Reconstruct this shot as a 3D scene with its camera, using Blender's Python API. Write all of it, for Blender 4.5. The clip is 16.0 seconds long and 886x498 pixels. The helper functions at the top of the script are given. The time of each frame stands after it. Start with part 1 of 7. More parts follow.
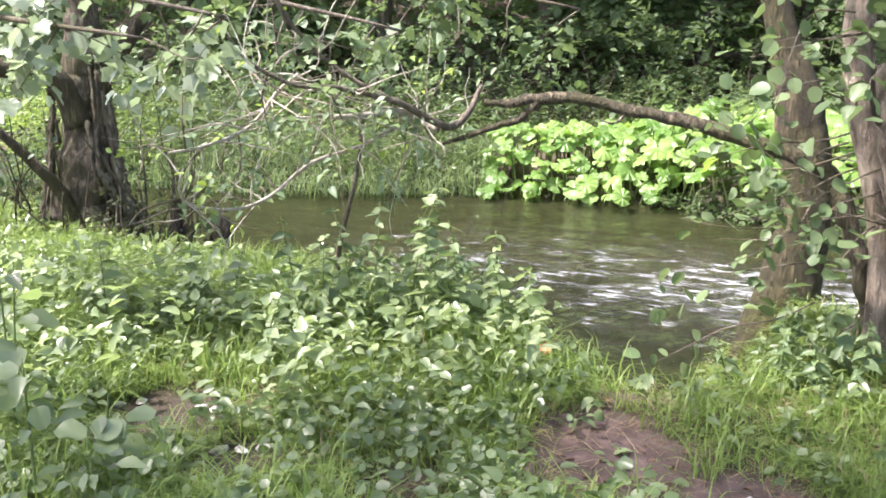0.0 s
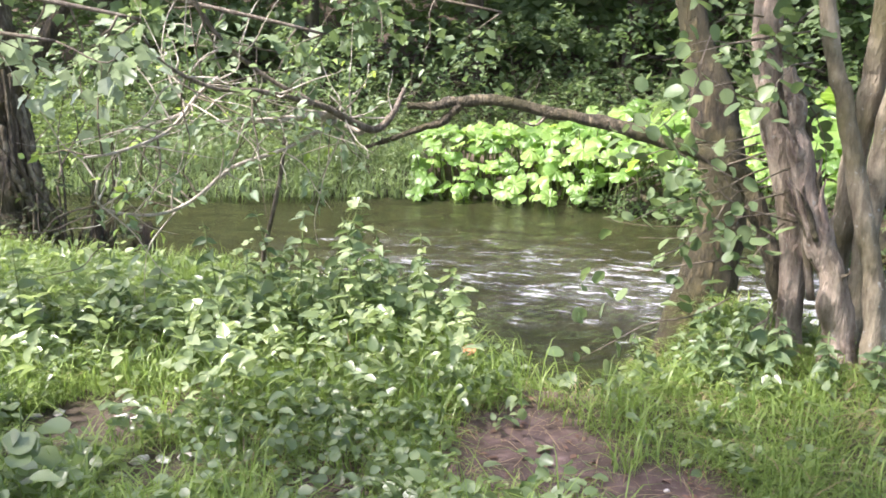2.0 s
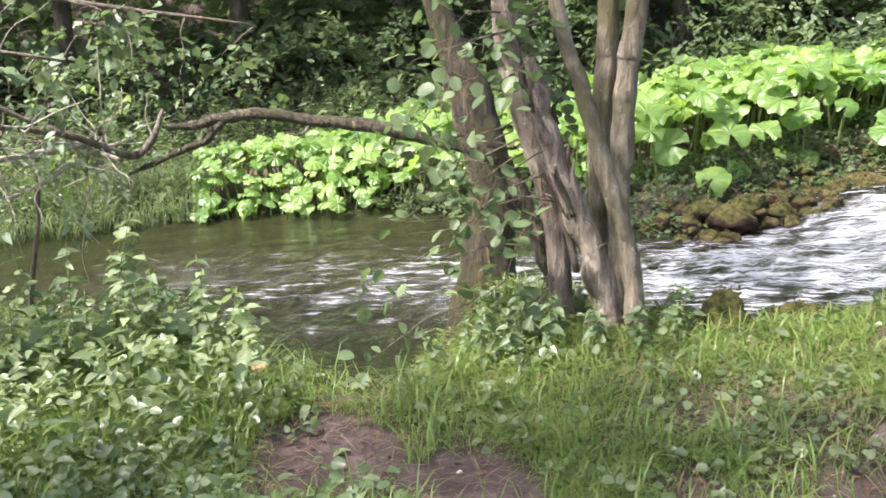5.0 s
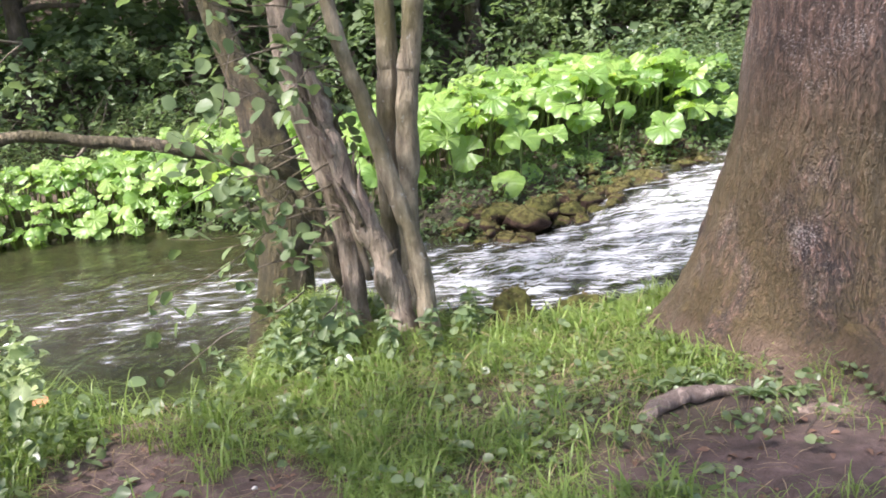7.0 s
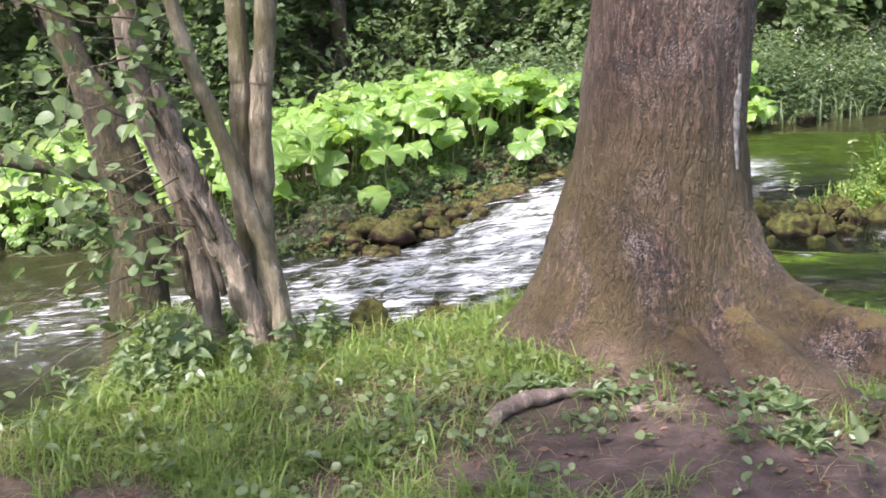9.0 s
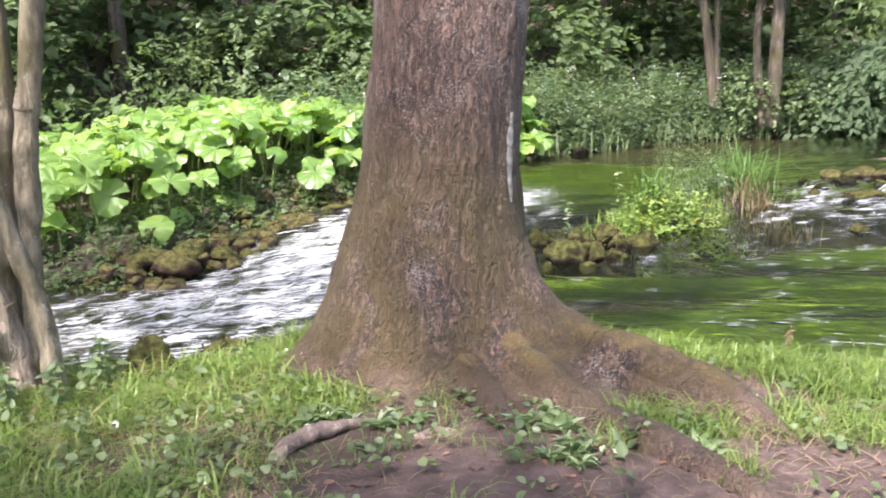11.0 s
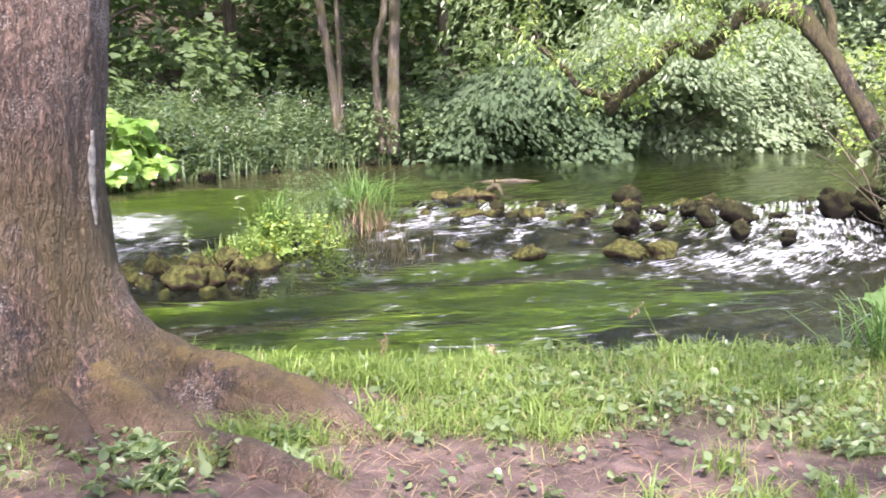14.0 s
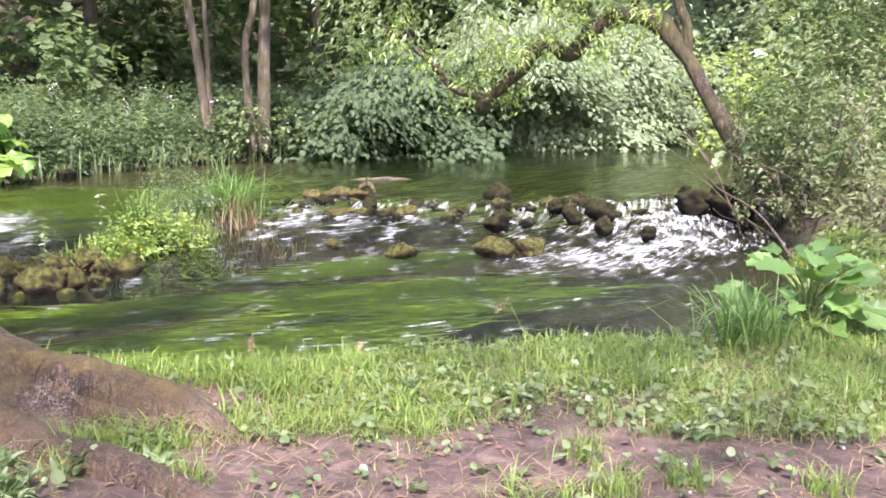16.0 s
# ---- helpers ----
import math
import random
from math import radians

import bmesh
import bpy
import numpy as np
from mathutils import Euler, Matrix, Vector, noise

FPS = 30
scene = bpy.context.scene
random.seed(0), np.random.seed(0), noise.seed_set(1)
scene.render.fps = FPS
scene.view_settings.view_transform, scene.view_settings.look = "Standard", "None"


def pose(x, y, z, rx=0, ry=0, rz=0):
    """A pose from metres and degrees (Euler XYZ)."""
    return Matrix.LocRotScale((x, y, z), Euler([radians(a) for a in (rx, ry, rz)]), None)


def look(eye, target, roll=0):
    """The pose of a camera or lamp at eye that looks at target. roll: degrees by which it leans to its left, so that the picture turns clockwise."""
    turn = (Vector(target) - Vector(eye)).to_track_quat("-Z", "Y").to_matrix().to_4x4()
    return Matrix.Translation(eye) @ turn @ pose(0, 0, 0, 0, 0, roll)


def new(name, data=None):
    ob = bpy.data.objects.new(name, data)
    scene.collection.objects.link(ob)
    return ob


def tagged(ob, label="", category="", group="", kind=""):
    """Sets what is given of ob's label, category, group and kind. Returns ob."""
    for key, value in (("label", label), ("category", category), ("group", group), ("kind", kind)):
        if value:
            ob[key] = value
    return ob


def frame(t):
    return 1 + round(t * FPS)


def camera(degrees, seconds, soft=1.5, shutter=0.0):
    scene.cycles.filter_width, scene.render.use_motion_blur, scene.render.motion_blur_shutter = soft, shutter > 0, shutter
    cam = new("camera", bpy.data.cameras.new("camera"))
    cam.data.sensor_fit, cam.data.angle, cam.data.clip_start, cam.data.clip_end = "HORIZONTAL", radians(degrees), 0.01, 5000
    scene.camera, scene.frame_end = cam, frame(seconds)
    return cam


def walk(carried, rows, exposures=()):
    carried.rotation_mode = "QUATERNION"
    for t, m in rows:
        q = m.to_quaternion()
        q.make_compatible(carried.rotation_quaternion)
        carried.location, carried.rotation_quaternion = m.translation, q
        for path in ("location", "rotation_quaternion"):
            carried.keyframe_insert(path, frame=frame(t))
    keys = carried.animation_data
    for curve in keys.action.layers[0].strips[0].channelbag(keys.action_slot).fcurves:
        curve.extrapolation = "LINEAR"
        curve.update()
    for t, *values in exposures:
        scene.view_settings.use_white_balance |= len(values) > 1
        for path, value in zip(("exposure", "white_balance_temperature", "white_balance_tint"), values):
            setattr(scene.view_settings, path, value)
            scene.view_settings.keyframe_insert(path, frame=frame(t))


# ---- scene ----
# Camera: a slow hand-held pan from the left bank round to the weir.
cam = camera(52.0, 16.0, soft=1.7, shutter=0.25)
PATH = [
    (0.0, pose(-0.228, 0.328, 1.594, 77.13, -0.32, 0.42)),
    (0.5, pose(-0.211, 0.323, 1.598, 77.20, 0.17, -0.89)),
    (1.0, pose(-0.197, 0.320, 1.599, 77.23, -0.13, -1.84)),
    (1.5, pose(-0.191, 0.322, 1.600, 77.15, 0.12, -2.48)),
    (2.0, pose(-0.181, 0.312, 1.602, 77.25, -0.39, -3.85)),
    (2.5, pose(-0.168, 0.293, 1.612, 77.44, 0.06, -5.54)),
    (3.0, pose(-0.163, 0.287, 1.630, 77.50, 0.00, -7.67)),
    (3.2, pose(-0.158, 0.283, 1.630, 77.54, -0.00, -9.23)),
    (5.3, pose(-0.039, 0.232, 1.594, 77.20, 4.37, -18.87)),
    (5.5, pose(-0.026, 0.225, 1.587, 77.11, 4.55, -20.09)),
    (6.0, pose(0.015, 0.194, 1.577, 75.92, 5.52, -24.36)),
    (6.5, pose(0.025, 0.157, 1.579, 76.03, 5.17, -26.81)),
    (7.0, pose(0.054, 0.128, 1.598, 77.04, 5.00, -29.32)),
    (7.5, pose(0.071, 0.096, 1.597, 78.16, 3.84, -31.12)),
    (8.0, pose(0.092, 0.074, 1.583, 77.52, 2.69, -33.17)),
    (8.2, pose(0.115, 0.053, 1.583, 77.30, 3.28, -33.79)),
    (10.3, pose(0.110, -0.032, 1.599, 78.26, 2.65, -44.74)),
    (10.5, pose(0.107, -0.036, 1.599, 78.26, 2.58, -46.21)),
    (11.0, pose(0.126, -0.062, 1.618, 78.44, 2.09, -49.89)),
    (11.5, pose(0.114, -0.158, 1.649, 79.65, 0.25, -54.48)),
    (12.0, pose(0.133, -0.192, 1.632, 80.82, -0.01, -57.80)),
    (12.5, pose(0.187, -0.211, 1.600, 79.87, -0.10, -61.01)),
    (13.0, pose(0.216, -0.244, 1.587, 80.42, -0.04, -66.05)),
    (13.5, pose(0.239, -0.264, 1.562, 79.47, 0.06, -69.00)),
    (14.0, pose(0.228, -0.306, 1.575, 79.68, 0.25, -71.95)),
    (14.5, pose(0.233, -0.339, 1.573, 79.82, -0.15, -74.50)),
    (15.0, pose(0.233, -0.358, 1.567, 79.62, -0.22, -76.21)),
    (15.5, pose(0.227, -0.363, 1.571, 79.56, -0.26, -77.91)),
    (16.0, pose(0.218, -0.363, 1.575, 79.60, -0.66, -79.69)),
]
# the clip brightens a little as it turns towards the weir
walk(cam, PATH, [(0.0, 2.18, 6400, 18), (3.0, 2.14, 6400, 18), (5.5, 1.92, 6400, 18), (8.0, 1.9, 6400, 18), (10.5, 2.02, 6400, 18), (12.0, 2.2, 6400, 20), (14.0, 2.3, 6380, 24), (16.0, 2.28, 6380, 25)])

# ---- light: bright hazy summer day, sun high over the open river ----
SUN_ELEV, SUN_AZ = radians(58), radians(-100)      # azimuth from +y towards +x
world = bpy.data.worlds.new("sky")
scene.world = world
world.use_nodes = True
wn, wl = world.node_tree.nodes, world.node_tree.links
sky = wn.new("ShaderNodeTexSky")
sky.sky_type, sky.sun_disc = "NISHITA", False
sky.sun_elevation, sky.sun_rotation = SUN_ELEV, SUN_AZ
sky.dust_density, sky.air_density = 3.0, 1.0
wn["Background"].inputs["Strength"].default_value = 0.15
wl.new(sky.outputs[0], wn["Background"].inputs["Color"])
sun = new("sun", bpy.data.lights.new("sun", "SUN"))
sun.data.energy, sun.data.angle, sun.data.color = 3.3, radians(3.0), (1.0, 0.97, 0.93)
sun.matrix_world = look((0, 0, 30), (-30 * math.cos(SUN_ELEV) * math.sin(SUN_AZ), -30 * math.cos(SUN_ELEV) * math.cos(SUN_AZ), 30 - 30 * math.sin(SUN_ELEV)))

# ---- materials ----
def mat(name):
    m = bpy.data.materials.new(name)
    m.use_nodes = True
    return m, m.node_tree.nodes, m.node_tree.links, m.node_tree.nodes["Principled BSDF"]


def tex_noise(n, l, scale, detail=6, rough=0.6, vec=None, stretch=None):
    """A noise texture on the object's own coordinates; stretch scales its axes."""
    t = n.new("ShaderNodeTexNoise")
    t.inputs["Scale"].default_value, t.inputs["Detail"].default_value, t.inputs["Roughness"].default_value = scale, detail, rough
    if vec is None:
        vec = n.new("ShaderNodeNewGeometry").outputs["Position"]
    if stretch:
        mp = n.new("ShaderNodeMapping")
        mp.inputs["Scale"].default_value = stretch
        l.new(vec, mp.inputs["Vector"])
        vec = mp.outputs[0]
    l.new(vec, t.inputs["Vector"])
    return t.outputs["Fac"]


def ramp(n, l, fac, stops):
    r = n.new("ShaderNodeValToRGB")
    e = r.color_ramp.elements
    while len(e) < len(stops):
        e.new(0.5)
    for el, (p, c) in zip(e, stops):
        el.position, el.color = p, (*c, 1) if len(c) == 3 else c
    l.new(fac, r.inputs["Fac"])
    return r.outputs["Color"]


def mix(n, l, fac, a, b, kind="MIX"):
    m = n.new("ShaderNodeMix")
    m.data_type, m.blend_type = "RGBA", kind
    for s, v in ((m.inputs["Factor"], fac), (m.inputs["A"], a), (m.inputs["B"], b)):
        if isinstance(v, (int, float)):
            s.default_value = v
        elif isinstance(v, tuple):
            s.default_value = (*v, 1)
        else:
            l.new(v, s)
    return m.outputs["Result"]


def math_node(n, l, op, a, b=0.0, clamp=False):
    m = n.new("ShaderNodeMath")
    m.operation, m.use_clamp = op, clamp
    for s, v in zip(m.inputs, (a, b)):
        if isinstance(v, (int, float)):
            s.default_value = v
        else:
            l.new(v, s)
    return m.outputs[0]


def add_bump(n, l, p, height, strength, dist):
    b = n.new("ShaderNodeBump")
    b.inputs["Strength"].default_value, b.inputs["Distance"].default_value = strength, dist
    l.new(height, b.inputs["Height"])
    l.new(b.outputs[0], p.inputs["Normal"])


def leaf_mat(name, dark, light, glow, through_share=0.35, rough=0.45, spots=0.0):
    """A leaf: two greens that vary from leaf to leaf, gloss on top and light that comes through."""
    m, n, l, p = mat(name)
    dark, light = ((c_[0] * 1.13, c_[1], c_[2] * 1.08) for c_ in (dark, light))
    g = n.new("ShaderNodeNewGeometry")
    oi = n.new("ShaderNodeObjectInfo")
    r = math_node(n, l, "FRACT", math_node(n, l, "ADD", g.outputs["Random Per Island"], oi.outputs["Random"]))
    big = tex_noise(n, l, 0.9, 3)
    c = ramp(n, l, r, [(0.0, dark), (0.55, tuple((a + b) / 2 for a, b in zip(dark, light))), (1.0, light)])
    fine = tex_noise(n, l, 45, 3)
    c = mix(n, l, math_node(n, l, "MULTIPLY", fine, 0.35), c, tuple(x * 0.55 for x in dark))
    c = mix(n, l, math_node(n, l, "MULTIPLY", big, 0.3), c, tuple(x * 1.15 for x in light))
    if spots:
        s = tex_noise(n, l, 14, 2)
        c = mix(n, l, math_node(n, l, "GREATER_THAN", s, 1 - spots), c, (0.32, 0.24, 0.06))
    l.new(c, p.inputs["Base Color"])
    p.inputs["Roughness"].default_value = rough
    p.inputs["Specular IOR Level"].default_value = 0.3 if rough > 0.33 else 0.55
    tr = n.new("ShaderNodeBsdfTranslucent")
    l.new(mix(n, l, 0.6, c, glow), tr.inputs["Color"])
    mx = n.new("ShaderNodeMixShader")
    mx.inputs[0].default_value = through_share
    l.new(p.outputs[0], mx.inputs[1])
    l.new(tr.outputs[0], mx.inputs[2])
    l.new(mx.outputs[0], n["Material Output"].inputs["Surface"])
    return m


def bark_mat(name, dark, light, moss=0.0, scale=9.0, relief=0.02, moss_top=99.0, lichen=0.0, crack=1.0, seams=0.6, moss_a=(0.03, 0.034, 0.01), moss_b=(0.13, 0.105, 0.03)):
    m, n, l, p = mat(name)
    furrow = tex_noise(n, l, scale, 9, 0.7, stretch=(1, 1, 0.3))
    seam = tex_noise(n, l, scale * crack, 7, 0.68, stretch=(1, 1, 0.24))
    rift = math_node(n, l, "MULTIPLY", math_node(n, l, "ABSOLUTE", math_node(n, l, "SUBTRACT", seam, 0.5)), 11.0, clamp=True)
    patch = tex_noise(n, l, 2.2, 5)
    fine = tex_noise(n, l, 60, 5, 0.7, stretch=(1, 1, 0.5))
    c = ramp(n, l, furrow, [(0.39, dark), (0.5, tuple((a + b) / 2 for a, b in zip(dark, light))), (0.61, light)])
    c = mix(n, l, math_node(n, l, "MULTIPLY", fine, 0.4), c, tuple(0.5 * x for x in dark))
    c = mix(n, l, math_node(n, l, "MULTIPLY", math_node(n, l, "SUBTRACT", 1.0, rift), seams), c, tuple(0.45 * x for x in dark))
    if lichen:
        sp = tex_noise(n, l, 26, 4)
        c = mix(n, l, math_node(n, l, "MULTIPLY", math_node(n, l, "GREATER_THAN", sp, 1 - lichen), 0.55), c, (0.42, 0.42, 0.38))
    if moss:
        z = n.new("ShaderNodeSeparateXYZ")
        l.new(n.new("ShaderNodeNewGeometry").outputs["Position"], z.inputs[0])
        low = math_node(n, l, "SUBTRACT", moss_top, z.outputs[2])
        low = math_node(n, l, "MULTIPLY", low, 1.6, clamp=True)
        k = math_node(n, l, "MULTIPLY", math_node(n, l, "SUBTRACT", patch, 0.62 - 0.4 * moss), 5, clamp=True)
        k = math_node(n, l, "MULTIPLY", math_node(n, l, "MULTIPLY", k, low), 0.8)
        c = mix(n, l, k, c, mix(n, l, fine, moss_a, moss_b))
    l.new(c, p.inputs["Base Color"])
    p.inputs["Roughness"].default_value = 0.85
    h = math_node(n, l, "ADD", furrow, math_node(n, l, "MULTIPLY", fine, 0.3))
    h = math_node(n, l, "ADD", h, math_node(n, l, "MULTIPLY", rift, 0.7))
    add_bump(n, l, p, h, 1.0, relief)
    return m


def old_bark_mat():
    """Scaly brown bark: small upright plates with dark fissures, pale flakes, olive moss on the lower trunk, tawny moss on top of the roots and trodden earth at the foot."""
    m, n, l, p = mat("old_brown_bark")
    pos = n.new("ShaderNodeNewGeometry").outputs["Position"]
    sep = n.new("ShaderNodeSeparateXYZ")
    l.new(pos, sep.inputs[0])
    z = sep.outputs[2]
    warp = n.new("ShaderNodeTexNoise")
    warp.inputs["Scale"].default_value, warp.inputs["Detail"].default_value = 7.0, 4.0
    l.new(pos, warp.inputs["Vector"])
    shift = n.new("ShaderNodeVectorMath")
    shift.operation = "MULTIPLY_ADD"
    l.new(warp.outputs["Color"], shift.inputs[0])
    shift.inputs[1].default_value = (0.07, 0.07, 0.1)
    l.new(pos, shift.inputs[2])
    squash = n.new("ShaderNodeMapping")
    squash.inputs["Scale"].default_value = (1, 1, 0.24)
    l.new(shift.outputs[0], squash.inputs["Vector"])

    def ridges(scale, detail, steep):
        t = tex_noise(n, l, scale, detail, 0.62, vec=squash.outputs[0])
        return math_node(n, l, "MULTIPLY", math_node(n, l, "ABSOLUTE", math_node(n, l, "SUBTRACT", t, 0.5)), steep, clamp=True)

    edge, edge2 = ridges(26.0, 3, 9.0), ridges(62.0, 3, 8.0)
    strand = tex_noise(n, l, 40, 6, 0.72, vec=squash.outputs[0])
    big, patch, fine = tex_noise(n, l, 3.1, 5), tex_noise(n, l, 2.3, 6, 0.65, stretch=(1, 1, 0.55)), tex_noise(n, l, 95, 5, 0.75)
    c = ramp(n, l, strand, [(0.41, (0.013, 0.0075, 0.005)), (0.5, (0.066, 0.038, 0.027)), (0.62, (0.25, 0.15, 0.11))])
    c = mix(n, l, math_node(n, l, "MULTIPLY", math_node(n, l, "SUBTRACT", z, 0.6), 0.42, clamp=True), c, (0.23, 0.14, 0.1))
    c = mix(n, l, math_node(n, l, "MULTIPLY", math_node(n, l, "SUBTRACT", 1.0, edge), 0.74), c, (0.02, 0.013, 0.01))
    c = mix(n, l, math_node(n, l, "MULTIPLY", math_node(n, l, "SUBTRACT", 1.0, edge2), 0.3), c, (0.04, 0.026, 0.021))
    # pale flakes, with the bark's whitish glints put into the same colour
    flake = math_node(n, l, "MULTIPLY", math_node(n, l, "SUBTRACT", math_node(n, l, "ADD", fine, math_node(n, l, "MULTIPLY", big, 0.5)), 0.82), 11.0, clamp=True)
    c = mix(n, l, math_node(n, l, "MULTIPLY", flake, 0.62), c, (0.47, 0.4, 0.37))
    low = math_node(n, l, "MULTIPLY", math_node(n, l, "SUBTRACT", 1.5, z), 1.7, clamp=True)
    moss = math_node(n, l, "MULTIPLY", math_node(n, l, "SUBTRACT", math_node(n, l, "ADD", patch, math_node(n, l, "MULTIPLY", fine, 0.3)), 0.525), 7.0, clamp=True)
    c = mix(n, l, math_node(n, l, "MULTIPLY", math_node(n, l, "MULTIPLY", moss, low), 0.78), c, mix(n, l, fine, (0.015, 0.0105, 0.003), (0.115, 0.078, 0.02)))
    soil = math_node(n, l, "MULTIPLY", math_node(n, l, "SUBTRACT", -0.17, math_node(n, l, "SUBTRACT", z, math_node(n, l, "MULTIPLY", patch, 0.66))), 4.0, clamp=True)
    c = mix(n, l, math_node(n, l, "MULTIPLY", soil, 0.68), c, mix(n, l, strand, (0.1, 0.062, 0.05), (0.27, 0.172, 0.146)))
    nz = n.new("ShaderNodeSeparateXYZ")
    l.new(n.new("ShaderNodeNewGeometry").outputs["Normal"], nz.inputs[0])
    rough_top = math_node(n, l, "ADD", nz.outputs[2], math_node(n, l, "MULTIPLY", tex_noise(n, l, 7, 7, 0.75), 2.4))
    top = math_node(n, l, "MULTIPLY", math_node(n, l, "SUBTRACT", rough_top, 1.95), 3.5, clamp=True)
    top = math_node(n, l, "MULTIPLY", top, math_node(n, l, "MULTIPLY", math_node(n, l, "SUBTRACT", z, 0.13), 10.0, clamp=True))
    c = mix(n, l, math_node(n, l, "MULTIPLY", top, 0.68), c, mix(n, l, fine, (0.055, 0.04, 0.011), (0.235, 0.162, 0.046)))
    l.new(c, p.inputs["Base Color"])
    p.inputs["Roughness"].default_value = 0.62
    h = math_node(n, l, "ADD", math_node(n, l, "MULTIPLY", edge, 0.55), math_node(n, l, "MULTIPLY", edge2, 0.22))
    h = math_node(n, l, "ADD", h, math_node(n, l, "ADD", math_node(n, l, "MULTIPLY", strand, 0.9), math_node(n, l, "MULTIPLY", fine, 0.35)))
    add_bump(n, l, p, h, 0.9, 0.022)
    return m


def plain_mat(name, a, b, scale=20.0, rough=0.8, relief=0.004):
    m, n, l, p = mat(name)
    f = tex_noise(n, l, scale, 6)
    l.new(ramp(n, l, f, [(0.38, a), (0.62, b)]), p.inputs["Base Color"])
    p.inputs["Roughness"].default_value = rough
    add_bump(n, l, p, f, 0.8, relief)
    return m


def stone_mat(name, stone_a, stone_b, moss_a, moss_b, cover):
    """Rock with a cushion of moss on whatever faces up."""
    m, n, l, p = mat(name)
    g = n.new("ShaderNodeNewGeometry")
    s = n.new("ShaderNodeSeparateXYZ")
    l.new(g.outputs["Normal"], s.inputs[0])
    f, fine = tex_noise(n, l, 6, 6), tex_noise(n, l, 70, 4, 0.7)
    rock = ramp(n, l, f, [(0.38, stone_a), (0.62, stone_b)])
    moss = ramp(n, l, tex_noise(n, l, 16, 4), [(0.38, moss_a), (0.62, moss_b)])
    k = math_node(n, l, "ADD", s.outputs[2], math_node(n, l, "MULTIPLY", f, 1.2))
    k = math_node(n, l, "MULTIPLY", math_node(n, l, "SUBTRACT", k, 1.25 - cover), 3, clamp=True)
    c = mix(n, l, k, rock, moss)
    c = mix(n, l, math_node(n, l, "MULTIPLY", tex_noise(n, l, 30, 6, 0.75), 0.9), c, (0.015, 0.012, 0.008))
    l.new(c, p.inputs["Base Color"])
    p.inputs["Roughness"].default_value, p.inputs["Specular IOR Level"].default_value = 0.85, 0.1
    add_bump(n, l, p, math_node(n, l, "ADD", f, fine), 0.9, 0.02)
    return m


def ground_mat():
    m, n, l, p = mat("earth")
    g = n.new("ShaderNodeNewGeometry")
    s = n.new("ShaderNodeSeparateXYZ")
    l.new(g.outputs["Position"], s.inputs[0])
    big, mid, fine = tex_noise(n, l, 0.8, 5), tex_noise(n, l, 7, 6), tex_noise(n, l, 90, 6, 0.7)
    soil = ramp(n, l, mid, [(0.36, (0.062, 0.04, 0.033)), (0.52, (0.128, 0.081, 0.069)), (0.66, (0.215, 0.143, 0.125))])
    soil = mix(n, l, math_node(n, l, "MULTIPLY", fine, 0.5), soil, (0.08, 0.05, 0.035))
    litter = mix(n, l, fine, (0.04, 0.028, 0.018), (0.125, 0.09, 0.06))
    wet = ramp(n, l, mid, [(0.3, (0.016, 0.014, 0.008)), (0.55, (0.04, 0.034, 0.016)), (0.75, (0.085, 0.072, 0.034))])
    green = n.new("ShaderNodeAttribute")
    green.attribute_name = "growth"
    c = mix(n, l, math_node(n, l, "MULTIPLY", green.outputs["Fac"], big, clamp=True), soil, litter)
    under = math_node(n, l, "MULTIPLY", math_node(n, l, "SUBTRACT", -0.16, s.outputs[2]), 8, clamp=True)
    c = mix(n, l, under, c, wet)
    l.new(c, p.inputs["Base Color"])
    p.inputs["Roughness"].default_value = 0.9
    clod = tex_noise(n, l, 24, 5, 0.7)
    add_bump(n, l, p, math_node(n, l, "ADD", math_node(n, l, "ADD", mid, math_node(n, l, "MULTIPLY", clod, 0.7)), math_node(n, l, "MULTIPLY", fine, 0.4)), 1.0, 0.045)
    return m


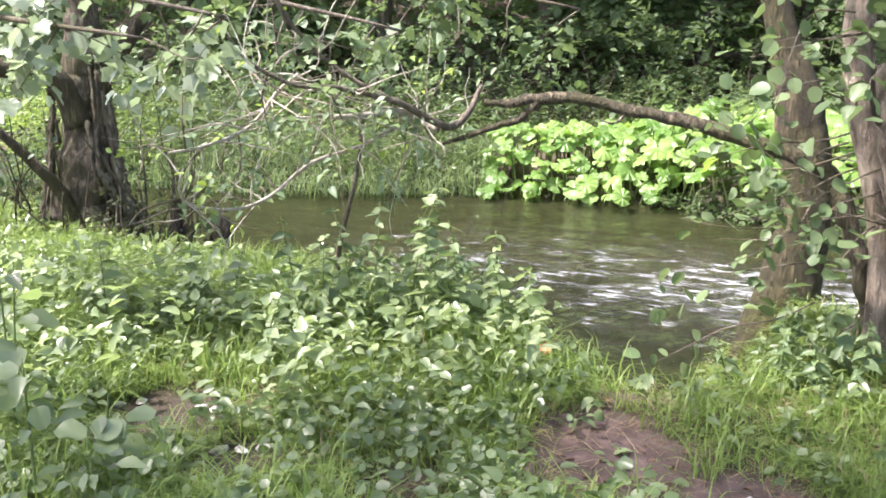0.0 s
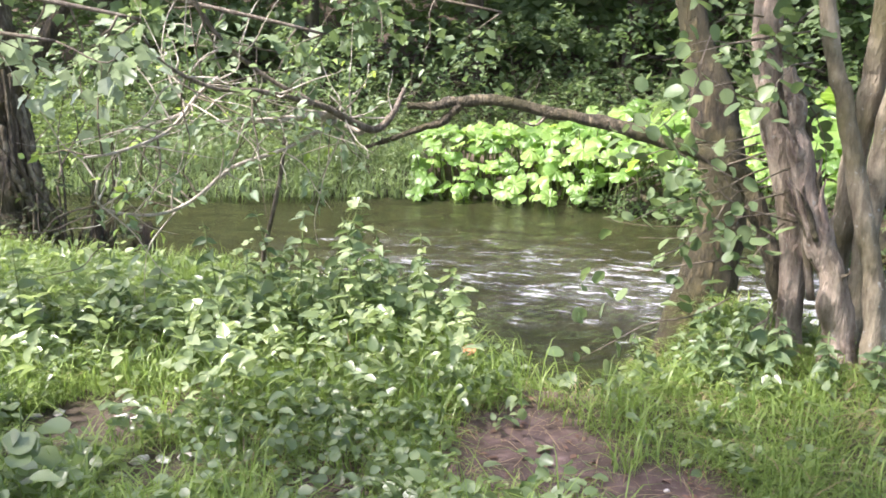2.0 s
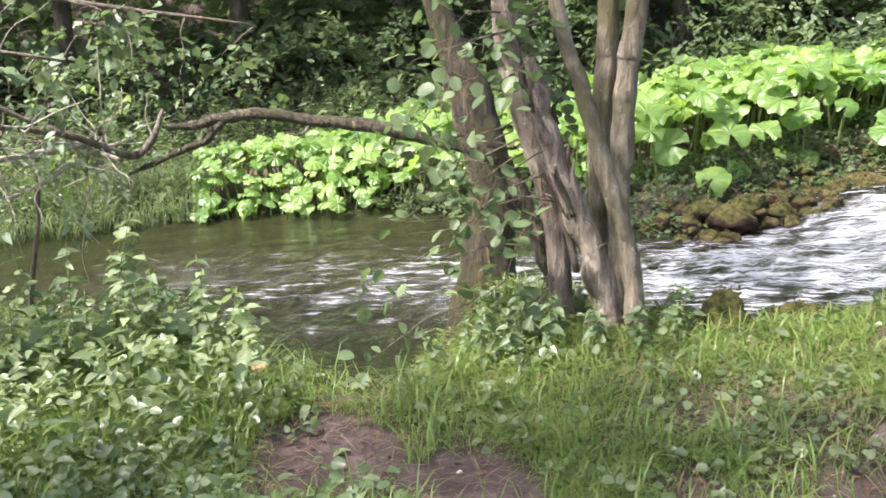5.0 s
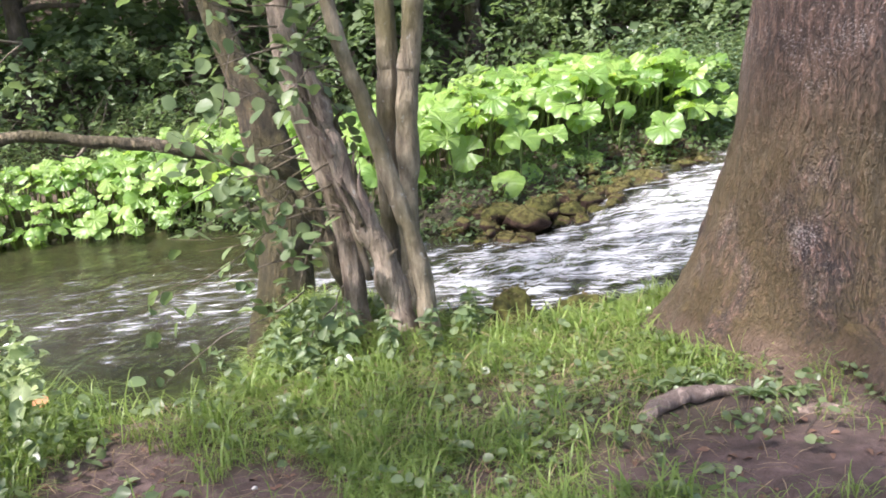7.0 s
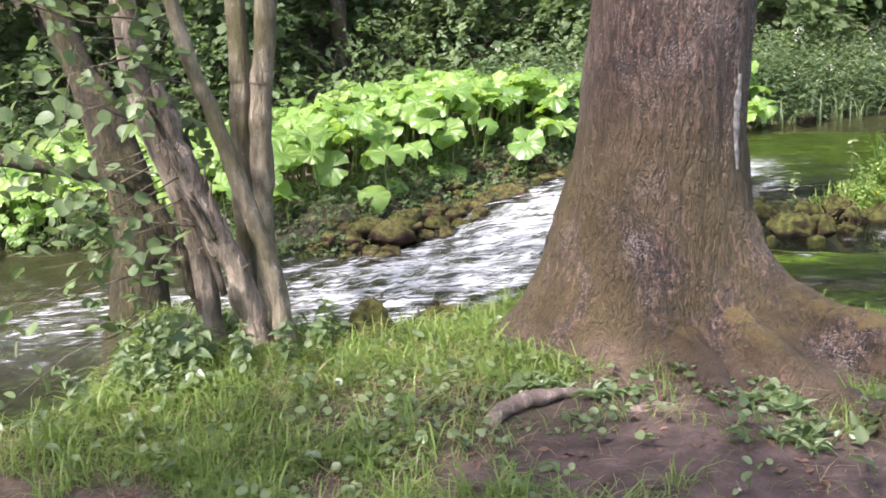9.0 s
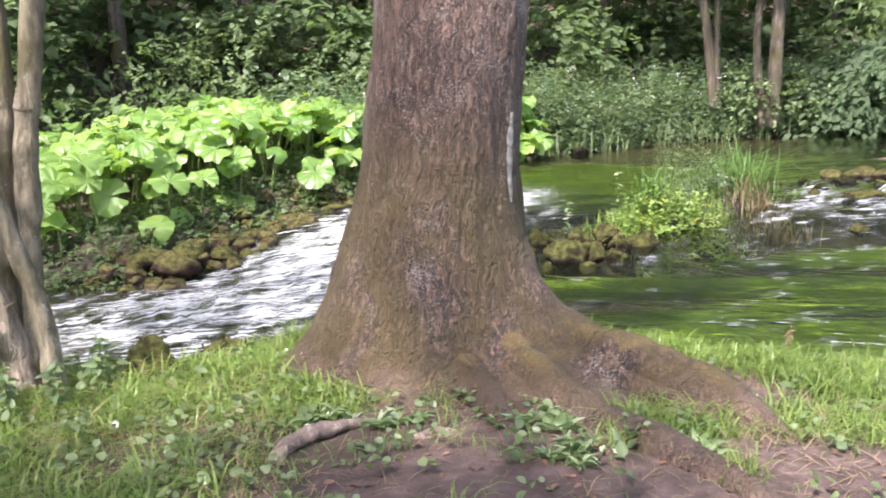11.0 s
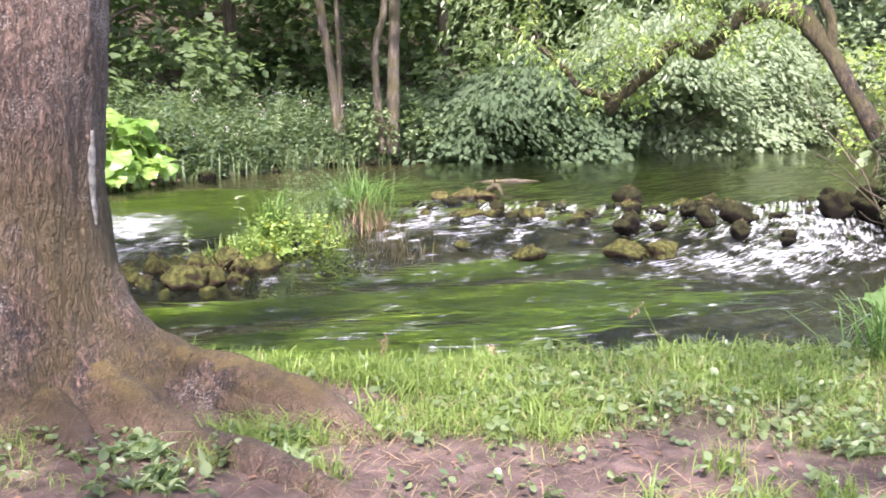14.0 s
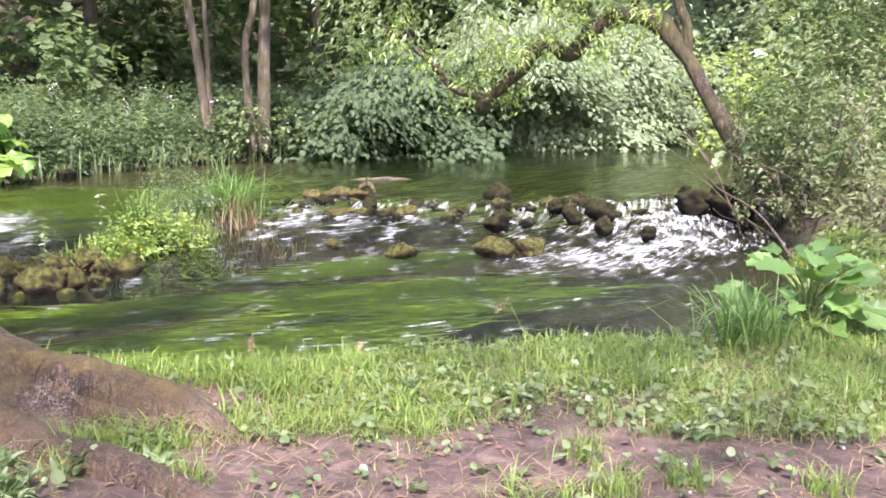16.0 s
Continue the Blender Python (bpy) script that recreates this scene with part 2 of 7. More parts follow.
def water_mat():
    """Clear brownish-green stream water: gloss by Fresnel, the bed seen through it, foam where the water is broken."""
    m, n, l, p = mat("stream_water")
    uv = n.new("ShaderNodeUVMap").outputs[0]
    foam = n.new("ShaderNodeAttribute")
    foam.attribute_name = "foam"
    rip = tex_noise(n, l, 3.2, 5, 0.55, vec=uv, stretch=(0.8, 2.6, 1))
    rip2 = tex_noise(n, l, 12, 4, 0.6, vec=uv, stretch=(0.7, 1.8, 1))
    streak = tex_noise(n, l, 5.5, 6, 0.62, vec=uv, stretch=(0.32, 4.2, 1))
    curl = tex_noise(n, l, 15, 5, 0.62, vec=uv, stretch=(0.4, 1.7, 1))
    h = math_node(n, l, "ADD", rip, math_node(n, l, "MULTIPLY", rip2, 0.45))
    sep = n.new("ShaderNodeSeparateXYZ")
    l.new(n.new("ShaderNodeNewGeometry").outputs["Position"], sep.inputs[0])
    lively = math_node(n, l, "ADD", 0.07, math_node(n, l, "MULTIPLY", math_node(n, l, "SUBTRACT", 14.2, sep.outputs[0], clamp=True), 0.24))
    h = math_node(n, l, "MULTIPLY", h, math_node(n, l, "ADD", lively, math_node(n, l, "MULTIPLY", foam.outputs["Fac"], 1.2)))
    toss = tex_noise(n, l, 4, 4, 0.6, stretch=(0.7, 1.0, 1))
    h = math_node(n, l, "ADD", h, math_node(n, l, "MULTIPLY", toss, math_node(n, l, "MULTIPLY", foam.outputs["Fac"], 1.2)))
    bump = n.new("ShaderNodeBump")
    bump.inputs["Strength"].default_value, bump.inputs["Distance"].default_value = 1.0, 0.12
    l.new(h, bump.inputs["Height"])
    gl = n.new("ShaderNodeBsdfGlossy")
    gl.inputs["Roughness"].default_value = 0.06
    l.new(bump.outputs[0], gl.inputs["Normal"])
    fr = n.new("ShaderNodeFresnel")
    fr.inputs["IOR"].default_value = 1.33
    l.new(bump.outputs[0], fr.inputs["Normal"])
    see = n.new("ShaderNodeBsdfTransparent")
    see.inputs["Color"].default_value = (0.8, 0.84, 0.66, 1)
    murk = n.new("ShaderNodeBsdfDiffuse")
    murk.inputs["Color"].default_value = (0.03, 0.036, 0.018, 1)
    body = n.new("ShaderNodeMixShader")
    body.inputs[0].default_value = 0.12
    l.new(see.outputs[0], body.inputs[1])
    l.new(murk.outputs[0], body.inputs[2])
    wet = n.new("ShaderNodeMixShader")
    l.new(fr.outputs[0], wet.inputs[0])
    l.new(body.outputs[0], wet.inputs[1])
    l.new(gl.outputs[0], wet.inputs[2])
    p.inputs["Base Color"].default_value, p.inputs["Roughness"].default_value = (0.78, 0.8, 0.81, 1), 0.35
    l.new(bump.outputs[0], p.inputs["Normal"])
    churn = tex_noise(n, l, 4.5, 7, 0.64, stretch=(0.6, 1.0, 0.8))
    spray = tex_noise(n, l, 34, 5, 0.75, stretch=(1.0, 0.8, 0.8))
    k = math_node(n, l, "ADD", math_node(n, l, "MULTIPLY", streak, 0.4), math_node(n, l, "MULTIPLY", curl, 0.15))
    k = math_node(n, l, "ADD", k, math_node(n, l, "ADD", math_node(n, l, "MULTIPLY", churn, 0.39), math_node(n, l, "MULTIPLY", spray, 0.06)))
    k = math_node(n, l, "MULTIPLY", math_node(n, l, "SUBTRACT", k, 0.5), 4.2)
    k = math_node(n, l, "ADD", k, math_node(n, l, "MULTIPLY", foam.outputs["Fac"], 0.61))
    k = math_node(n, l, "MULTIPLY", math_node(n, l, "SUBTRACT", k, 0.41), 1.55, clamp=True)
    k = math_node(n, l, "MULTIPLY", k, math_node(n, l, "MULTIPLY", foam.outputs["Fac"], 4, clamp=True))
    out = n.new("ShaderNodeMixShader")
    l.new(math_node(n, l, "MULTIPLY", k, 0.88), out.inputs[0])
    l.new(wet.outputs[0], out.inputs[1])
    l.new(p.outputs[0], out.inputs[2])
    l.new(out.outputs[0], n["Material Output"].inputs["Surface"])
    return m


EARTH, WATER = ground_mat(), water_mat()
BARK_OLD = old_bark_mat()
BARK_MOSSY = bark_mat("mossy_bark", (0.045, 0.033, 0.018), (0.23, 0.175, 0.095), moss=0.62, scale=22, relief=0.035, lichen=0.3, crack=0.8)
BARK_IVY = bark_mat("ivy_stem_bark", (0.12, 0.09, 0.058), (0.46, 0.37, 0.26), moss=0.5, scale=24, relief=0.03, crack=0.6)
BARK_PALE = bark_mat("pale_peeling_bark", (0.18, 0.13, 0.095), (0.58, 0.47, 0.36), moss=0.3, scale=16, relief=0.025, moss_top=1.2, lichen=0.34, crack=0.35, seams=0.35)
BARK_GREY = bark_mat("smooth_grey_bark", (0.16, 0.128, 0.085), (0.41, 0.345, 0.235), moss=0.45, scale=18, relief=0.015, lichen=0.34, crack=0.3, seams=0.3)
BARK_FAR = bark_mat("woodland_bark", (0.07, 0.055, 0.04), (0.2, 0.16, 0.12), moss=0.4, scale=8, relief=0.02)
TWIG = bark_mat("twig_bark", (0.12, 0.09, 0.06), (0.3, 0.25, 0.19), moss=0.3, scale=25, relief=0.004)
BARK_BRANCH = bark_mat("dark_branch_bark", (0.07, 0.055, 0.032), (0.34, 0.27, 0.17), moss=0.58, scale=34, relief=0.03, lichen=0.3, crack=0.6)
# bark darkened: the canopy's shade on the bent tree is put into its colour
BARK_DARK = bark_mat("dark_shaded_bark", (0.026, 0.018, 0.012), (0.14, 0.098, 0.062), moss=0.5, scale=20, relief=0.03, crack=0.7)
DARK_TWIG = bark_mat("dark_twig_bark", (0.05, 0.038, 0.026), (0.15, 0.115, 0.085), moss=0.3, scale=25, relief=0.004)
DEADWOOD = bark_mat("bleached_deadwood", (0.17, 0.12, 0.095), (0.48, 0.36, 0.29), scale=18, relief=0.006)
PALE_TWIG = bark_mat("pale_twig", (0.4, 0.34, 0.26), (0.7, 0.63, 0.53), scale=25, relief=0.003)
SCAR = plain_mat("bare_weathered_wood", (0.17, 0.145, 0.12), (0.38, 0.34, 0.29), 30, 0.8, 0.004)
STEM = plain_mat("green_stem", (0.08, 0.12, 0.03), (0.16, 0.2, 0.06), 30, 0.6, 0.001)
LEAF_WOOD = leaf_mat("woodland_leaf", (0.03, 0.06, 0.03), (0.095, 0.155, 0.07), (0.2, 0.32, 0.08), 0.3, 0.36)
LEAF_FOREST = leaf_mat("forest_leaf", (0.062, 0.105, 0.044), (0.1, 0.16, 0.062), (0.22, 0.34, 0.09), 0.42, 0.6)
LEAF_BUSH = leaf_mat("bush_leaf", (0.06, 0.11, 0.045), (0.16, 0.235, 0.1), (0.28, 0.4, 0.11), 0.34, 0.42)
LEAF_HERB = leaf_mat("herb_leaf", (0.056, 0.1, 0.036), (0.19, 0.265, 0.115), (0.33, 0.47, 0.12), 0.36, 0.33)
LEAF_BUR = leaf_mat("butterbur_leaf", (0.055, 0.15, 0.022), (0.24, 0.4, 0.095), (0.46, 0.7, 0.08), 0.42, 0.33)
bn, bl = LEAF_BUR.node_tree.nodes, LEAF_BUR.node_tree.links
bp = bn["Principled BSDF"]
bs = bn.new("ShaderNodeSeparateXYZ")
bl.new(bn.new("ShaderNodeTexCoord").outputs["Object"], bs.inputs[0])
ray = math_node(bn, bl, "ABSOLUTE", math_node(bn, bl, "SINE", math_node(bn, bl, "MULTIPLY", math_node(bn, bl, "ARCTAN2", bs.outputs[0], bs.outputs[1]), 5.5)))
vein = math_node(bn, bl, "SUBTRACT", 1.0, math_node(bn, bl, "MULTIPLY", ray, 5.0), clamp=True)
was = bp.inputs["Base Color"].links[0].from_socket
bl.new(mix(bn, bl, math_node(bn, bl, "MULTIPLY", vein, 0.24), was, (0.36, 0.46, 0.2)), bp.inputs["Base Color"])
add_bump(bn, bl, bp, math_node(bn, bl, "ADD", ray, math_node(bn, bl, "MULTIPLY", tex_noise(bn, bl, 22, 4), 1.2)), 0.5, 0.015)
LEAF_LIME = leaf_mat("young_leaf", (0.14, 0.27, 0.05), (0.33, 0.48, 0.14), (0.46, 0.58, 0.08), 0.4, 0.45)
LEAF_HAZEL = leaf_mat("hazel_leaf", (0.105, 0.165, 0.07), (0.17, 0.245, 0.108), (0.3, 0.42, 0.12), 0.42, 0.55)
LEAF_OLIVE = leaf_mat("olive_bush_leaf", (0.045, 0.066, 0.026), (0.135, 0.17, 0.07), (0.2, 0.27, 0.07), 0.28, 0.4)
LEAF_COOL = leaf_mat("blue_green_leaf", (0.045, 0.088, 0.045), (0.115, 0.18, 0.09), (0.2, 0.32, 0.1), 0.36, 0.62)
# one hanging leaf in two copies: shade and sun put into the colour
LEAF_HANG_SHADED = leaf_mat("shaded_hanging_leaf", (0.05, 0.09, 0.042), (0.09, 0.145, 0.07), (0.18, 0.29, 0.1), 0.42, 0.75)
LEAF_HANG_LIT = leaf_mat("lit_hanging_leaf", (0.15, 0.22, 0.12), (0.22, 0.3, 0.175), (0.34, 0.46, 0.2), 0.48, 0.7)
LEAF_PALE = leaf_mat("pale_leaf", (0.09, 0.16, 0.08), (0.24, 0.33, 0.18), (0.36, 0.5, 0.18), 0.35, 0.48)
# glossy herb leaf, lightened so that the sun's sheen is in its colour
LEAF_SHEEN = leaf_mat("sun_sheen_herb_leaf", (0.09, 0.155, 0.052), (0.32, 0.42, 0.2), (0.44, 0.57, 0.17), 0.36, 0.3)
# shrub leaf darkened: the shade under the canopy is put into its colour
LEAF_SHADE = leaf_mat("shade_darkened_leaf", (0.018, 0.026, 0.011), (0.055, 0.075, 0.028), (0.1, 0.14, 0.04), 0.3, 0.6)
# sycamore leaf made whitish: the sky's reflection is put into its colour
LEAF_SKYLIT = leaf_mat("skylit_leaf", (0.12, 0.18, 0.095), (0.34, 0.42, 0.29), (0.4, 0.53, 0.24), 0.36, 0.28)
LEAF_DEEP = leaf_mat("deep_green_leaf", (0.05, 0.12, 0.03), (0.13, 0.25, 0.06), (0.25, 0.42, 0.06), 0.3, 0.4)
GRASS = leaf_mat("grass_blade", (0.062, 0.128, 0.022), (0.215, 0.315, 0.08), (0.36, 0.52, 0.09), 0.36, 0.4)
STRAW = leaf_mat("dry_grass", (0.15, 0.115, 0.06), (0.34, 0.28, 0.16), (0.36, 0.3, 0.15), 0.2, 0.7)
LITTER = leaf_mat("dead_leaf", (0.07, 0.045, 0.028), (0.18, 0.115, 0.07), (0.2, 0.13, 0.07), 0.1, 0.8)
WEED = leaf_mat("water_weed", (0.04, 0.12, 0.01), (0.24, 0.38, 0.04), (0.3, 0.44, 0.04), 0.2, 0.3)
ROCK = stone_mat("mossy_stone", (0.022, 0.015, 0.01), (0.1, 0.066, 0.044), (0.04, 0.045, 0.012), (0.155, 0.152, 0.042), 0.66)
ROCK_DARK = stone_mat("wet_dark_stone", (0.004, 0.0035, 0.003), (0.014, 0.011, 0.009), (0.01, 0.012, 0.004), (0.036, 0.038, 0.012), 0.55)
ROCK_BROWN = stone_mat("brown_mossy_stone", (0.04, 0.024, 0.018), (0.16, 0.1, 0.075), (0.055, 0.052, 0.016), (0.17, 0.155, 0.05), 0.42)
PEBBLE_AND_FLECK = plain_mat("pale_pebble_and_sun_fleck", (0.3, 0.26, 0.23), (0.6, 0.56, 0.51), 30, 0.7, 0.002)
MOSS = leaf_mat("shaggy_moss", (0.03, 0.027, 0.012), (0.13, 0.11, 0.04), (0.2, 0.19, 0.05), 0.15, 0.7)
PETAL_Y = leaf_mat("yellow_petal", (0.65, 0.5, 0.03), (0.8, 0.68, 0.06), (0.9, 0.8, 0.1), 0.3, 0.5)
PETAL_W = leaf_mat("white_petal", (0.65, 0.65, 0.6), (0.8, 0.8, 0.76), (0.8, 0.8, 0.7), 0.3, 0.5)

# ---- mesh helpers ----
RNG = np.random.default_rng(7)


def fast_mesh(name, verts, faces, smooth=True):
    """A mesh from arrays: verts (n, 3), faces (m, 3) or (m, 4)."""
    verts, faces = np.asarray(verts, np.float32), np.asarray(faces, np.int32)
    me = bpy.data.meshes.new(name)
    k = faces.shape[1]
    me.vertices.add(len(verts))
    me.vertices.foreach_set("co", verts.ravel())
    me.loops.add(faces.size)
    me.loops.foreach_set("vertex_index", faces.ravel())
    me.polygons.add(len(faces))
    me.polygons.foreach_set("loop_start", np.arange(0, faces.size, k, dtype=np.int32))
    me.polygons.foreach_set("use_smooth", np.full(len(faces), smooth))
    me.update(calc_edges=True)
    return me


def part(name, shape, material, parent=None, label=""):
    """Links a mesh, a bmesh or a pair of arrays as ONE object, under a thing or a part."""
    if isinstance(shape, tuple):
        shape = fast_mesh(name, *shape)
    elif isinstance(shape, bmesh.types.BMesh):
        me = bpy.data.meshes.new(name)
        shape.to_mesh(me)
        shape.free()
        shape = me
    if not shape.materials:
        shape.materials.append(material)
    ob = new(name, shape)
    if parent is not None:
        ob.parent = parent
        ob.matrix_parent_inverse = Matrix.Translation(-parent.matrix_basis.translation) if parent.parent is None else Matrix()
    return tagged(ob, label)


def thing(name, at, label, category, group="", kind=""):
    ob = new(name)
    ob.empty_display_size = 0.2
    ob.location = at
    return tagged(ob, label, category, group, kind)


def join(shapes):
    """Several pairs of arrays (all triangles or all quads) as one pair."""
    vs, fs, base = [], [], 0
    for v, f in shapes:
        vs.append(v), fs.append(np.asarray(f) + base)
        base += len(v)
    return np.concatenate(vs), np.concatenate(fs)


def fuzz(p, scale, seed=0, octaves=4):
    """Smooth noise at points p (n, 3), about -1 to 1."""
    r = np.random.default_rng(seed)
    out, amp, tot = np.zeros(len(p)), 1.0, 0.0
    for o in range(octaves):
        for _ in range(4):
            d = r.normal(size=3)
            d /= np.linalg.norm(d)
            out += amp * np.sin(p @ d * scale * 2 ** o * r.uniform(0.7, 1.4) + r.uniform(0, 6.28)) / 2.2
        tot += amp
        amp *= 0.55
    return out / tot


def spline(pts, n):
    """n points on a smooth curve through pts (k, m)."""
    p = np.asarray(pts, float)
    if len(p) == 2:
        return p[0] + (p[1] - p[0]) * np.linspace(0, 1, n)[:, None]
    q = np.vstack([2 * p[0] - p[1], p, 2 * p[-1] - p[-2]])
    t = np.linspace(0, len(p) - 1 - 1e-6, n)
    i = t.astype(int)
    u = (t - i)[:, None]
    a, b, c, d = q[i], q[i + 1], q[i + 2], q[i + 3]
    return 0.5 * (2 * b + (c - a) * u + (2 * a - 5 * b + 4 * c - d) * u ** 2 + (3 * b - a - 3 * c + d) * u ** 3)


def tube(pts, n=16, seg=8, rough=0.06, seed=0, flare=0.0, ridges=0):
    """A tapering, uneven limb through rows of x, y, z, radius."""
    s = spline(pts, n)
    c, rad = s[:, :3], np.maximum(s[:, 3], 0.001)
    tan = np.gradient(c, axis=0)
    tan /= np.linalg.norm(tan, axis=1)[:, None] + 1e-9
    ref = np.array([1.0, 0.2, 0.1]) if abs(tan[0, 0]) < 0.8 else np.array([0.1, 1.0, 0.2])
    side = np.cross(tan, ref)
    side /= np.linalg.norm(side, axis=1)[:, None]
    up = np.cross(tan, side)
    a = np.linspace(0, 2 * np.pi, seg, endpoint=False)
    ring = np.cos(a)[None, :, None] * side[:, None] + np.sin(a)[None, :, None] * up[:, None]
    v = (c[:, None] + ring * rad[:, None, None]).reshape(-1, 3)
    k = 1 + rough * fuzz(v / rad.mean(), 1.3, seed)
    if ridges:
        k = k + 0.035 * np.repeat(np.ones((n, 1)), seg, 1).ravel() * np.sin(np.tile(a, n) * ridges + seed)
    v = (c[:, None] + ring * (rad[:, None] * k.reshape(n, seg))[:, :, None]).reshape(-1, 3)
    i, j = np.meshgrid(np.arange(n - 1), np.arange(seg), indexing="ij")
    j2 = (j + 1) % seg
    f = np.stack([i * seg + j, i * seg + j2, (i + 1) * seg + j2, (i + 1) * seg + j], -1).reshape(-1, 4)
    v = np.vstack([v, c[0], c[-1]])
    e0, e1 = len(v) - 2, len(v) - 1
    jj = np.arange(0, seg, 2)
    caps = [np.stack([np.full(len(jj), e0), (jj + 2) % seg, (jj + 1) % seg, jj], -1),
            np.stack([np.full(len(jj), e1), (n - 1) * seg + jj, (n - 1) * seg + (jj + 1) % seg, (n - 1) * seg + (jj + 2) % seg], -1)]
    return v, np.vstack([f, *caps])


# Leaf outlines: x across, y from stalk to tip, z up; triangles.
OVATE = (np.array([(0, 0, 0), (0.24, 0.28, 0.05), (0.25, 0.55, 0.05), (0, 1, -0.12), (-0.25, 0.55, 0.05), (-0.24, 0.28, 0.05), (0, 0.45, -0.03)], float),
         np.array([(0, 1, 6), (1, 2, 6), (2, 3, 6), (3, 4, 6), (4, 5, 6), (5, 0, 6)]))
LANCE = (np.array([(0, 0, 0), (0.13, 0.35, 0.03), (0, 1, -0.2), (-0.13, 0.35, 0.03), (0, 0.4, -0.02)], float),
         np.array([(0, 1, 4), (1, 2, 4), (2, 3, 4), (3, 0, 4)]))
SIMPLE = (np.array([(0, 0, 0), (0.3, 0.45, 0.06), (0, 1, -0.1), (-0.3, 0.45, 0.06)], float), np.array([(0, 1, 2), (0, 2, 3)]))
LOBED = (np.array([(0, 0, 0), (0.42, 0.12, 0.04), (0.34, 0.34, 0.02), (0.5, 0.6, 0.02), (0.27, 0.72, 0.02), (0, 1, -0.1),
                   (-0.27, 0.72, 0.02), (-0.5, 0.6, 0.02), (-0.34, 0.34, 0.02), (-0.42, 0.12, 0.04), (0, 0.45, -0.04)], float),
         np.array([(0, 1, 10), (1, 2, 10), (2, 3, 10), (3, 4, 10), (4, 5, 10), (5, 6, 10), (6, 7, 10), (7, 8, 10), (8, 9, 10), (9, 0, 10)]))


def rounded_leaf(wide, n=11, tooth=0.04, lobes=0.0):
    """A broad leaf with a soft toothed or lobed edge and a sunken midrib."""
    a = np.linspace(-0.9, 0.9, n) * math.pi
    r = 0.5 * (1 + lobes * np.cos(5 * a) * 0.5) * (1 + tooth * (-1.0) ** np.arange(n)) * (1 + 0.16 * np.cos(a) ** 3)
    edge = np.stack([wide * r * np.sin(a) * 1.02, 0.5 + r * np.cos(a) * 1.0, 0.07 * np.abs(np.sin(a)) - 0.1 * np.clip(np.cos(a), 0, 1) ** 2 + 0.02 * np.sin(7 * a)], -1)
    v = np.vstack([[(0, 0.06, 0)], edge, [(0, 0.5, -0.03)]])
    m = len(v) - 1
    f = [(i, i + 1, m) for i in range(0, m - 1)] + [(m - 1, 0, m)]
    return v, np.array(f)


ROUND = rounded_leaf(0.86)
# a pointed leaf with a toothed edge, raised between its veins
_side = [(0.12, 0.04, 0.02), (0.27, 0.13, 0.05), (0.26, 0.2, 0.035), (0.31, 0.3, 0.06), (0.27, 0.37, 0.04), (0.28, 0.47, 0.055), (0.22, 0.55, 0.03), (0.21, 0.65, 0.03), (0.14, 0.74, 0.0), (0.11, 0.83, -0.04)]
TOOTHED = (np.array([(0, 0, 0)] + _side + [(0, 1.0, -0.14)] + [(-x_, y_, z_) for x_, y_, z_ in reversed(_side)] + [(0, 0.35, -0.025), (0, 0.7, -0.06)], float),
           np.array([(i_, i_ + 1, 22 if i_ < 5 or i_ > 16 else 23) for i_ in range(21)] + [(21, 0, 22), (5, 23, 22), (22, 23, 17)]))
MAPLE = rounded_leaf(1.0, 21, 0.05, 0.36)


def unit(v):
    return v / (np.linalg.norm(v, axis=-1, keepdims=True) + 1e-9)


def leaves(shape, pos, way, size, up=None, rng=RNG):
    """One leaf at every pos, pointing along way, its face turned towards up."""
    tv, tf = shape
    n = len(pos)
    y = unit(way)
    if up is None:
        up = np.array([0, 0, 1.0]) + rng.normal(size=(n, 3)) * 0.45
    x = unit(np.cross(y, up))
    z = np.cross(x, y)
    s = np.broadcast_to(np.asarray(size, float), (n,))[:, None, None]
    bend = rng.uniform(0.5, 2.2, (n, 1, 1))
    v = (tv[None, :, 0:1] * x[:, None] + tv[None, :, 1:2] * y[:, None] + tv[None, :, 2:3] * bend * z[:, None]) * s + pos[:, None]
    f = tf[None] + (np.arange(n) * len(tv))[:, None, None]
    return v.reshape(-1, 3), f.reshape(-1, 3)


def sprays(shape, at, out, count, length, size, droop=0.35, rng=RNG):
    """Leafy twigs: at every place a twig along out, with leaves on both its sides."""
    n = len(at)
    out = unit(out)
    k = (np.arange(count) + 0.5) / count
    side = unit(np.cross(out, np.array([0, 0, 1.0]) + rng.normal(size=(n, 3)) * 0.3))
    ln = length * rng.uniform(0.6, 1.3, (n, 1, 1))
    p = at[:, None] + out[:, None] * k[None, :, None] * ln
    p[..., 2] -= droop * (k ** 2)[None] * ln[..., 0]
    sg = np.where(np.arange(count) % 2 == 0, 1.0, -1.0)[None, :, None]
    way = out[:, None] * 0.7 + side[:, None] * sg * 0.8 + rng.normal(size=(n, count, 3)) * 0.3
    way[..., 2] -= droop * 0.8
    p = p + rng.normal(size=p.shape) * size * 0.35
    return leaves(shape, p.reshape(-1, 3), way.reshape(-1, 3), size * rng.uniform(0.6, 1.25, n * count), rng=rng)


def in_ball(n, rng=RNG, shell=0.5):
    d = unit(rng.normal(size=(n, 3)))
    return d * (shell + (1 - shell) * rng.random((n, 1)) ** 0.6), d


